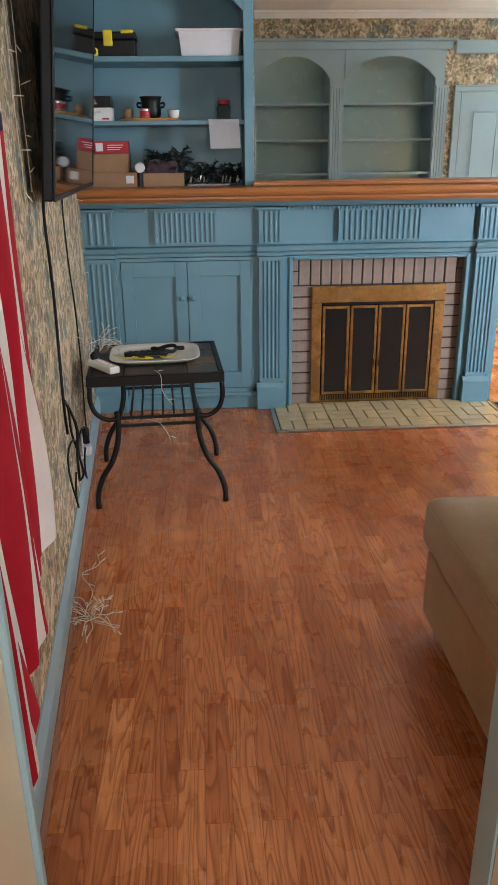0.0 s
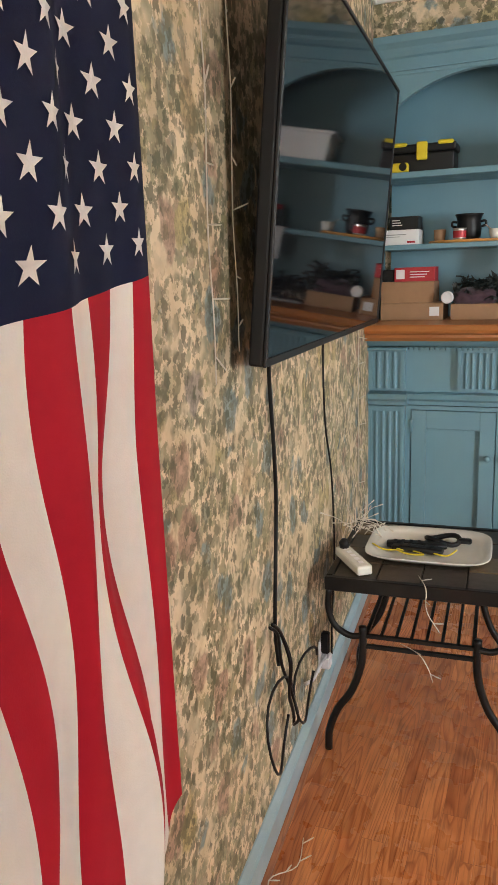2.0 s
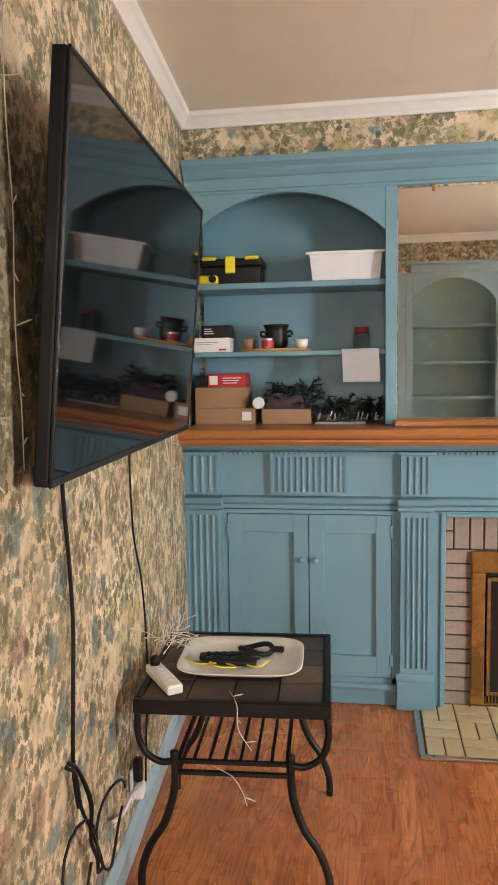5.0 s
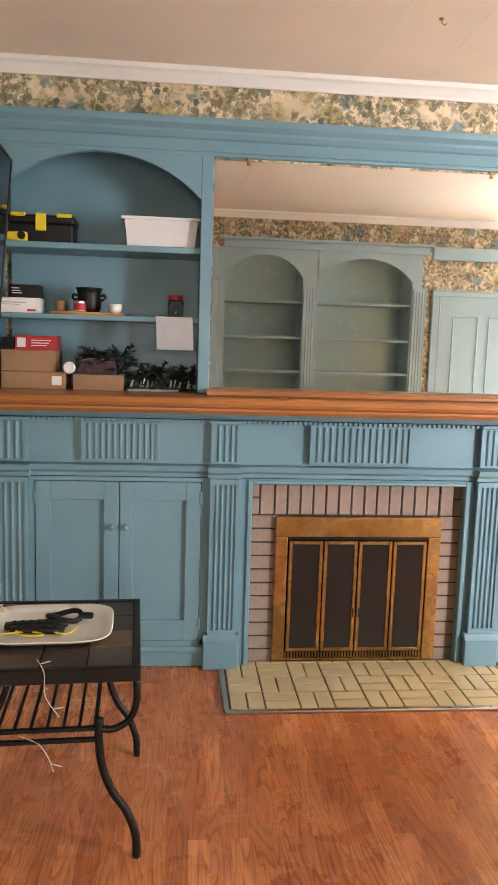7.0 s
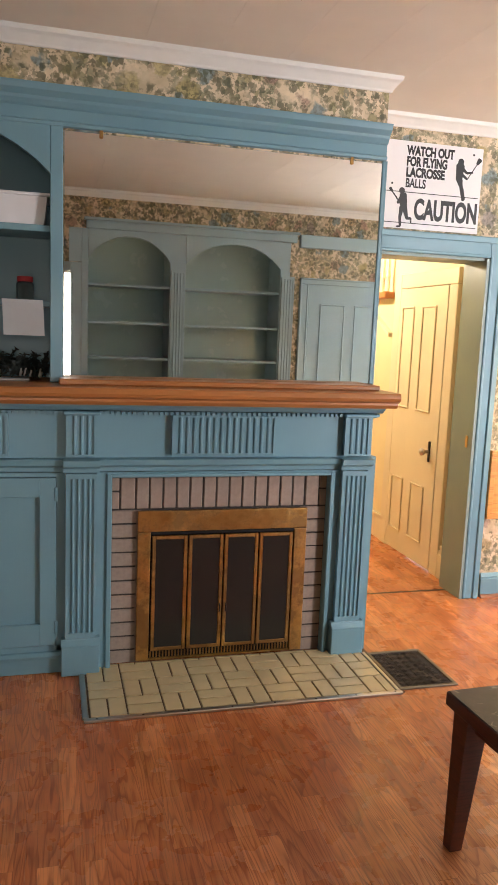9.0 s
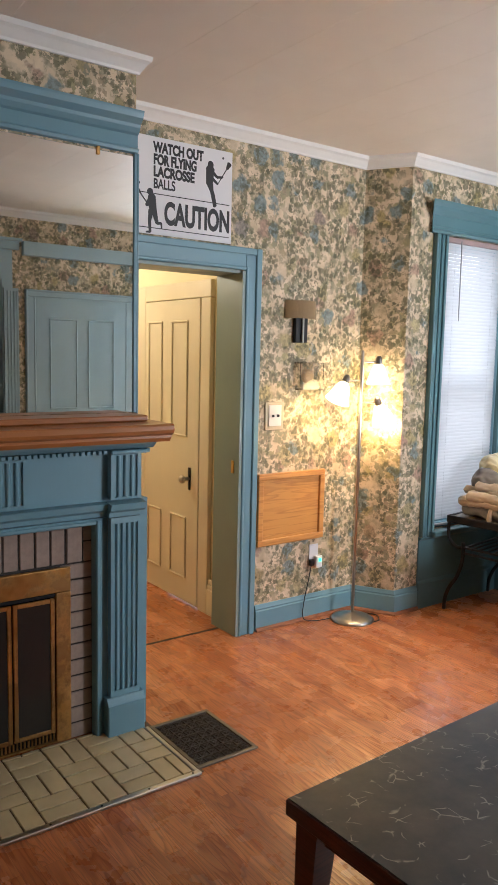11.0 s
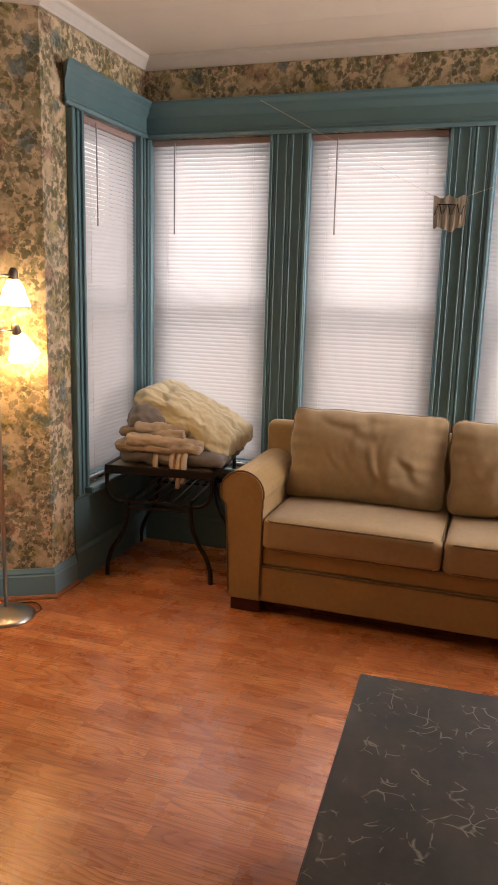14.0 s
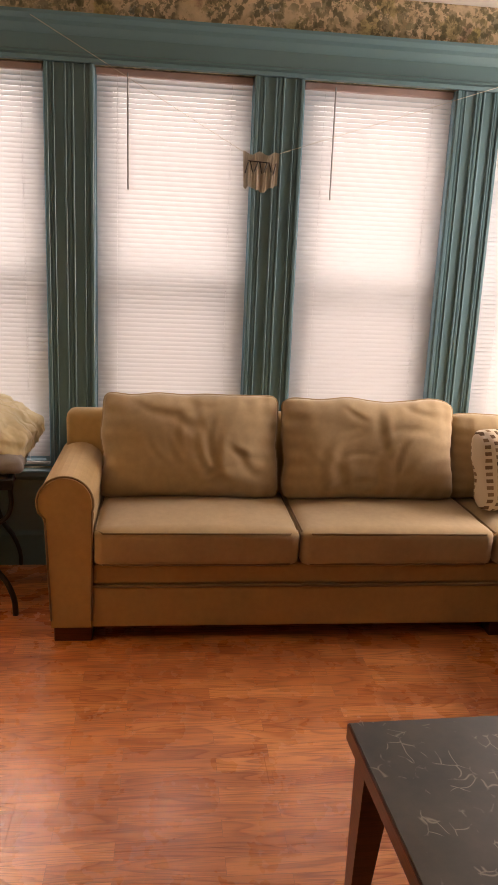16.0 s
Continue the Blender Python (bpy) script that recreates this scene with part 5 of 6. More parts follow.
def slate_tile():
    n = Nodes("brown_slate_tile", 0.4)
    c = n.t.nodes.new("ShaderNodeObjectInfo").outputs["Random"]
    base = n.ramp(c, [(0.0, (0.035, 0.024, 0.016)), (0.35, (0.10, 0.07, 0.045)), (0.6, (0.17, 0.11, 0.05)), (1.0, (0.06, 0.05, 0.045))])
    n.colour(n.mix(1.0, base, n.ramp(n.noise(n.coords(), 14, 5, 0.6), [(0.3, (0.6, 0.6, 0.6)), (0.7, (1, 1, 1))]), "MULTIPLY"))
    n.bump(n.noise(n.coords(), 30, 5), 0.4, 0.003)
    return n.m


SLATETILE = slate_tile()
WIRE = plain("clear_wire", (0.62, 0.56, 0.48), 0.35)


def light_string(name_label, pts, seed, tufts=9):
    """A thin clear light string with little bulbs sticking out."""
    t = thing("string_light", name_label, "string lights", group="string lights")
    rnd = random.Random(seed)
    P = smooth_path(pts, 5)
    part("wire", tube(bmesh.new(), P, 0.0015, 5), WIRE, t, smooth=True)
    for k in range(tufts):
        p = P[int((k + 0.5) * len(P) / tufts)]
        d = Vector((rnd.uniform(0.3, 1), rnd.uniform(-1, 1), rnd.uniform(-0.6, 0.6))).normalized() * 0.035
        part("bulb", tube(bmesh.new(), [p, p + d * 0.6, p + d], [0.0012, 0.0022, 0.0012], 5), WIRE, t)
    return t


def nest(label, centre, r, h, seed, n=26, on=0.0):
    t = thing("string_light_tangle", label, "string lights", group="string lights")
    rnd = random.Random(seed)
    bm = bmesh.new()
    for k in range(n):
        a = rnd.uniform(0, 6.28)
        p = Vector(centre) + Vector((math.cos(a), math.sin(a), 0)) * rnd.uniform(0, r * 0.4) + Vector((0, 0, rnd.uniform(0.002, h * 0.6)))
        a2 = a + rnd.uniform(-1, 1)
        e = Vector(centre) + Vector((math.cos(a2), math.sin(a2), 0)) * rnd.uniform(r * 0.5, r) + Vector((0, 0, rnd.uniform(0.002, h)))
        m = (p + e) / 2 + Vector((rnd.uniform(-1, 1), rnd.uniform(-1, 1), 0.5)) * 0.02
        tube(bm, smooth_path([p, m, e], 4), 0.0013, 4)
        tube(bm, [e, e + (e - m).normalized() * 0.014], 0.0024, 5)
    tagged(part("tangle", bm, WIRE, t), kind="stuff")
    return t


def build_west_table():
    side_table((0.0, 4.03, 0), 3.0, "black iron side table with brown tile top, against the papered wall", "side tables")
    H = 0.612
    # tray
    t = thing("serving_tray", "off-white rounded square ceramic platter on the side table", "platter", (0.275, 4.355, H), 3)
    def ring(k, z, s):
        pts = []
        for i in range(48):
            a = 2 * math.pi * i / 48
            c, d = math.cos(a), math.sin(a)
            e = 0.42
            pts.append((math.copysign(abs(c) ** e, c) * k * 0.205, math.copysign(abs(d) ** e, d) * k * 0.168 * s, z))
        return pts
    bm = bmesh.new()
    rings = [[bm.verts.new(p) for p in ring(k, z, 1)] for k, z in ((0.72, 0.0), (0.80, 0.001), (0.97, 0.017), (1.0, 0.022), (0.985, 0.024), (0.86, 0.012), (0.78, 0.007), (0.3, 0.006))]
    for a, b in zip(rings, rings[1:]):
        for i in range(48):
            bm.faces.new((a[i], a[(i + 1) % 48], b[(i + 1) % 48], b[i]))
    bm.faces.new(rings[0])
    bm.faces.new(rings[-1])
    part("platter", bm, CERAMIC, t, smooth=True)
    for i, (x, y, r, l) in enumerate(((0.235, 4.345, 8, 0.20), (0.245, 4.305, -3, 0.17))):
        r0 = thing("remote_control", "black remote control lying on the platter", "remote control", (x, y, H + 0.008), r, "remote controls")
        part("body", placed(softbox(l, 0.042, 0.020, 0.008, 4), Matrix.Translation((0, 0, 0.012))), BLACK, r0, smooth=True)
        for k in range(5):
            for j in (-0.011, 0.0, 0.011):
                part("button", B(-l / 2 + 0.025 + k * 0.026, -l / 2 + 0.035 + k * 0.026, j - 0.003, j + 0.003, 0.0215, 0.0235), IRON, r0)
    h = thing("headset_strap", "black looped cable strap on the platter", "cable", (0.315, 4.41, H + 0.012))
    pts = [(0.055 * math.cos(a), 0.035 * math.sin(a), 0.012 + 0.008 * math.sin(a * 2)) for a in np.linspace(0, 6.2, 22)]
    part("loop", tube(bmesh.new(), pts, 0.009, 7), BLACK, h, smooth=True)
    part("plug", B(0.05, 0.095, -0.012, 0.01, 0.004, 0.022, 0.005), BLACK, h)
    c = thing("yellow_cable", "thin yellow cable coiled on the platter", "cable", (0.22, 4.29, H + 0.010))
    pts = [(-0.13, 0.03, 0.008), (-0.08, -0.01, 0.006), (0.0, 0.0, 0.008), (0.05, -0.025, 0.007), (0.0, -0.035, 0.008), (-0.04, -0.005, 0.010), (0.04, 0.01, 0.008), (0.12, -0.02, 0.008), (0.15, 0.03, 0.012)]
    part("cable", tube(bmesh.new(), smooth_path(pts, 6), 0.003, 6), YELLOW, c, smooth=True)
    # power strip
    p = thing("power_strip", "off-white power strip with tangled lights plugged in, on the side table", "power strip", (0.062, 4.155, H), -54)
    part("body", B(-0.10, 0.10, -0.026, 0.026, 0.0, 0.032, 0.008, 2), CERAMIC, p)
    for k in range(5):
        part("socket", B(-0.075 + k * 0.032, -0.055 + k * 0.032, -0.008, 0.008, 0.0318, 0.0328), WHITE, p)
    part("plug", lathe(bmesh.new(), [(0.016, 0.032), (0.018, 0.05), (0.008, 0.062), (0, 0.064)], 12, (-0.078, 0, 0)), BLACK, p, smooth=True)
    nest("tangle of clear string lights on the side table", (0.02, 4.36, H + 0.03), 0.13, 0.10, 4)
    nest("tangle of clear string lights lying on the floor", (0.085, 3.15, 0.004), 0.13, 0.05, 9, 34)
    light_string("clear light string trailing over the floor by the baseboard", [(0.05, 3.62, 0.004), (0.07, 3.50, 0.02), (0.02, 3.42, 0.03), (0.07, 3.32, 0.02), (0.06, 3.2, 0.01)], 5, 7)
    light_string("clear light string hanging off the table front", [(0.28, 4.10, H + 0.01), (0.315, 4.02, H + 0.004), (0.32, 4.008, H - 0.06), (0.36, 4.0, H - 0.12)], 6, 3)
    light_string("clear light string hanging under the table", [(0.24, 4.03, H - 0.19), (0.30, 4.0, H - 0.20), (0.33, 3.995, H - 0.24), (0.345, 3.99, H - 0.28)], 7, 2)


def build_television():
    t = thing("television", "large black flat television, off, tilted on its wall mount", "television")
    bl, br = Vector((0.062, 3.375, 1.362)), Vector((-0.012, 4.86, 1.335))
    tl, tr = Vector((0.140, 3.380, 2.180)), Vector((0.060, 4.87, 2.200))
    ex = (br - bl + tr - tl).normalized()
    ez = (tl - bl + tr - br).normalized()
    ez = (ez - ex * ez.dot(ex)).normalized()
    ey = ez.cross(ex)
    c = (bl + br + tl + tr) / 4
    w, h = ((br - bl).length + (tr - tl).length) / 2, ((tl - bl).length + (tr - br).length) / 2
    m = Matrix((ex, ey, ez)).transposed().to_4x4()
    m.translation = c
    t.matrix_world = m
    part("housing", B(-w / 2, w / 2, 0.003, 0.036, -h / 2, h / 2, 0.006, 2), BLACK, t)
    part("back_cover", B(-w / 2 + 0.18, w / 2 - 0.18, 0.036, 0.060, -h / 2 + 0.012, h / 2 - 0.3, 0.012, 2), BLACK, t)
    z = 0.011
    for a in ((-w / 2, w / 2, h / 2 - z, h / 2), (-w / 2, w / 2, -h / 2, -h / 2 + 0.018), (-w / 2, -w / 2 + z, -h / 2 + 0.018, h / 2 - z), (w / 2 - z, w / 2, -h / 2 + 0.018, h / 2 - z)):
        part("bezel", B(a[0], a[1], -0.004, 0.003, a[2], a[3], 0.0015), BLACK, t)
    part("screen", B(-w / 2 + z, w / 2 - z, -0.001, 0.0028, -h / 2 + 0.018, h / 2 - z), SCREEN, t, "glossy black screen")
    k = thing("television_mount", "black steel wall mount behind the television", "wall mount")
    y = 4.1
    part("wall_plate", B(west(y) - 0.01, west(y) + 0.012, 3.9, 4.3, 1.62, 1.92), IRON, k)
    part("bracket", B(west(y) + 0.012, 0.03, 4.04, 4.16, 1.66, 1.88, 0.004), IRON, k)


def cable(name, label, pts, r, mat, n=7):
    t = thing(name, label, "cable", group="cables")
    part("cord", tube(bmesh.new(), smooth_path(pts, n), r, 7), mat, t, smooth=True)
    return t


def build_west_wall_things():
    def wp(y, z, o=0.012):
        return (west(y) + o, y, z)
    cable("wall_cable", "black television cord hanging down the papered wall", [wp(3.60, 1.42, 0.03), wp(3.64, 1.30), wp(3.665, 1.12), wp(3.675, 0.96), wp(3.655, 0.80), wp(3.635, 0.62), wp(3.66, 0.50)], 0.0055, BLACK)
    cable("wall_cable", "thin black cord beside the side table", [wp(4.27, 1.38, 0.03), wp(4.29, 1.30), wp(4.30, 1.1), wp(4.33, 1.0), wp(4.40, 0.87), wp(4.44, 0.7), wp(4.45, 0.5), wp(4.40, 0.30), wp(4.30, 0.2, 0.03)], 0.0035, BLACK)
    b = thing("cord_bundle", "black cords gathered in a loose coil by the baseboard", "cable", group="cables")
    rnd = random.Random(2)
    for k in range(5):
        o = rnd.uniform(-0.012, 0.012)
        part("cord", tube(bmesh.new(), smooth_path([wp(3.57 + o, 0.66, 0.02), wp(3.61 + o, 0.62, 0.03), wp(3.64 + o, 0.52, 0.04 + o), wp(3.67 - o, 0.42, 0.04), wp(3.73 + o, 0.31, 0.04 - o), wp(3.74, 0.27, 0.03)], 4), 0.0045, 6), BLACK, b, smooth=True)
    for cy, cz, ra, rb, o in ((3.60, 0.36, 0.11, 0.13, 0.03), (3.82, 0.36, 0.13, 0.10, 0.05)):
        pts = [wp(cy + ra * math.cos(a), cz + rb * math.sin(a), o + 0.01 * math.sin(2 * a)) for a in np.linspace(0.3, 6.0, 18)]
        part("cord", tube(bmesh.new(), pts, 0.004, 6), BLACK, b, smooth=True)
    cable("extension_cable", "short white cord to the wall plug", [wp(3.93, 0.29, 0.02), wp(4.0, 0.27, 0.03), wp(4.10, 0.275, 0.035), wp(4.19, 0.25, 0.03)], 0.006, WHITE)
    o = thing("wall_outlet", "white outlet with a white adapter and a black plug", "outlet", wp(4.22, 0.24, 0.004), 4.2)
    part("plate", B(0.0, 0.006, -0.035, 0.035, -0.057, 0.057, 0.002), WHITE, o)
    part("adapter", B(0.006, 0.04, -0.028, 0.02, -0.045, 0.0, 0.005), WHITE, o)
    part("plug", B(0.006, 0.035, -0.014, 0.014, 0.005, 0.085, 0.006), BLACK, o)
    for i, (y, z0, z1) in enumerate(((3.262, 2.45, 1.33), (3.415, 2.45, 1.38), (5.02, 2.1, 0.6))):
        pts = [wp(y + 0.008 * math.sin(k * 1.9), z0 + (z1 - z0) * k / 8, 0.010) for k in range(9)]
        light_string("clear light string hanging on the papered wall", pts, 20 + i, 9 if i < 2 else 12)
    # flag
    f = thing("wall_flag", "striped and starred cloth flag hung vertically on the papered wall", "flag")
    RED = cloth("red_flag_cloth", (0.40, 0.008, 0.022), 0.08, 400, 0.75, 0.0)
    WHT = cloth("white_flag_cloth", (0.74, 0.67, 0.62), 0.05, 400, 0.75, 0.0)
    NAVY = cloth("navy_flag_cloth", (0.006, 0.009, 0.035), 0.12, 400, 0.75, 0.0)

    def at(u, v):
        z = 2.17 - v * (1.56 + 0.30 * u)
        k = max(0.0, v - 0.30)
        yr = 2.955 + 0.045 * max(0, v - 0.55)
        uu = u + (0.024 * math.sin(7.0 * u + 10.5 * v + 0.4) + 0.026 * math.sin(15.0 * u - 14.0 * v + 1.2)) * min(1, u * 7) * min(1, 0.25 + k * 3)
        y = yr - uu * (0.86 + 0.05 * v)
        fold = 0.016 * (1 + math.sin(2 * math.pi * (3.1 * u + 0.55 * v))) + 0.009 * (1 + math.sin(2 * math.pi * (7.3 * u - 0.7 * v + 0.2))) * (0.4 + k)
        return Vector((west(y) + 0.008 + fold * min(1, 0.35 + u * 3) + 0.05 * max(0, v - 0.6) * u, y, z))

    nv = 60
    for s in range(13):
        v0 = 0.4 if s < 7 else 0.0
        bm = bmesh.new()
        m = 5
        grid = [[bm.verts.new(at((s + i / m) / 13, v0 + (1 - v0) * j / nv)) for i in range(m + 1)] for j in range(nv + 1)]
        for j in range(nv):
            for i in range(m):
                bm.faces.new((grid[j][i], grid[j][i + 1], grid[j + 1][i + 1], grid[j + 1][i]))
        part("stripe", bm, RED if s % 2 == 0 else WHT, f, "", smooth=True)
    bm = bmesh.new()
    grid = [[bm.verts.new(at(7 / 13 * i / 35, 0.4 * j / 30)) for i in range(36)] for j in range(31)]
    for j in range(30):
        for i in range(35):
            bm.faces.new((grid[j][i], grid[j][i + 1], grid[j + 1][i + 1], grid[j + 1][i]))
    part("canton", bm, NAVY, f, "navy blue cloth", smooth=True)
    for i in range(9):
        for j in range(11):
            if (i + j) % 2 == 0:
                uc, vc = 7 / 13 * (i + 1) / 10, 0.4 * (j + 1) / 12
                bm = bmesh.new()
                vs = []
                for k in range(10):
                    r = 0.0235 if k % 2 == 0 else 0.0088
                    a = math.pi / 2 + k * math.pi / 5 + 0.1
                    q = at(uc + r * math.cos(a) / 0.88, vc - r * math.sin(a) / 1.6)
                    vs.append(bm.verts.new(q + Vector((0.0022, 0, 0))))
                cc = bm.verts.new(at(uc, vc) + Vector((0.0028, 0, 0)))
                for k in range(10):
                    bm.faces.new((vs[k], vs[(k + 1) % 10], cc))
                part("star", bm, WHT, f)


def carton(name, label, x0, x1, y0, y1, z0, z1, mat, cat="box", group=""):
    c = thing(name, label, cat, ((x0 + x1) / 2, (y0 + y1) / 2, z0), 0, group)
    w, d, h = (x1 - x0) / 2, (y1 - y0) / 2, z1 - z0
    part("body", B(-w, w, -d, d, 0, h - 0.0012, 0.0015), mat, c)
    part("flap", B(-w, w, -d, -0.0015, h - 0.001, h + 0.0012), mat, c)
    part("flap", B(-w, w, 0.0015, d, h - 0.001, h + 0.0012), mat, c)
    return c, w, d, h


def build_shelf_things():
    Y = 5.56
    S1, S2, S3 = 1.982, 1.660, 1.309
    # tool box
    t = thing("tool_box", "black plastic tool box with yellow latches, on the upper shelf", "tool box", (0.035, 5.68, S1))
    part("body", B(-0.145, 0.145, -0.075, 0.075, 0, 0.088, 0.008, 2), BLACK, t)
    part("lid", B(-0.152, 0.152, -0.08, 0.08, 0.089, 0.128, 0.01, 2), BLACK, t)
    part("latch", B(-0.025, 0.025, -0.092, -0.0805, 0.055, 0.135, 0.005), YELLOW, t, "yellow latch")
    for x in (-0.105, 0.105):
        part("catch", B(x - 0.035, x + 0.035, -0.086, -0.04, 0.118, 0.136, 0.005), YELLOW, t, "yellow catch")
    t = thing("tape_measure", "yellow tape measure beside the tool box", "tape measure", (-0.065, 5.575, S1))
    part("body", B(-0.05, 0.045, -0.018, 0.018, 0, 0.045, 0.012, 3), YELLOW, t)
    part("hub", placed(lathe(bmesh.new(), [(0, 0), (0.018, 0), (0.018, 0.003), (0, 0.004)], 14), Matrix.Translation((0.02, -0.018, 0.026)) @ Matrix.Rotation(radians(90), 4, "X")), BLACK, t)
    # storage bin
    b = thing("storage_bin", "white ribbed plastic storage bin with a flat lid", "storage bin", (0.588, 5.68, S1))
    bm = bmesh.new()
    a = [bm.verts.new(p) for p in ((-0.155, -0.11, 0), (0.155, -0.11, 0), (0.155, 0.11, 0), (-0.155, 0.11, 0))]
    c = [bm.verts.new(p) for p in ((-0.168, -0.125, 0.120), (0.168, -0.125, 0.120), (0.168, 0.125, 0.120), (-0.168, 0.125, 0.120))]
    bm.faces.new(a)
    bm.faces.new(c)
    for i in range(4):
        bm.faces.new((a[i], a[(i + 1) % 4], c[(i + 1) % 4], c[i]))
    part("body", bm, WHITE, b)
    for k in range(38):
        x = -0.148 + k * 0.008
        part("rib", prism(bmesh.new(), [(x, -0.1105, 0.006), (x + 0.004, -0.1105, 0.006), (x * 1.06 + 0.004, -0.1245, 0.112), (x * 1.06, -0.1245, 0.112)], (0, -0.0015, 0)), WHITE, b)
    part("lid", B(-0.185, 0.185, -0.132, 0.132, 0.1205, 0.135, 0.003), WHITE, b)
    # middle shelf
    c, w, d, h = carton("white_box", "white cardboard product box with grey and red print", -0.145, 0.032, 5.56, 5.70, S2, S2 + 0.068, PAPERW)
    part("print_bar", B(-0.08, 0.03, -d - 0.0012, -d, 0.045, 0.049), WAND, c)
    part("print_bar", B(-0.08, 0.0, -d - 0.0012, -d, 0.036, 0.039), WAND, c)
    part("print_block", B(0.035, 0.072, -d - 0.0012, -d, 0.008, 0.017), REDCARD, c)
    c, w, d, h = carton("black_box", "small black cardboard box on the white box", -0.105, 0.028, 5.57, 5.69, S2 + 0.070, S2 + 0.128, BLACK)
    for k in range(3):
        part("print_bar", B(-0.055, -0.02 + k * 0.006, -d - 0.0012, -d, 0.04 - k * 0.011, 0.044 - k * 0.011), PAPERW, c)
    t = thing("serving_board", "round light wood board on the middle shelf", "board", (0.24, 5.66, S2))
    part("board", placed(lathe(bmesh.new(), [(0, 0), (0.172, 0), (0.178, 0.006), (0.172, 0.013), (0, 0.013)], 36), Matrix.Diagonal((1, 0.72, 1, 1))), PINE, t, smooth=False)
    t = thing("fondue_pot", "black glazed pot with side handles on the wooden board", "pot", (0.245, 5.68, S2 + 0.013))
    part("pot", lathe(bmesh.new(), [(0, 0), (0.045, 0), (0.055, 0.02), (0.058, 0.05), (0.052, 0.085), (0.060, 0.108), (0.066, 0.116), (0.060, 0.118), (0.048, 0.09), (0, 0.088)], 28), BLACK, t, smooth=True)
    for s in (-1, 1):
        part("handle", tube(bmesh.new(), smooth_path([(s * 0.052, 0, 0.082), (s * 0.074, 0, 0.084), (s * 0.075, 0, 0.066), (s * 0.056, 0, 0.060)], 4), 0.006, 7), BLACK, t, smooth=True)
    t = thing("food_can", "small tin can with a red label on the board", "can", (0.215, 5.575, S2 + 0.013))
    part("can", lathe(bmesh.new(), [(0, 0), (0.030, 0), (0.031, 0.003), (0.029, 0.005), (0.029, 0.046), (0.031, 0.050), (0.028, 0.051), (0.027, 0.048), (0, 0.048)], 24), STEEL, t, smooth=False)
    part("label", lathe(bmesh.new(), [(0.0296, 0.008), (0.0298, 0.009), (0.0298, 0.038), (0.0296, 0.039)], 24), REDCARD, t, "red label")
    t = thing("white_bowl", "small white bowl with a metal spoon, on the board", "bowl", (0.375, 5.60, S2 + 0.013))
    part("bowl", lathe(bmesh.new(), [(0, 0), (0.022, 0), (0.03, 0.012), (0.034, 0.042), (0.032, 0.043), (0.027, 0.014), (0, 0.006)], 24), CERAMIC, t, smooth=True)
    part("spoon", tube(bmesh.new(), [(0.0, 0, 0.02), (-0.04, 0.0, 0.055), (-0.05, 0, 0.062)], [0.008, 0.003, 0.004], 6), STEEL, t)
    t = thing("tan_cup", "small tan cup on the board", "cup", (0.12, 5.62, S2 + 0.013))
    part("cup", lathe(bmesh.new(), [(0, 0), (0.024, 0), (0.028, 0.05), (0.026, 0.05), (0.022, 0.004), (0, 0.004)], 20), CARD, t, smooth=True)
    t = thing("glass_jar", "small glass jar with a red lid on the middle shelf", "jar", (0.66, 5.66, S2))
    part("jar", lathe(bmesh.new(), [(0, 0), (0.036, 0), (0.038, 0.006), (0.038, 0.075), (0.030, 0.085), (0, 0.085)], 24), glass_material("jar_glass", (0.75, 0.62, 0.55), 0.05), t, smooth=True)
    part("lid", lathe(bmesh.new(), [(0, 0.085), (0.035, 0.085), (0.035, 0.108), (0, 0.109)], 24), REDCARD, t, "red lid")
    t = thing("hanging_paper", "white sheet of paper folded over the shelf edge", "paper", (0.655, 5.525, S2))
    bm = bmesh.new()
    rows = []
    for j, (y, z) in enumerate(((0.10, 0.002), (0.02, 0.004), (-0.004, 0.003), (-0.010, -0.01), (-0.010, -0.05), (-0.014, -0.10), (-0.020, -0.150))):
        rows.append([bm.verts.new((x + j * 0.002 - 0.006, y - 0.006 * abs(x) * 10 * (j > 3), z)) for x in (-0.085, -0.03, 0.03, 0.085)])
    for a, b in zip(rows, rows[1:]):
        for i in range(3):
            bm.faces.new((a[i], a[i + 1], b[i + 1], b[i]))
    bmesh.ops.solidify(bm, geom=bm.faces[:], thickness=0.001)
    part("sheet", bm, PAPERW, t)
    # lower shelf: boxes and the tangle of dark greenery
    c, w, d, h = carton("cardboard_box", "flat brown cardboard box on the mantel shelf", -0.145, 0.150, 5.56, 5.76, S3, S3 + 0.080, CARD, group="cardboard boxes")
    part("label_sheet", B(0.085, 0.130, -d - 0.0012, -d, 0.02, 0.062), PAPERW, c, "white label")
    carton("cardboard_box", "brown cardboard box stacked on a flat one", -0.145, 0.105, 5.565, 5.75, S3 + 0.082, S3 + 0.180, CARD, group="cardboard boxes")
    carton("cardboard_box", "low brown cardboard box on the mantel shelf", 0.185, 0.420, 5.56, 5.74, S3, S3 + 0.072, CARD, group="cardboard boxes")
    c, w, d, h = carton("red_box", "flat red carton with white print on the boxes", -0.082, 0.107, 5.57, 5.70, S3 + 0.182, S3 + 0.246, REDCARD)
    part("label_sheet", B(-0.085, -0.045, -d - 0.0012, -d, 0.012, 0.055), PAPERW, c, "white printed square")
    for k in range(3):
        part("print_bar", B(-0.02, 0.07 - k * 0.01, -d - 0.0012, -d, 0.042 - k * 0.012, 0.046 - k * 0.012), PAPERW, c)
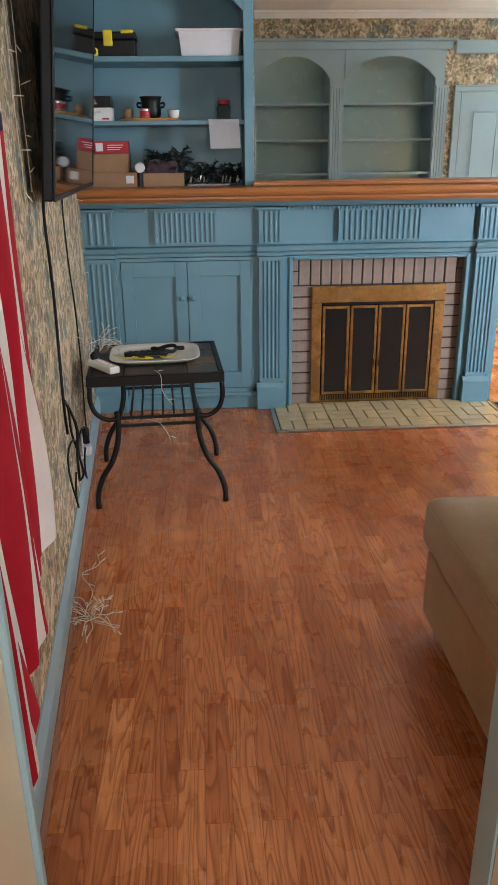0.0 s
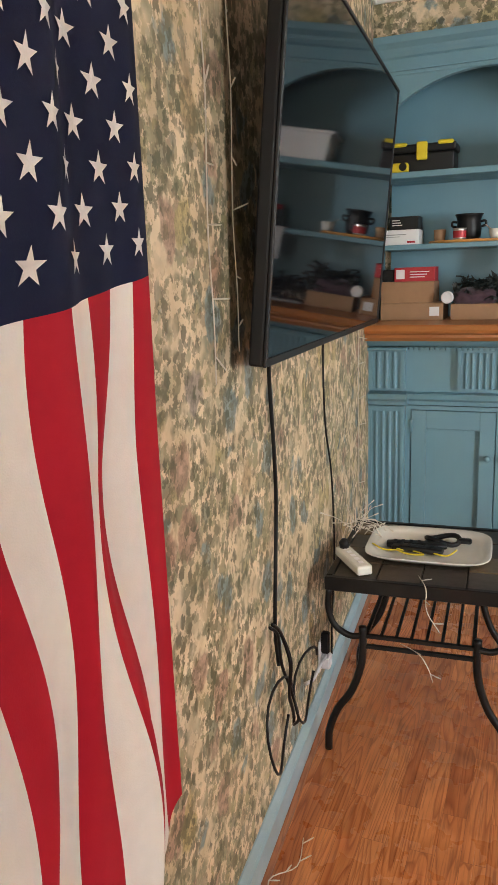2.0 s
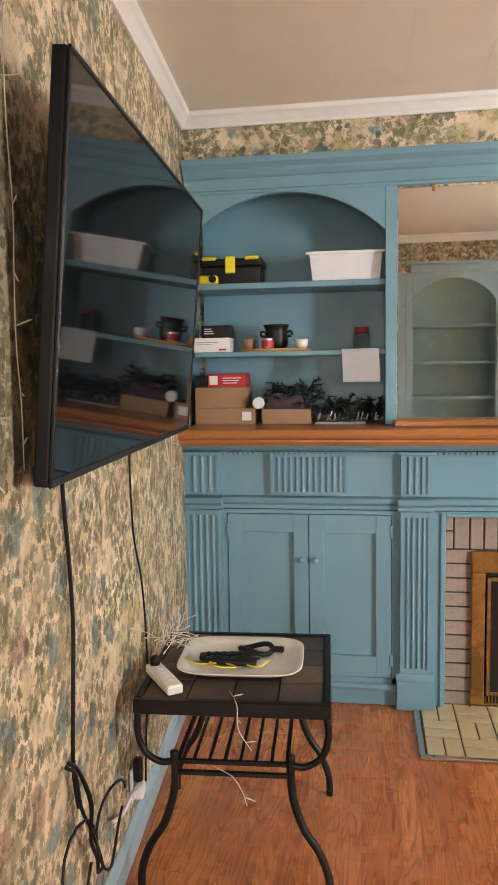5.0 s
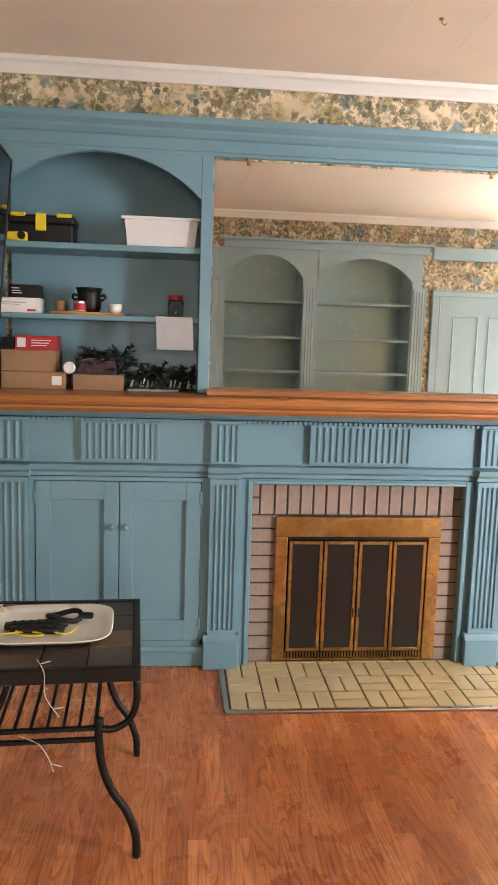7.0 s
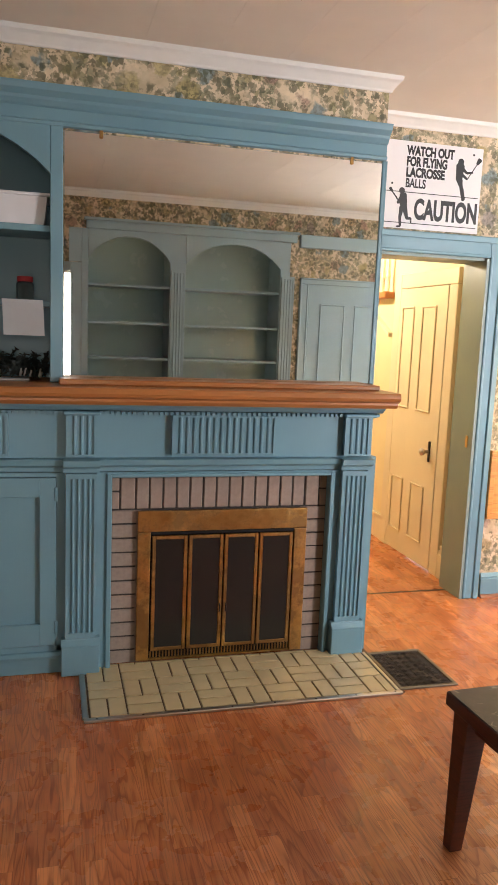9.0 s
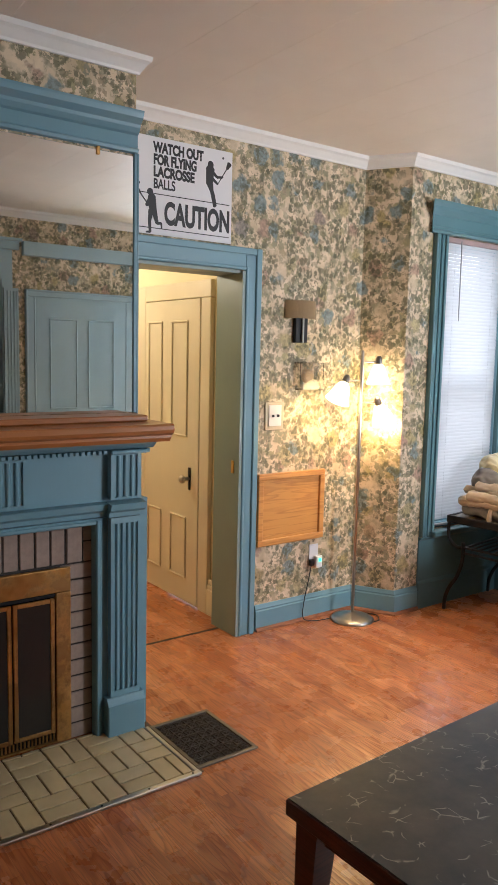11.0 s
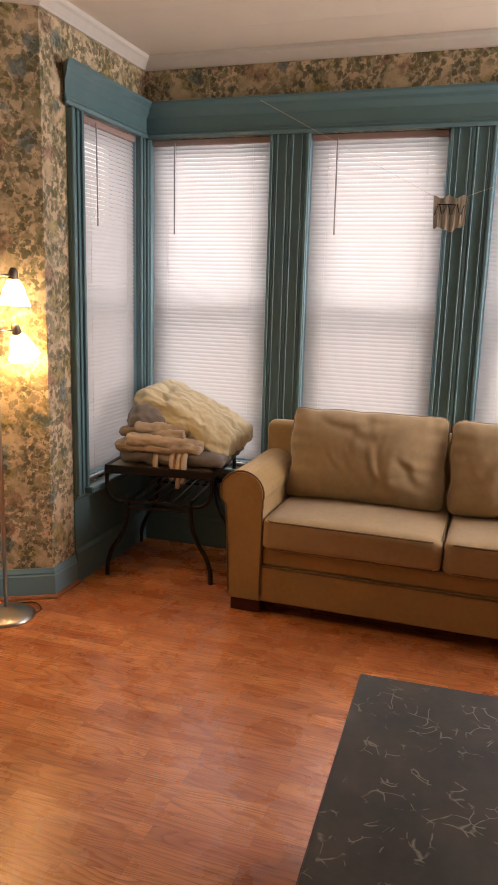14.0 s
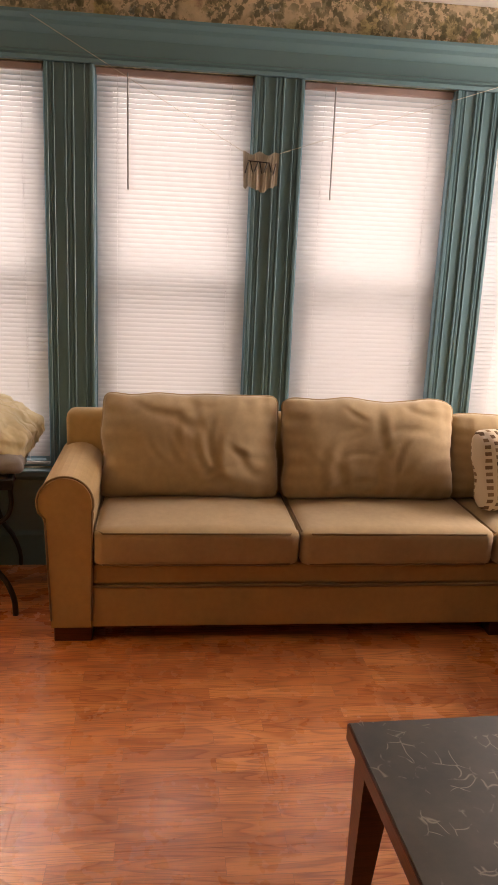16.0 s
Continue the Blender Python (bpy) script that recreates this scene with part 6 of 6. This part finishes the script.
    c, w, d, h = carton("dark_box", "small dark box beside the red carton", -0.14, -0.088, 5.575, 5.66, S3 + 0.182, S3 + 0.238, BLACK)
    t = thing("plastic_disc", "round white plastic cap standing on the cardboard box", "cap", (0.172, 5.55, S3 + 0.105))
    part("cap", placed(lathe(bmesh.new(), [(0, 0), (0.026, 0), (0.028, 0.004), (0.028, 0.03), (0.022, 0.034), (0.020, 0.030), (0, 0.030)], 24), Matrix.Rotation(radians(90), 4, "X")), WHITE, t, smooth=False)
    DARKG = plain("dark_green_plastic", (0.008, 0.014, 0.012), 0.6, var=0.3)
    t = thing("artificial_greenery", "heap of dark green artificial garland and light cord", "garland")
    rnd = random.Random(31)
    bm = bmesh.new()
    for k in range(230):
        x = rnd.uniform(0.20, 0.76)
        hmax = 0.15 * (1 - abs(x - 0.45) * 0.9)
        base_z = S3 + (0.075 if x < 0.42 else 0.004)
        p = Vector((x, rnd.uniform(5.56, 5.80), base_z + rnd.uniform(0, hmax * 0.6)))
        q = p + Vector((rnd.uniform(-0.09, 0.09), rnd.uniform(-0.03, 0.03), rnd.uniform(-0.01, 0.06)))
        q.z, q.x = max(q.z, base_z + 0.003), min(max(q.x, 0.2), 0.762)
        q.y = max(q.y, 5.545)
        tube(bm, smooth_path([p, (p + q) / 2 + Vector((0, 0, 0.02)), q], 3), 0.003, 4)
        for j in range(5):
            r = p.lerp(q, j / 5) + Vector((0, 0, 0.008))
            d = Vector((rnd.uniform(-1, 1), rnd.uniform(-1, 1), rnd.uniform(-0.3, 1))).normalized() * 0.026
            e = r + d
            e.x, e.y, e.z = min(max(e.x, 0.19), 0.765), max(e.y, 5.54), max(e.z, base_z + 0.002)
            s = Vector((0.006, 0.003, 0.006))
            bm.faces.new([bm.verts.new(v) for v in (r - s, r + s, e)])
    tagged(part("foliage", bm, DARKG, t), kind="stuff")
    bm = bmesh.new()
    for k in range(16):
        x, y = rnd.uniform(0.45, 0.75), rnd.uniform(5.545, 5.60)
        tube(bm, [(x, y, S3 + 0.02), (x + 0.008, y, S3 + rnd.uniform(0.03, 0.06))], 0.004, 5)
    tagged(part("bulb_cluster", bm, STEEL, t), kind="stuff")
    t = thing("striped_cloth", "small crumpled dark purple striped cloth on the box", "cloth", (0.29, 5.62, S3 + 0.104))
    part("cloth", softbox(0.18, 0.12, 0.055, 0.02, 10, 0.01, 0.012, 5, 0, 14), cloth("purple_cloth", (0.055, 0.032, 0.042), 0.7), t, smooth=True)
    t = thing("clear_tray", "shallow grey plastic tray under the garland", "tray", (0.56, 5.575, S3))
    part("tray", B(-0.12, 0.12, -0.03, 0.05, 0, 0.012, 0.004), WAND, t)


def words(parent, text, x, z, size, sx, y, mat, bold=0.004):
    sx *= 1.06
    cu = bpy.data.curves.new("writing", "FONT")
    cu.body, cu.size, cu.extrude, cu.offset = text, size, 0.0006, bold
    cu.materials.append(mat)
    o = new("writing", cu)
    o.parent = parent
    o.location = (x, y, z)
    o.rotation_euler = (radians(90), 0, 0)
    o.scale = (sx, 1, 1)
    return o


def build_north_things():
    y = NORTH_Y
    t = thing("caution_sign", "white wall sign with black lettering over the hall doorway", "sign", (2.50, y, 2.163), 0)
    W, H = 0.615, 0.462
    part("panel", B(0, W, -0.006, -0.001, 0, H, 0.001), PAPERW, t, "white sign panel")
    INK = plain("black_ink", (0.012, 0.012, 0.014), 0.5)
    words(t, "WATCH OUT", 0.150, 0.392, 0.066, 0.66, -0.0068, INK, 0.0034)
    words(t, "FOR FLYING", 0.150, 0.335, 0.066, 0.64, -0.0068, INK, 0.0034)
    words(t, "LACROSSE", 0.150, 0.278, 0.066, 0.71, -0.0068, INK, 0.0034)
    words(t, "BALLS", 0.150, 0.221, 0.066, 0.66, -0.0068, INK, 0.0017)
    words(t, "CAUTION", 0.212, 0.058, 0.148, 0.55, -0.0068, INK, 0.006)
    part("rule", B(0.02, 0.60, -0.0075, -0.0062, 0.192, 0.196), INK, t)
    part("rule", B(0.03, 0.60, -0.0075, -0.0062, 0.028, 0.032), INK, t)
    def figure(head, limbs):
        """A plain black running shape: a round head and tapered limbs, each from point to point with its two widths."""
        bm = lathe(bmesh.new(), [(0, 0), (head[2], 0), (head[2], 0.0010), (0, 0.0010)], 16, m=Matrix.Translation((head[0], -0.0062, head[1])) @ Matrix.Rotation(radians(90), 4, "X"))
        for k, (xa, za, xb, zb, ra, rb) in enumerate(limbs):
            a, b = Vector((xa, 0, za)), Vector((xb, 0, zb))
            d = (b - a).normalized()
            q = Vector((-d.z, 0, d.x))
            o = Vector((0, -0.0062, 0))
            prism(bm, [a - d * ra * 0.5 + q * ra * 0.6 + o, a + q * ra + o, b + q * rb + o, b + d * rb * 0.5 + q * rb * 0.5 + o, b + d * rb * 0.5 - q * rb * 0.5 + o, b - q * rb + o, a - q * ra + o, a - d * ra * 0.5 - q * ra * 0.6 + o], (0, -0.0008 - 0.00003 * k, 0))
        part("printed_shape", bm, INK, t, "plain black printed figure")

    figure((0.480, 0.382, 0.018), [(0.478, 0.362, 0.474, 0.285, 0.026, 0.020), (0.487, 0.352, 0.520, 0.325, 0.010, 0.007), (0.520, 0.325, 0.556, 0.330, 0.007, 0.005),
        (0.482, 0.322, 0.524, 0.292, 0.009, 0.006), (0.470, 0.288, 0.500, 0.232, 0.014, 0.009), (0.500, 0.232, 0.514, 0.182, 0.009, 0.006), (0.484, 0.285, 0.492, 0.235, 0.013, 0.009),
        (0.492, 0.235, 0.508, 0.178, 0.009, 0.009), (0.524, 0.290, 0.588, 0.388, 0.0025, 0.0025), (0.582, 0.378, 0.596, 0.402, 0.008, 0.014)])
    figure((0.133, 0.200, 0.017), [(0.142, 0.180, 0.150, 0.105, 0.021, 0.021), (0.130, 0.165, 0.112, 0.135, 0.009, 0.007), (0.112, 0.135, 0.138, 0.140, 0.007, 0.007),
        (0.138, 0.112, 0.130, 0.060, 0.014, 0.009), (0.130, 0.060, 0.134, 0.012, 0.009, 0.007), (0.134, 0.010, 0.112, 0.008, 0.006, 0.004), (0.156, 0.108, 0.172, 0.055, 0.015, 0.009),
        (0.172, 0.055, 0.196, 0.056, 0.008, 0.006), (0.196, 0.056, 0.198, 0.030, 0.005, 0.004), (0.112, 0.150, 0.068, 0.200, 0.0035, 0.0035), (0.074, 0.194, 0.062, 0.208, 0.007, 0.009)])
    for bx, bz in ((0.556, 0.425), (0.072, 0.235)):
        part("printed_dot", lathe(bmesh.new(), [(0, 0), (0.006, 0), (0.006, 0.001), (0, 0.001)], 10, m=Matrix.Translation((bx, -0.0062, bz)) @ Matrix.Rotation(radians(90), 4, "X")), INK, t)
    # sconce
    s = thing("wall_sconce", "wall sconce with half-round tan shade and dark mount, unlit", "wall lamp", (3.60, y, 1.66))
    part("mount", B(-0.045, 0.045, -0.028, -0.001, 0, 0.15, 0.003), BLACK, s, "dark mounting plate")
    part("stem", tube(bmesh.new(), [(0, -0.04, 0.0), (0, -0.04, 0.15)], 0.006, 8), STEEL, s)
    bm = bmesh.new()
    rings = []
    for z, k in ((0.135, 1.03), (0.235, 0.97)):
        rings.append([bm.verts.new((0.108 * k * math.cos(a), -0.002 - 0.075 * k * math.sin(a), z)) for a in np.linspace(0, math.pi, 17)])
    for i in range(16):
        bm.faces.new((rings[0][i], rings[0][i + 1], rings[1][i + 1], rings[1][i]))
    bmesh.ops.solidify(bm, geom=bm.faces[:], thickness=0.002)
    part("shade", bm, cloth("tan_linen_shade", (0.50, 0.40, 0.26), 0.06), s, "tan linen shade", smooth=True)
    # clear box over a wall control
    c = thing("thermostat", "round thermostat under a clear plastic guard box", "thermostat", (3.67, y, 1.47))
    CLEAR = glass_material("clear_plastic", (0.95, 0.93, 0.88), 0.08)
    part("dial", placed(lathe(bmesh.new(), [(0, 0), (0.042, 0), (0.040, 0.018), (0.030, 0.026), (0, 0.027)], 28), Matrix.Rotation(radians(90), 4, "X")), plain("tan_dial", (0.45, 0.33, 0.2), 0.4), c, smooth=False)
    for a in ((-0.088, 0.088, -0.05, -0.047, -0.078, 0.078), (-0.088, -0.085, -0.047, -0.001, -0.078, 0.078), (0.085, 0.088, -0.047, -0.001, -0.078, 0.078), (-0.085, 0.085, -0.047, -0.001, 0.075, 0.078), (-0.085, 0.085, -0.047, -0.001, -0.078, -0.075)):
        part("guard_panel", B(*a), CLEAR, c)
    c = thing("light_switch", "cream double switch plate in a clear guard frame", "light switch", (3.435, y, 1.245))
    part("frame", B(-0.066, 0.066, -0.010, -0.001, -0.082, 0.078, 0.003), plain("beige_plastic", (0.55, 0.45, 0.30), 0.4), c)
    part("plate", B(-0.045, 0.045, -0.016, -0.0105, -0.058, 0.062, 0.002), CERAMIC, c, "cream plate")
    for x in (-0.018, 0.018):
        part("toggle", B(x - 0.005, x + 0.005, -0.026, -0.0162, -0.006, 0.008, 0.001), BLACK, c)
    # framed pine panel
    p = thing("wood_panel", "varnished pine frame panel fixed to the papered wall", "wall panel", (3.325, y, 0.497))
    W, H, f = 0.495, 0.42, 0.036
    for a in ((0, W, 0, f), (0, W, H - f, H), (0, f, f, H - f), (W - f, W, f, H - f)):
        part("frame", B(a[0], a[1], -0.026, -0.001, a[2], a[3], 0.005, 2), PINE, p)
    part("board", B(f, W - f, -0.010, -0.001, f, H - f), PINE, p, "plain pine board")
    # outlet and night light
    o = thing("wall_outlet", "white wall outlet with a plugged night light and black cord", "outlet", (3.765, y, 0.40))
    part("plate", B(-0.035, 0.035, -0.006, -0.001, -0.057, 0.057, 0.002), WHITE, o)
    part("night_light", B(-0.005, 0.045, -0.04, -0.0065, -0.085, -0.01, 0.008, 2), WHITE, o, "white plug-in night light")
    n = Nodes("green_led", 0.4)
    n.colour((0.05, 0.8, 0.4))
    n.b.inputs["Emission Color"].default_value, n.b.inputs["Emission Strength"].default_value = (0.05, 1, 0.5, 1), 1.5
    part("indicator", B(0.012, 0.032, -0.043, -0.0405, -0.045, -0.025), n.m, o, "green lit indicator")
    part("plug", B(-0.04, -0.008, -0.03, -0.0065, -0.07, -0.03, 0.004), BLACK, o)
    cable("floor_cable", "black lamp cord running down the wall and over the floor", [(3.74, y - 0.02, 0.35), (3.72, y - 0.02, 0.25), (3.68, y - 0.03, 0.12), (3.66, y - 0.05, 0.03), (3.72, y - 0.07, 0.006), (3.85, y - 0.09, 0.006), (3.95, y - 0.04, 0.006), (4.05, y - 0.10, 0.006), (4.12, 5.82, 0.006), (4.06, 5.74, 0.006), (3.98, 5.76, 0.006)], 0.003, BLACK)
    # floor lamp
    l = thing("floor_lamp", "brushed steel three-light floor lamp with frosted bell shades, lit", "floor lamp", (3.95, 5.852, 0))
    part("base", lathe(bmesh.new(), [(0, 0), (0.130, 0), (0.134, 0.006), (0.118, 0.018), (0.07, 0.032), (0.03, 0.042), (0.014, 0.05), (0, 0.05)], 40), STEEL, l, smooth=True)
    part("pole", lathe(bmesh.new(), [(0, 0.045), (0.010, 0.045), (0.010, 1.62), (0.006, 1.625), (0, 1.626)], 16), STEEL, l, smooth=True)
    prof = [(0.020, 0.0), (0.030, -0.012), (0.046, -0.045), (0.058, -0.085), (0.072, -0.118), (0.070, -0.118), (0.055, -0.085), (0.043, -0.045), (0.026, -0.013)]
    for (sx, sz), tilt, az in (((0.125, 1.565), (0, 0), 0.008), ((-0.135, 1.455), (0, 28), 1.46), ((0.130, 1.325), (0, -25), 1.31)):
        head = new("lamp_head")
        head.parent = l
        zz = sz - 0.005
        part("arm", tube(bmesh.new(), [(0.01 * (1 if sx > 0 else -1), 0, zz), (sx * 0.82, -0.01, zz)], 0.005, 8), STEEL, head, smooth=True)
        m = Matrix.Translation((sx, -0.012, sz)) @ Matrix.Rotation(radians(tilt[1]), 4, "Y")
        part("socket", placed(lathe(bmesh.new(), [(0, 0.03), (0.010, 0.03), (0.020, 0.015), (0.022, -0.02), (0.018, -0.03)], 16), m), plain("grey_socket", (0.20, 0.18, 0.16), 0.4, 0.6), head, smooth=True)
        part("shade", placed(lathe(bmesh.new(), prof, 28), m @ Matrix.Translation((0, 0, -0.018))), SHADE, head, "frosted glass bell shade, lit", smooth=True)


def build_bay_things():
    side_table((5.239, 5.186, 0), 98, "black iron side table with tile top, holding folded blankets", "side tables")
    H = 0.612
    cx, cy = 4.95, 5.38
    g = cloth("grey_fleece", (0.20, 0.185, 0.18), 0.15)
    bg = cloth("beige_knit", (0.42, 0.33, 0.24), 0.15, 90)
    cr = cloth("cream_quilt", (0.62, 0.53, 0.34), 0.08, 60)
    q = cr.node_tree
    wv = q.nodes.new("ShaderNodeTexWave")
    wv.inputs["Scale"].default_value, wv.inputs["Distortion"].default_value, wv.inputs["Detail Scale"].default_value = 5.0, 6.0, 2.0
    tc = q.nodes.new("ShaderNodeTexCoord")
    bp = q.nodes.new("ShaderNodeBump")
    bp.inputs["Strength"].default_value, bp.inputs["Distance"].default_value = 0.45, 0.015
    q.links.new(tc.outputs["Object"], wv.inputs["Vector"])
    q.links.new(wv.outputs["Fac"], bp.inputs["Height"])
    q.links.new(q.nodes["Bump"].outputs[0], bp.inputs["Normal"])
    q.links.new(bp.outputs[0], q.nodes["Principled BSDF"].inputs["Normal"])
    for nm, lab, size, at, rot, mt, sd, cr_ in (
        ("blanket", "folded grey fleece blanket at the bottom of the pile", (0.50, 0.56, 0.07), (cx - 0.02, cy, H + 0.040), (0, 0, 6), g, 1, 0.012),
        ("blanket", "grey fleece bunched at the back of the pile", (0.26, 0.22, 0.13), (cx - 0.10, cy + 0.16, H + 0.21), (10, 0, 20), g, 3, 0.018),
        ("quilt", "folded cream cable-knit quilt lying aslant on the pile", (0.38, 0.58, 0.13), (cx + 0.01, cy - 0.04, H + 0.215), (24, -6, -6), cr, 4, 0.026),
    ):
        bm = softbox(*size, min(size[2] * 0.46, 0.06), 22, 0.02, cr_, sd, 0, 9)
        o = tagged(part(nm, bm, mt, smooth=True), lab, "blanket", "piled blankets")
        o.matrix_world = pose(*at, *rot)
    heap = bmesh.new()
    for k, (dx, dy, dz, sx, sy, rz) in enumerate(((-0.09, 0.07, 0.085, 0.40, 0.46, 8), (-0.11, 0.05, 0.118, 0.36, 0.40, 14), (-0.08, 0.10, 0.150, 0.34, 0.36, 2), (-0.10, 0.08, 0.182, 0.28, 0.30, 22))):
        layer = placed(softbox(sx, sy, 0.045, 0.02, 20, 0.006, 0.014, 20 + k, 0, 15), pose(cx + dx, cy + dy, H + dz, 3 * (k % 2), 2, rz))
        me = bpy.data.meshes.new("layer")
        layer.to_mesh(me)
        layer.free()
        heap.from_mesh(me)
        bpy.data.meshes.remove(me)
    for k, (yy, drop) in enumerate(((5.27, 0.075), (5.30, 0.105), (5.335, 0.060), (5.43, 0.035))):
        pts = [(4.80, yy + 0.03, H + 0.10), (4.71, yy + 0.01, H + 0.075), (4.662, yy, H + 0.03), (4.652, yy - 0.006, H - drop * 0.5), (4.656, yy + 0.004, H - drop)]
        tube(heap, smooth_path(pts, 5), [0.020 - 0.0004 * q for q in range(21)], 10)
    tagged(part("blanket", heap, bg, smooth=True), "crumpled beige knit throw hanging over the table edge", "blanket", "piled blankets")
    # bunting on a string
    t = thing("paper_banner", "small fringed paper napkin with dark writing, hung on a string", "banner", (5.150, 4.075, 1.925))
    bm = bmesh.new()
    rnd = random.Random(4)
    top = [(-0.082 + 0.164 * i / 16, 0.075 + 0.008 * math.sin(i * 0.9)) for i in range(17)]
    bot = [(a * 0.92, -0.055 - 0.02 * (1 - (a / 0.082) ** 2) - rnd.uniform(0, 0.022)) for a, _ in top]
    tv = [bm.verts.new((0.002 * math.sin(i), a, b)) for i, (a, b) in enumerate(top)]
    bv = [bm.verts.new((-0.004 + 0.004 * math.sin(i * 1.7), a, b)) for i, (a, b) in enumerate(bot)]
    for i in range(16):
        bm.faces.new((tv[i], tv[i + 1], bv[i + 1], bv[i]))
    bmesh.ops.solidify(bm, geom=bm.faces[:], thickness=0.0015)
    part("napkin", bm, cloth("cream_napkin", (0.50, 0.44, 0.36), 0.1), t)
    for k in range(7):
        y, lean = 0.064 - k * 0.021, 0.006 * (-1) ** k
        part("stroke", tube(bmesh.new(), [(-0.010, y + lean, -0.012 + 0.004 * (k % 3)), (-0.010, y - lean, 0.034 + 0.004 * (k % 2))], 0.0030, 5), BLACK, t)
    part("stroke", tube(bmesh.new(), [(-0.0105, 0.060, 0.040), (-0.0105, -0.03, 0.036)], 0.0028, 5), BLACK, t)
    for k, (a, b) in enumerate((((5.150, 5.07, 2.49), (5.150, 4.157, 2.003)), ((5.150, 3.993, 2.003), (5.150, 2.55, 2.50)))):
        s = thing("banner_string", "thin pale string holding the paper banner", "string", group="banner strings")
        part("string", tube(bmesh.new(), [a, b], 0.0012, 5), WIRE, s)
    # hook in the ceiling
    h = thing("ceiling_hook", "small brown screw hook in the ceiling board", "hook", (1.62, 4.83, CEIL_Z))
    part("plate", placed(lathe(bmesh.new(), [(0, 0), (0.012, 0), (0.010, -0.005), (0, -0.006)], 12), Matrix()), BRASS, h)
    part("hook", tube(bmesh.new(), smooth_path([(0, 0, -0.005), (0, 0, -0.015), (0.012, 0, -0.022), (0.02, 0, -0.012)], 4), 0.002, 6), BRASS, h)


build_sofa()
build_coffee_table()
build_west_table()
build_television()
build_west_wall_things()
build_shelf_things()
build_north_things()
build_bay_things()



# ---- floor: laminate boards, pieces of the floor ----
def build_floor():
    f = new("floor")
    tagged(f, "reddish oak laminate floor boards with glossy worn finish", "", "", "structure")
    bm = B(-1.35, 5.6, -0.65, 9.14, -0.12, -0.0105)
    part("subfloor", bm, MORTAR, f)
    meshes = {}
    rnd = random.Random(12)
    x, w = -0.30, 0.2
    while x < 5.45:
        y = 1.35 - rnd.random() * 1.2
        while y < 6.15:
            a, b = max(y, 1.35), min(y + 1.21, 6.16)
            if b - a > 0.02:
                k = round(b - a, 3)
                if k not in meshes:
                    me = bpy.data.meshes.new("floor_board")
                    bm = B(0.0002, w - 0.0002, 0.0002, k - 0.0002, -0.010, 0.0)
                    bm.to_mesh(me)
                    bm.free()
                    me.materials.append(FLOOR)
                    meshes[k] = me
                o = new("floor_board", meshes[k])
                o.location = (x, a, 0)
                o.parent = f
            y += 1.21
        x += w
    bm = B(1.2, 3.44, 6.18, 9.14, -0.010, 0.0)
    part("hall_floor", bm, FLOOR, f)
    part("threshold", B(2.46, 3.19, 6.16, 6.18, -0.010, 0.0005), IRON, f, "dark threshold joint")
    part("back_room_floor", B(-1.35, 5.6, -0.65, 1.35, -0.010, 0.0), FLOOR, f)


build_floor()
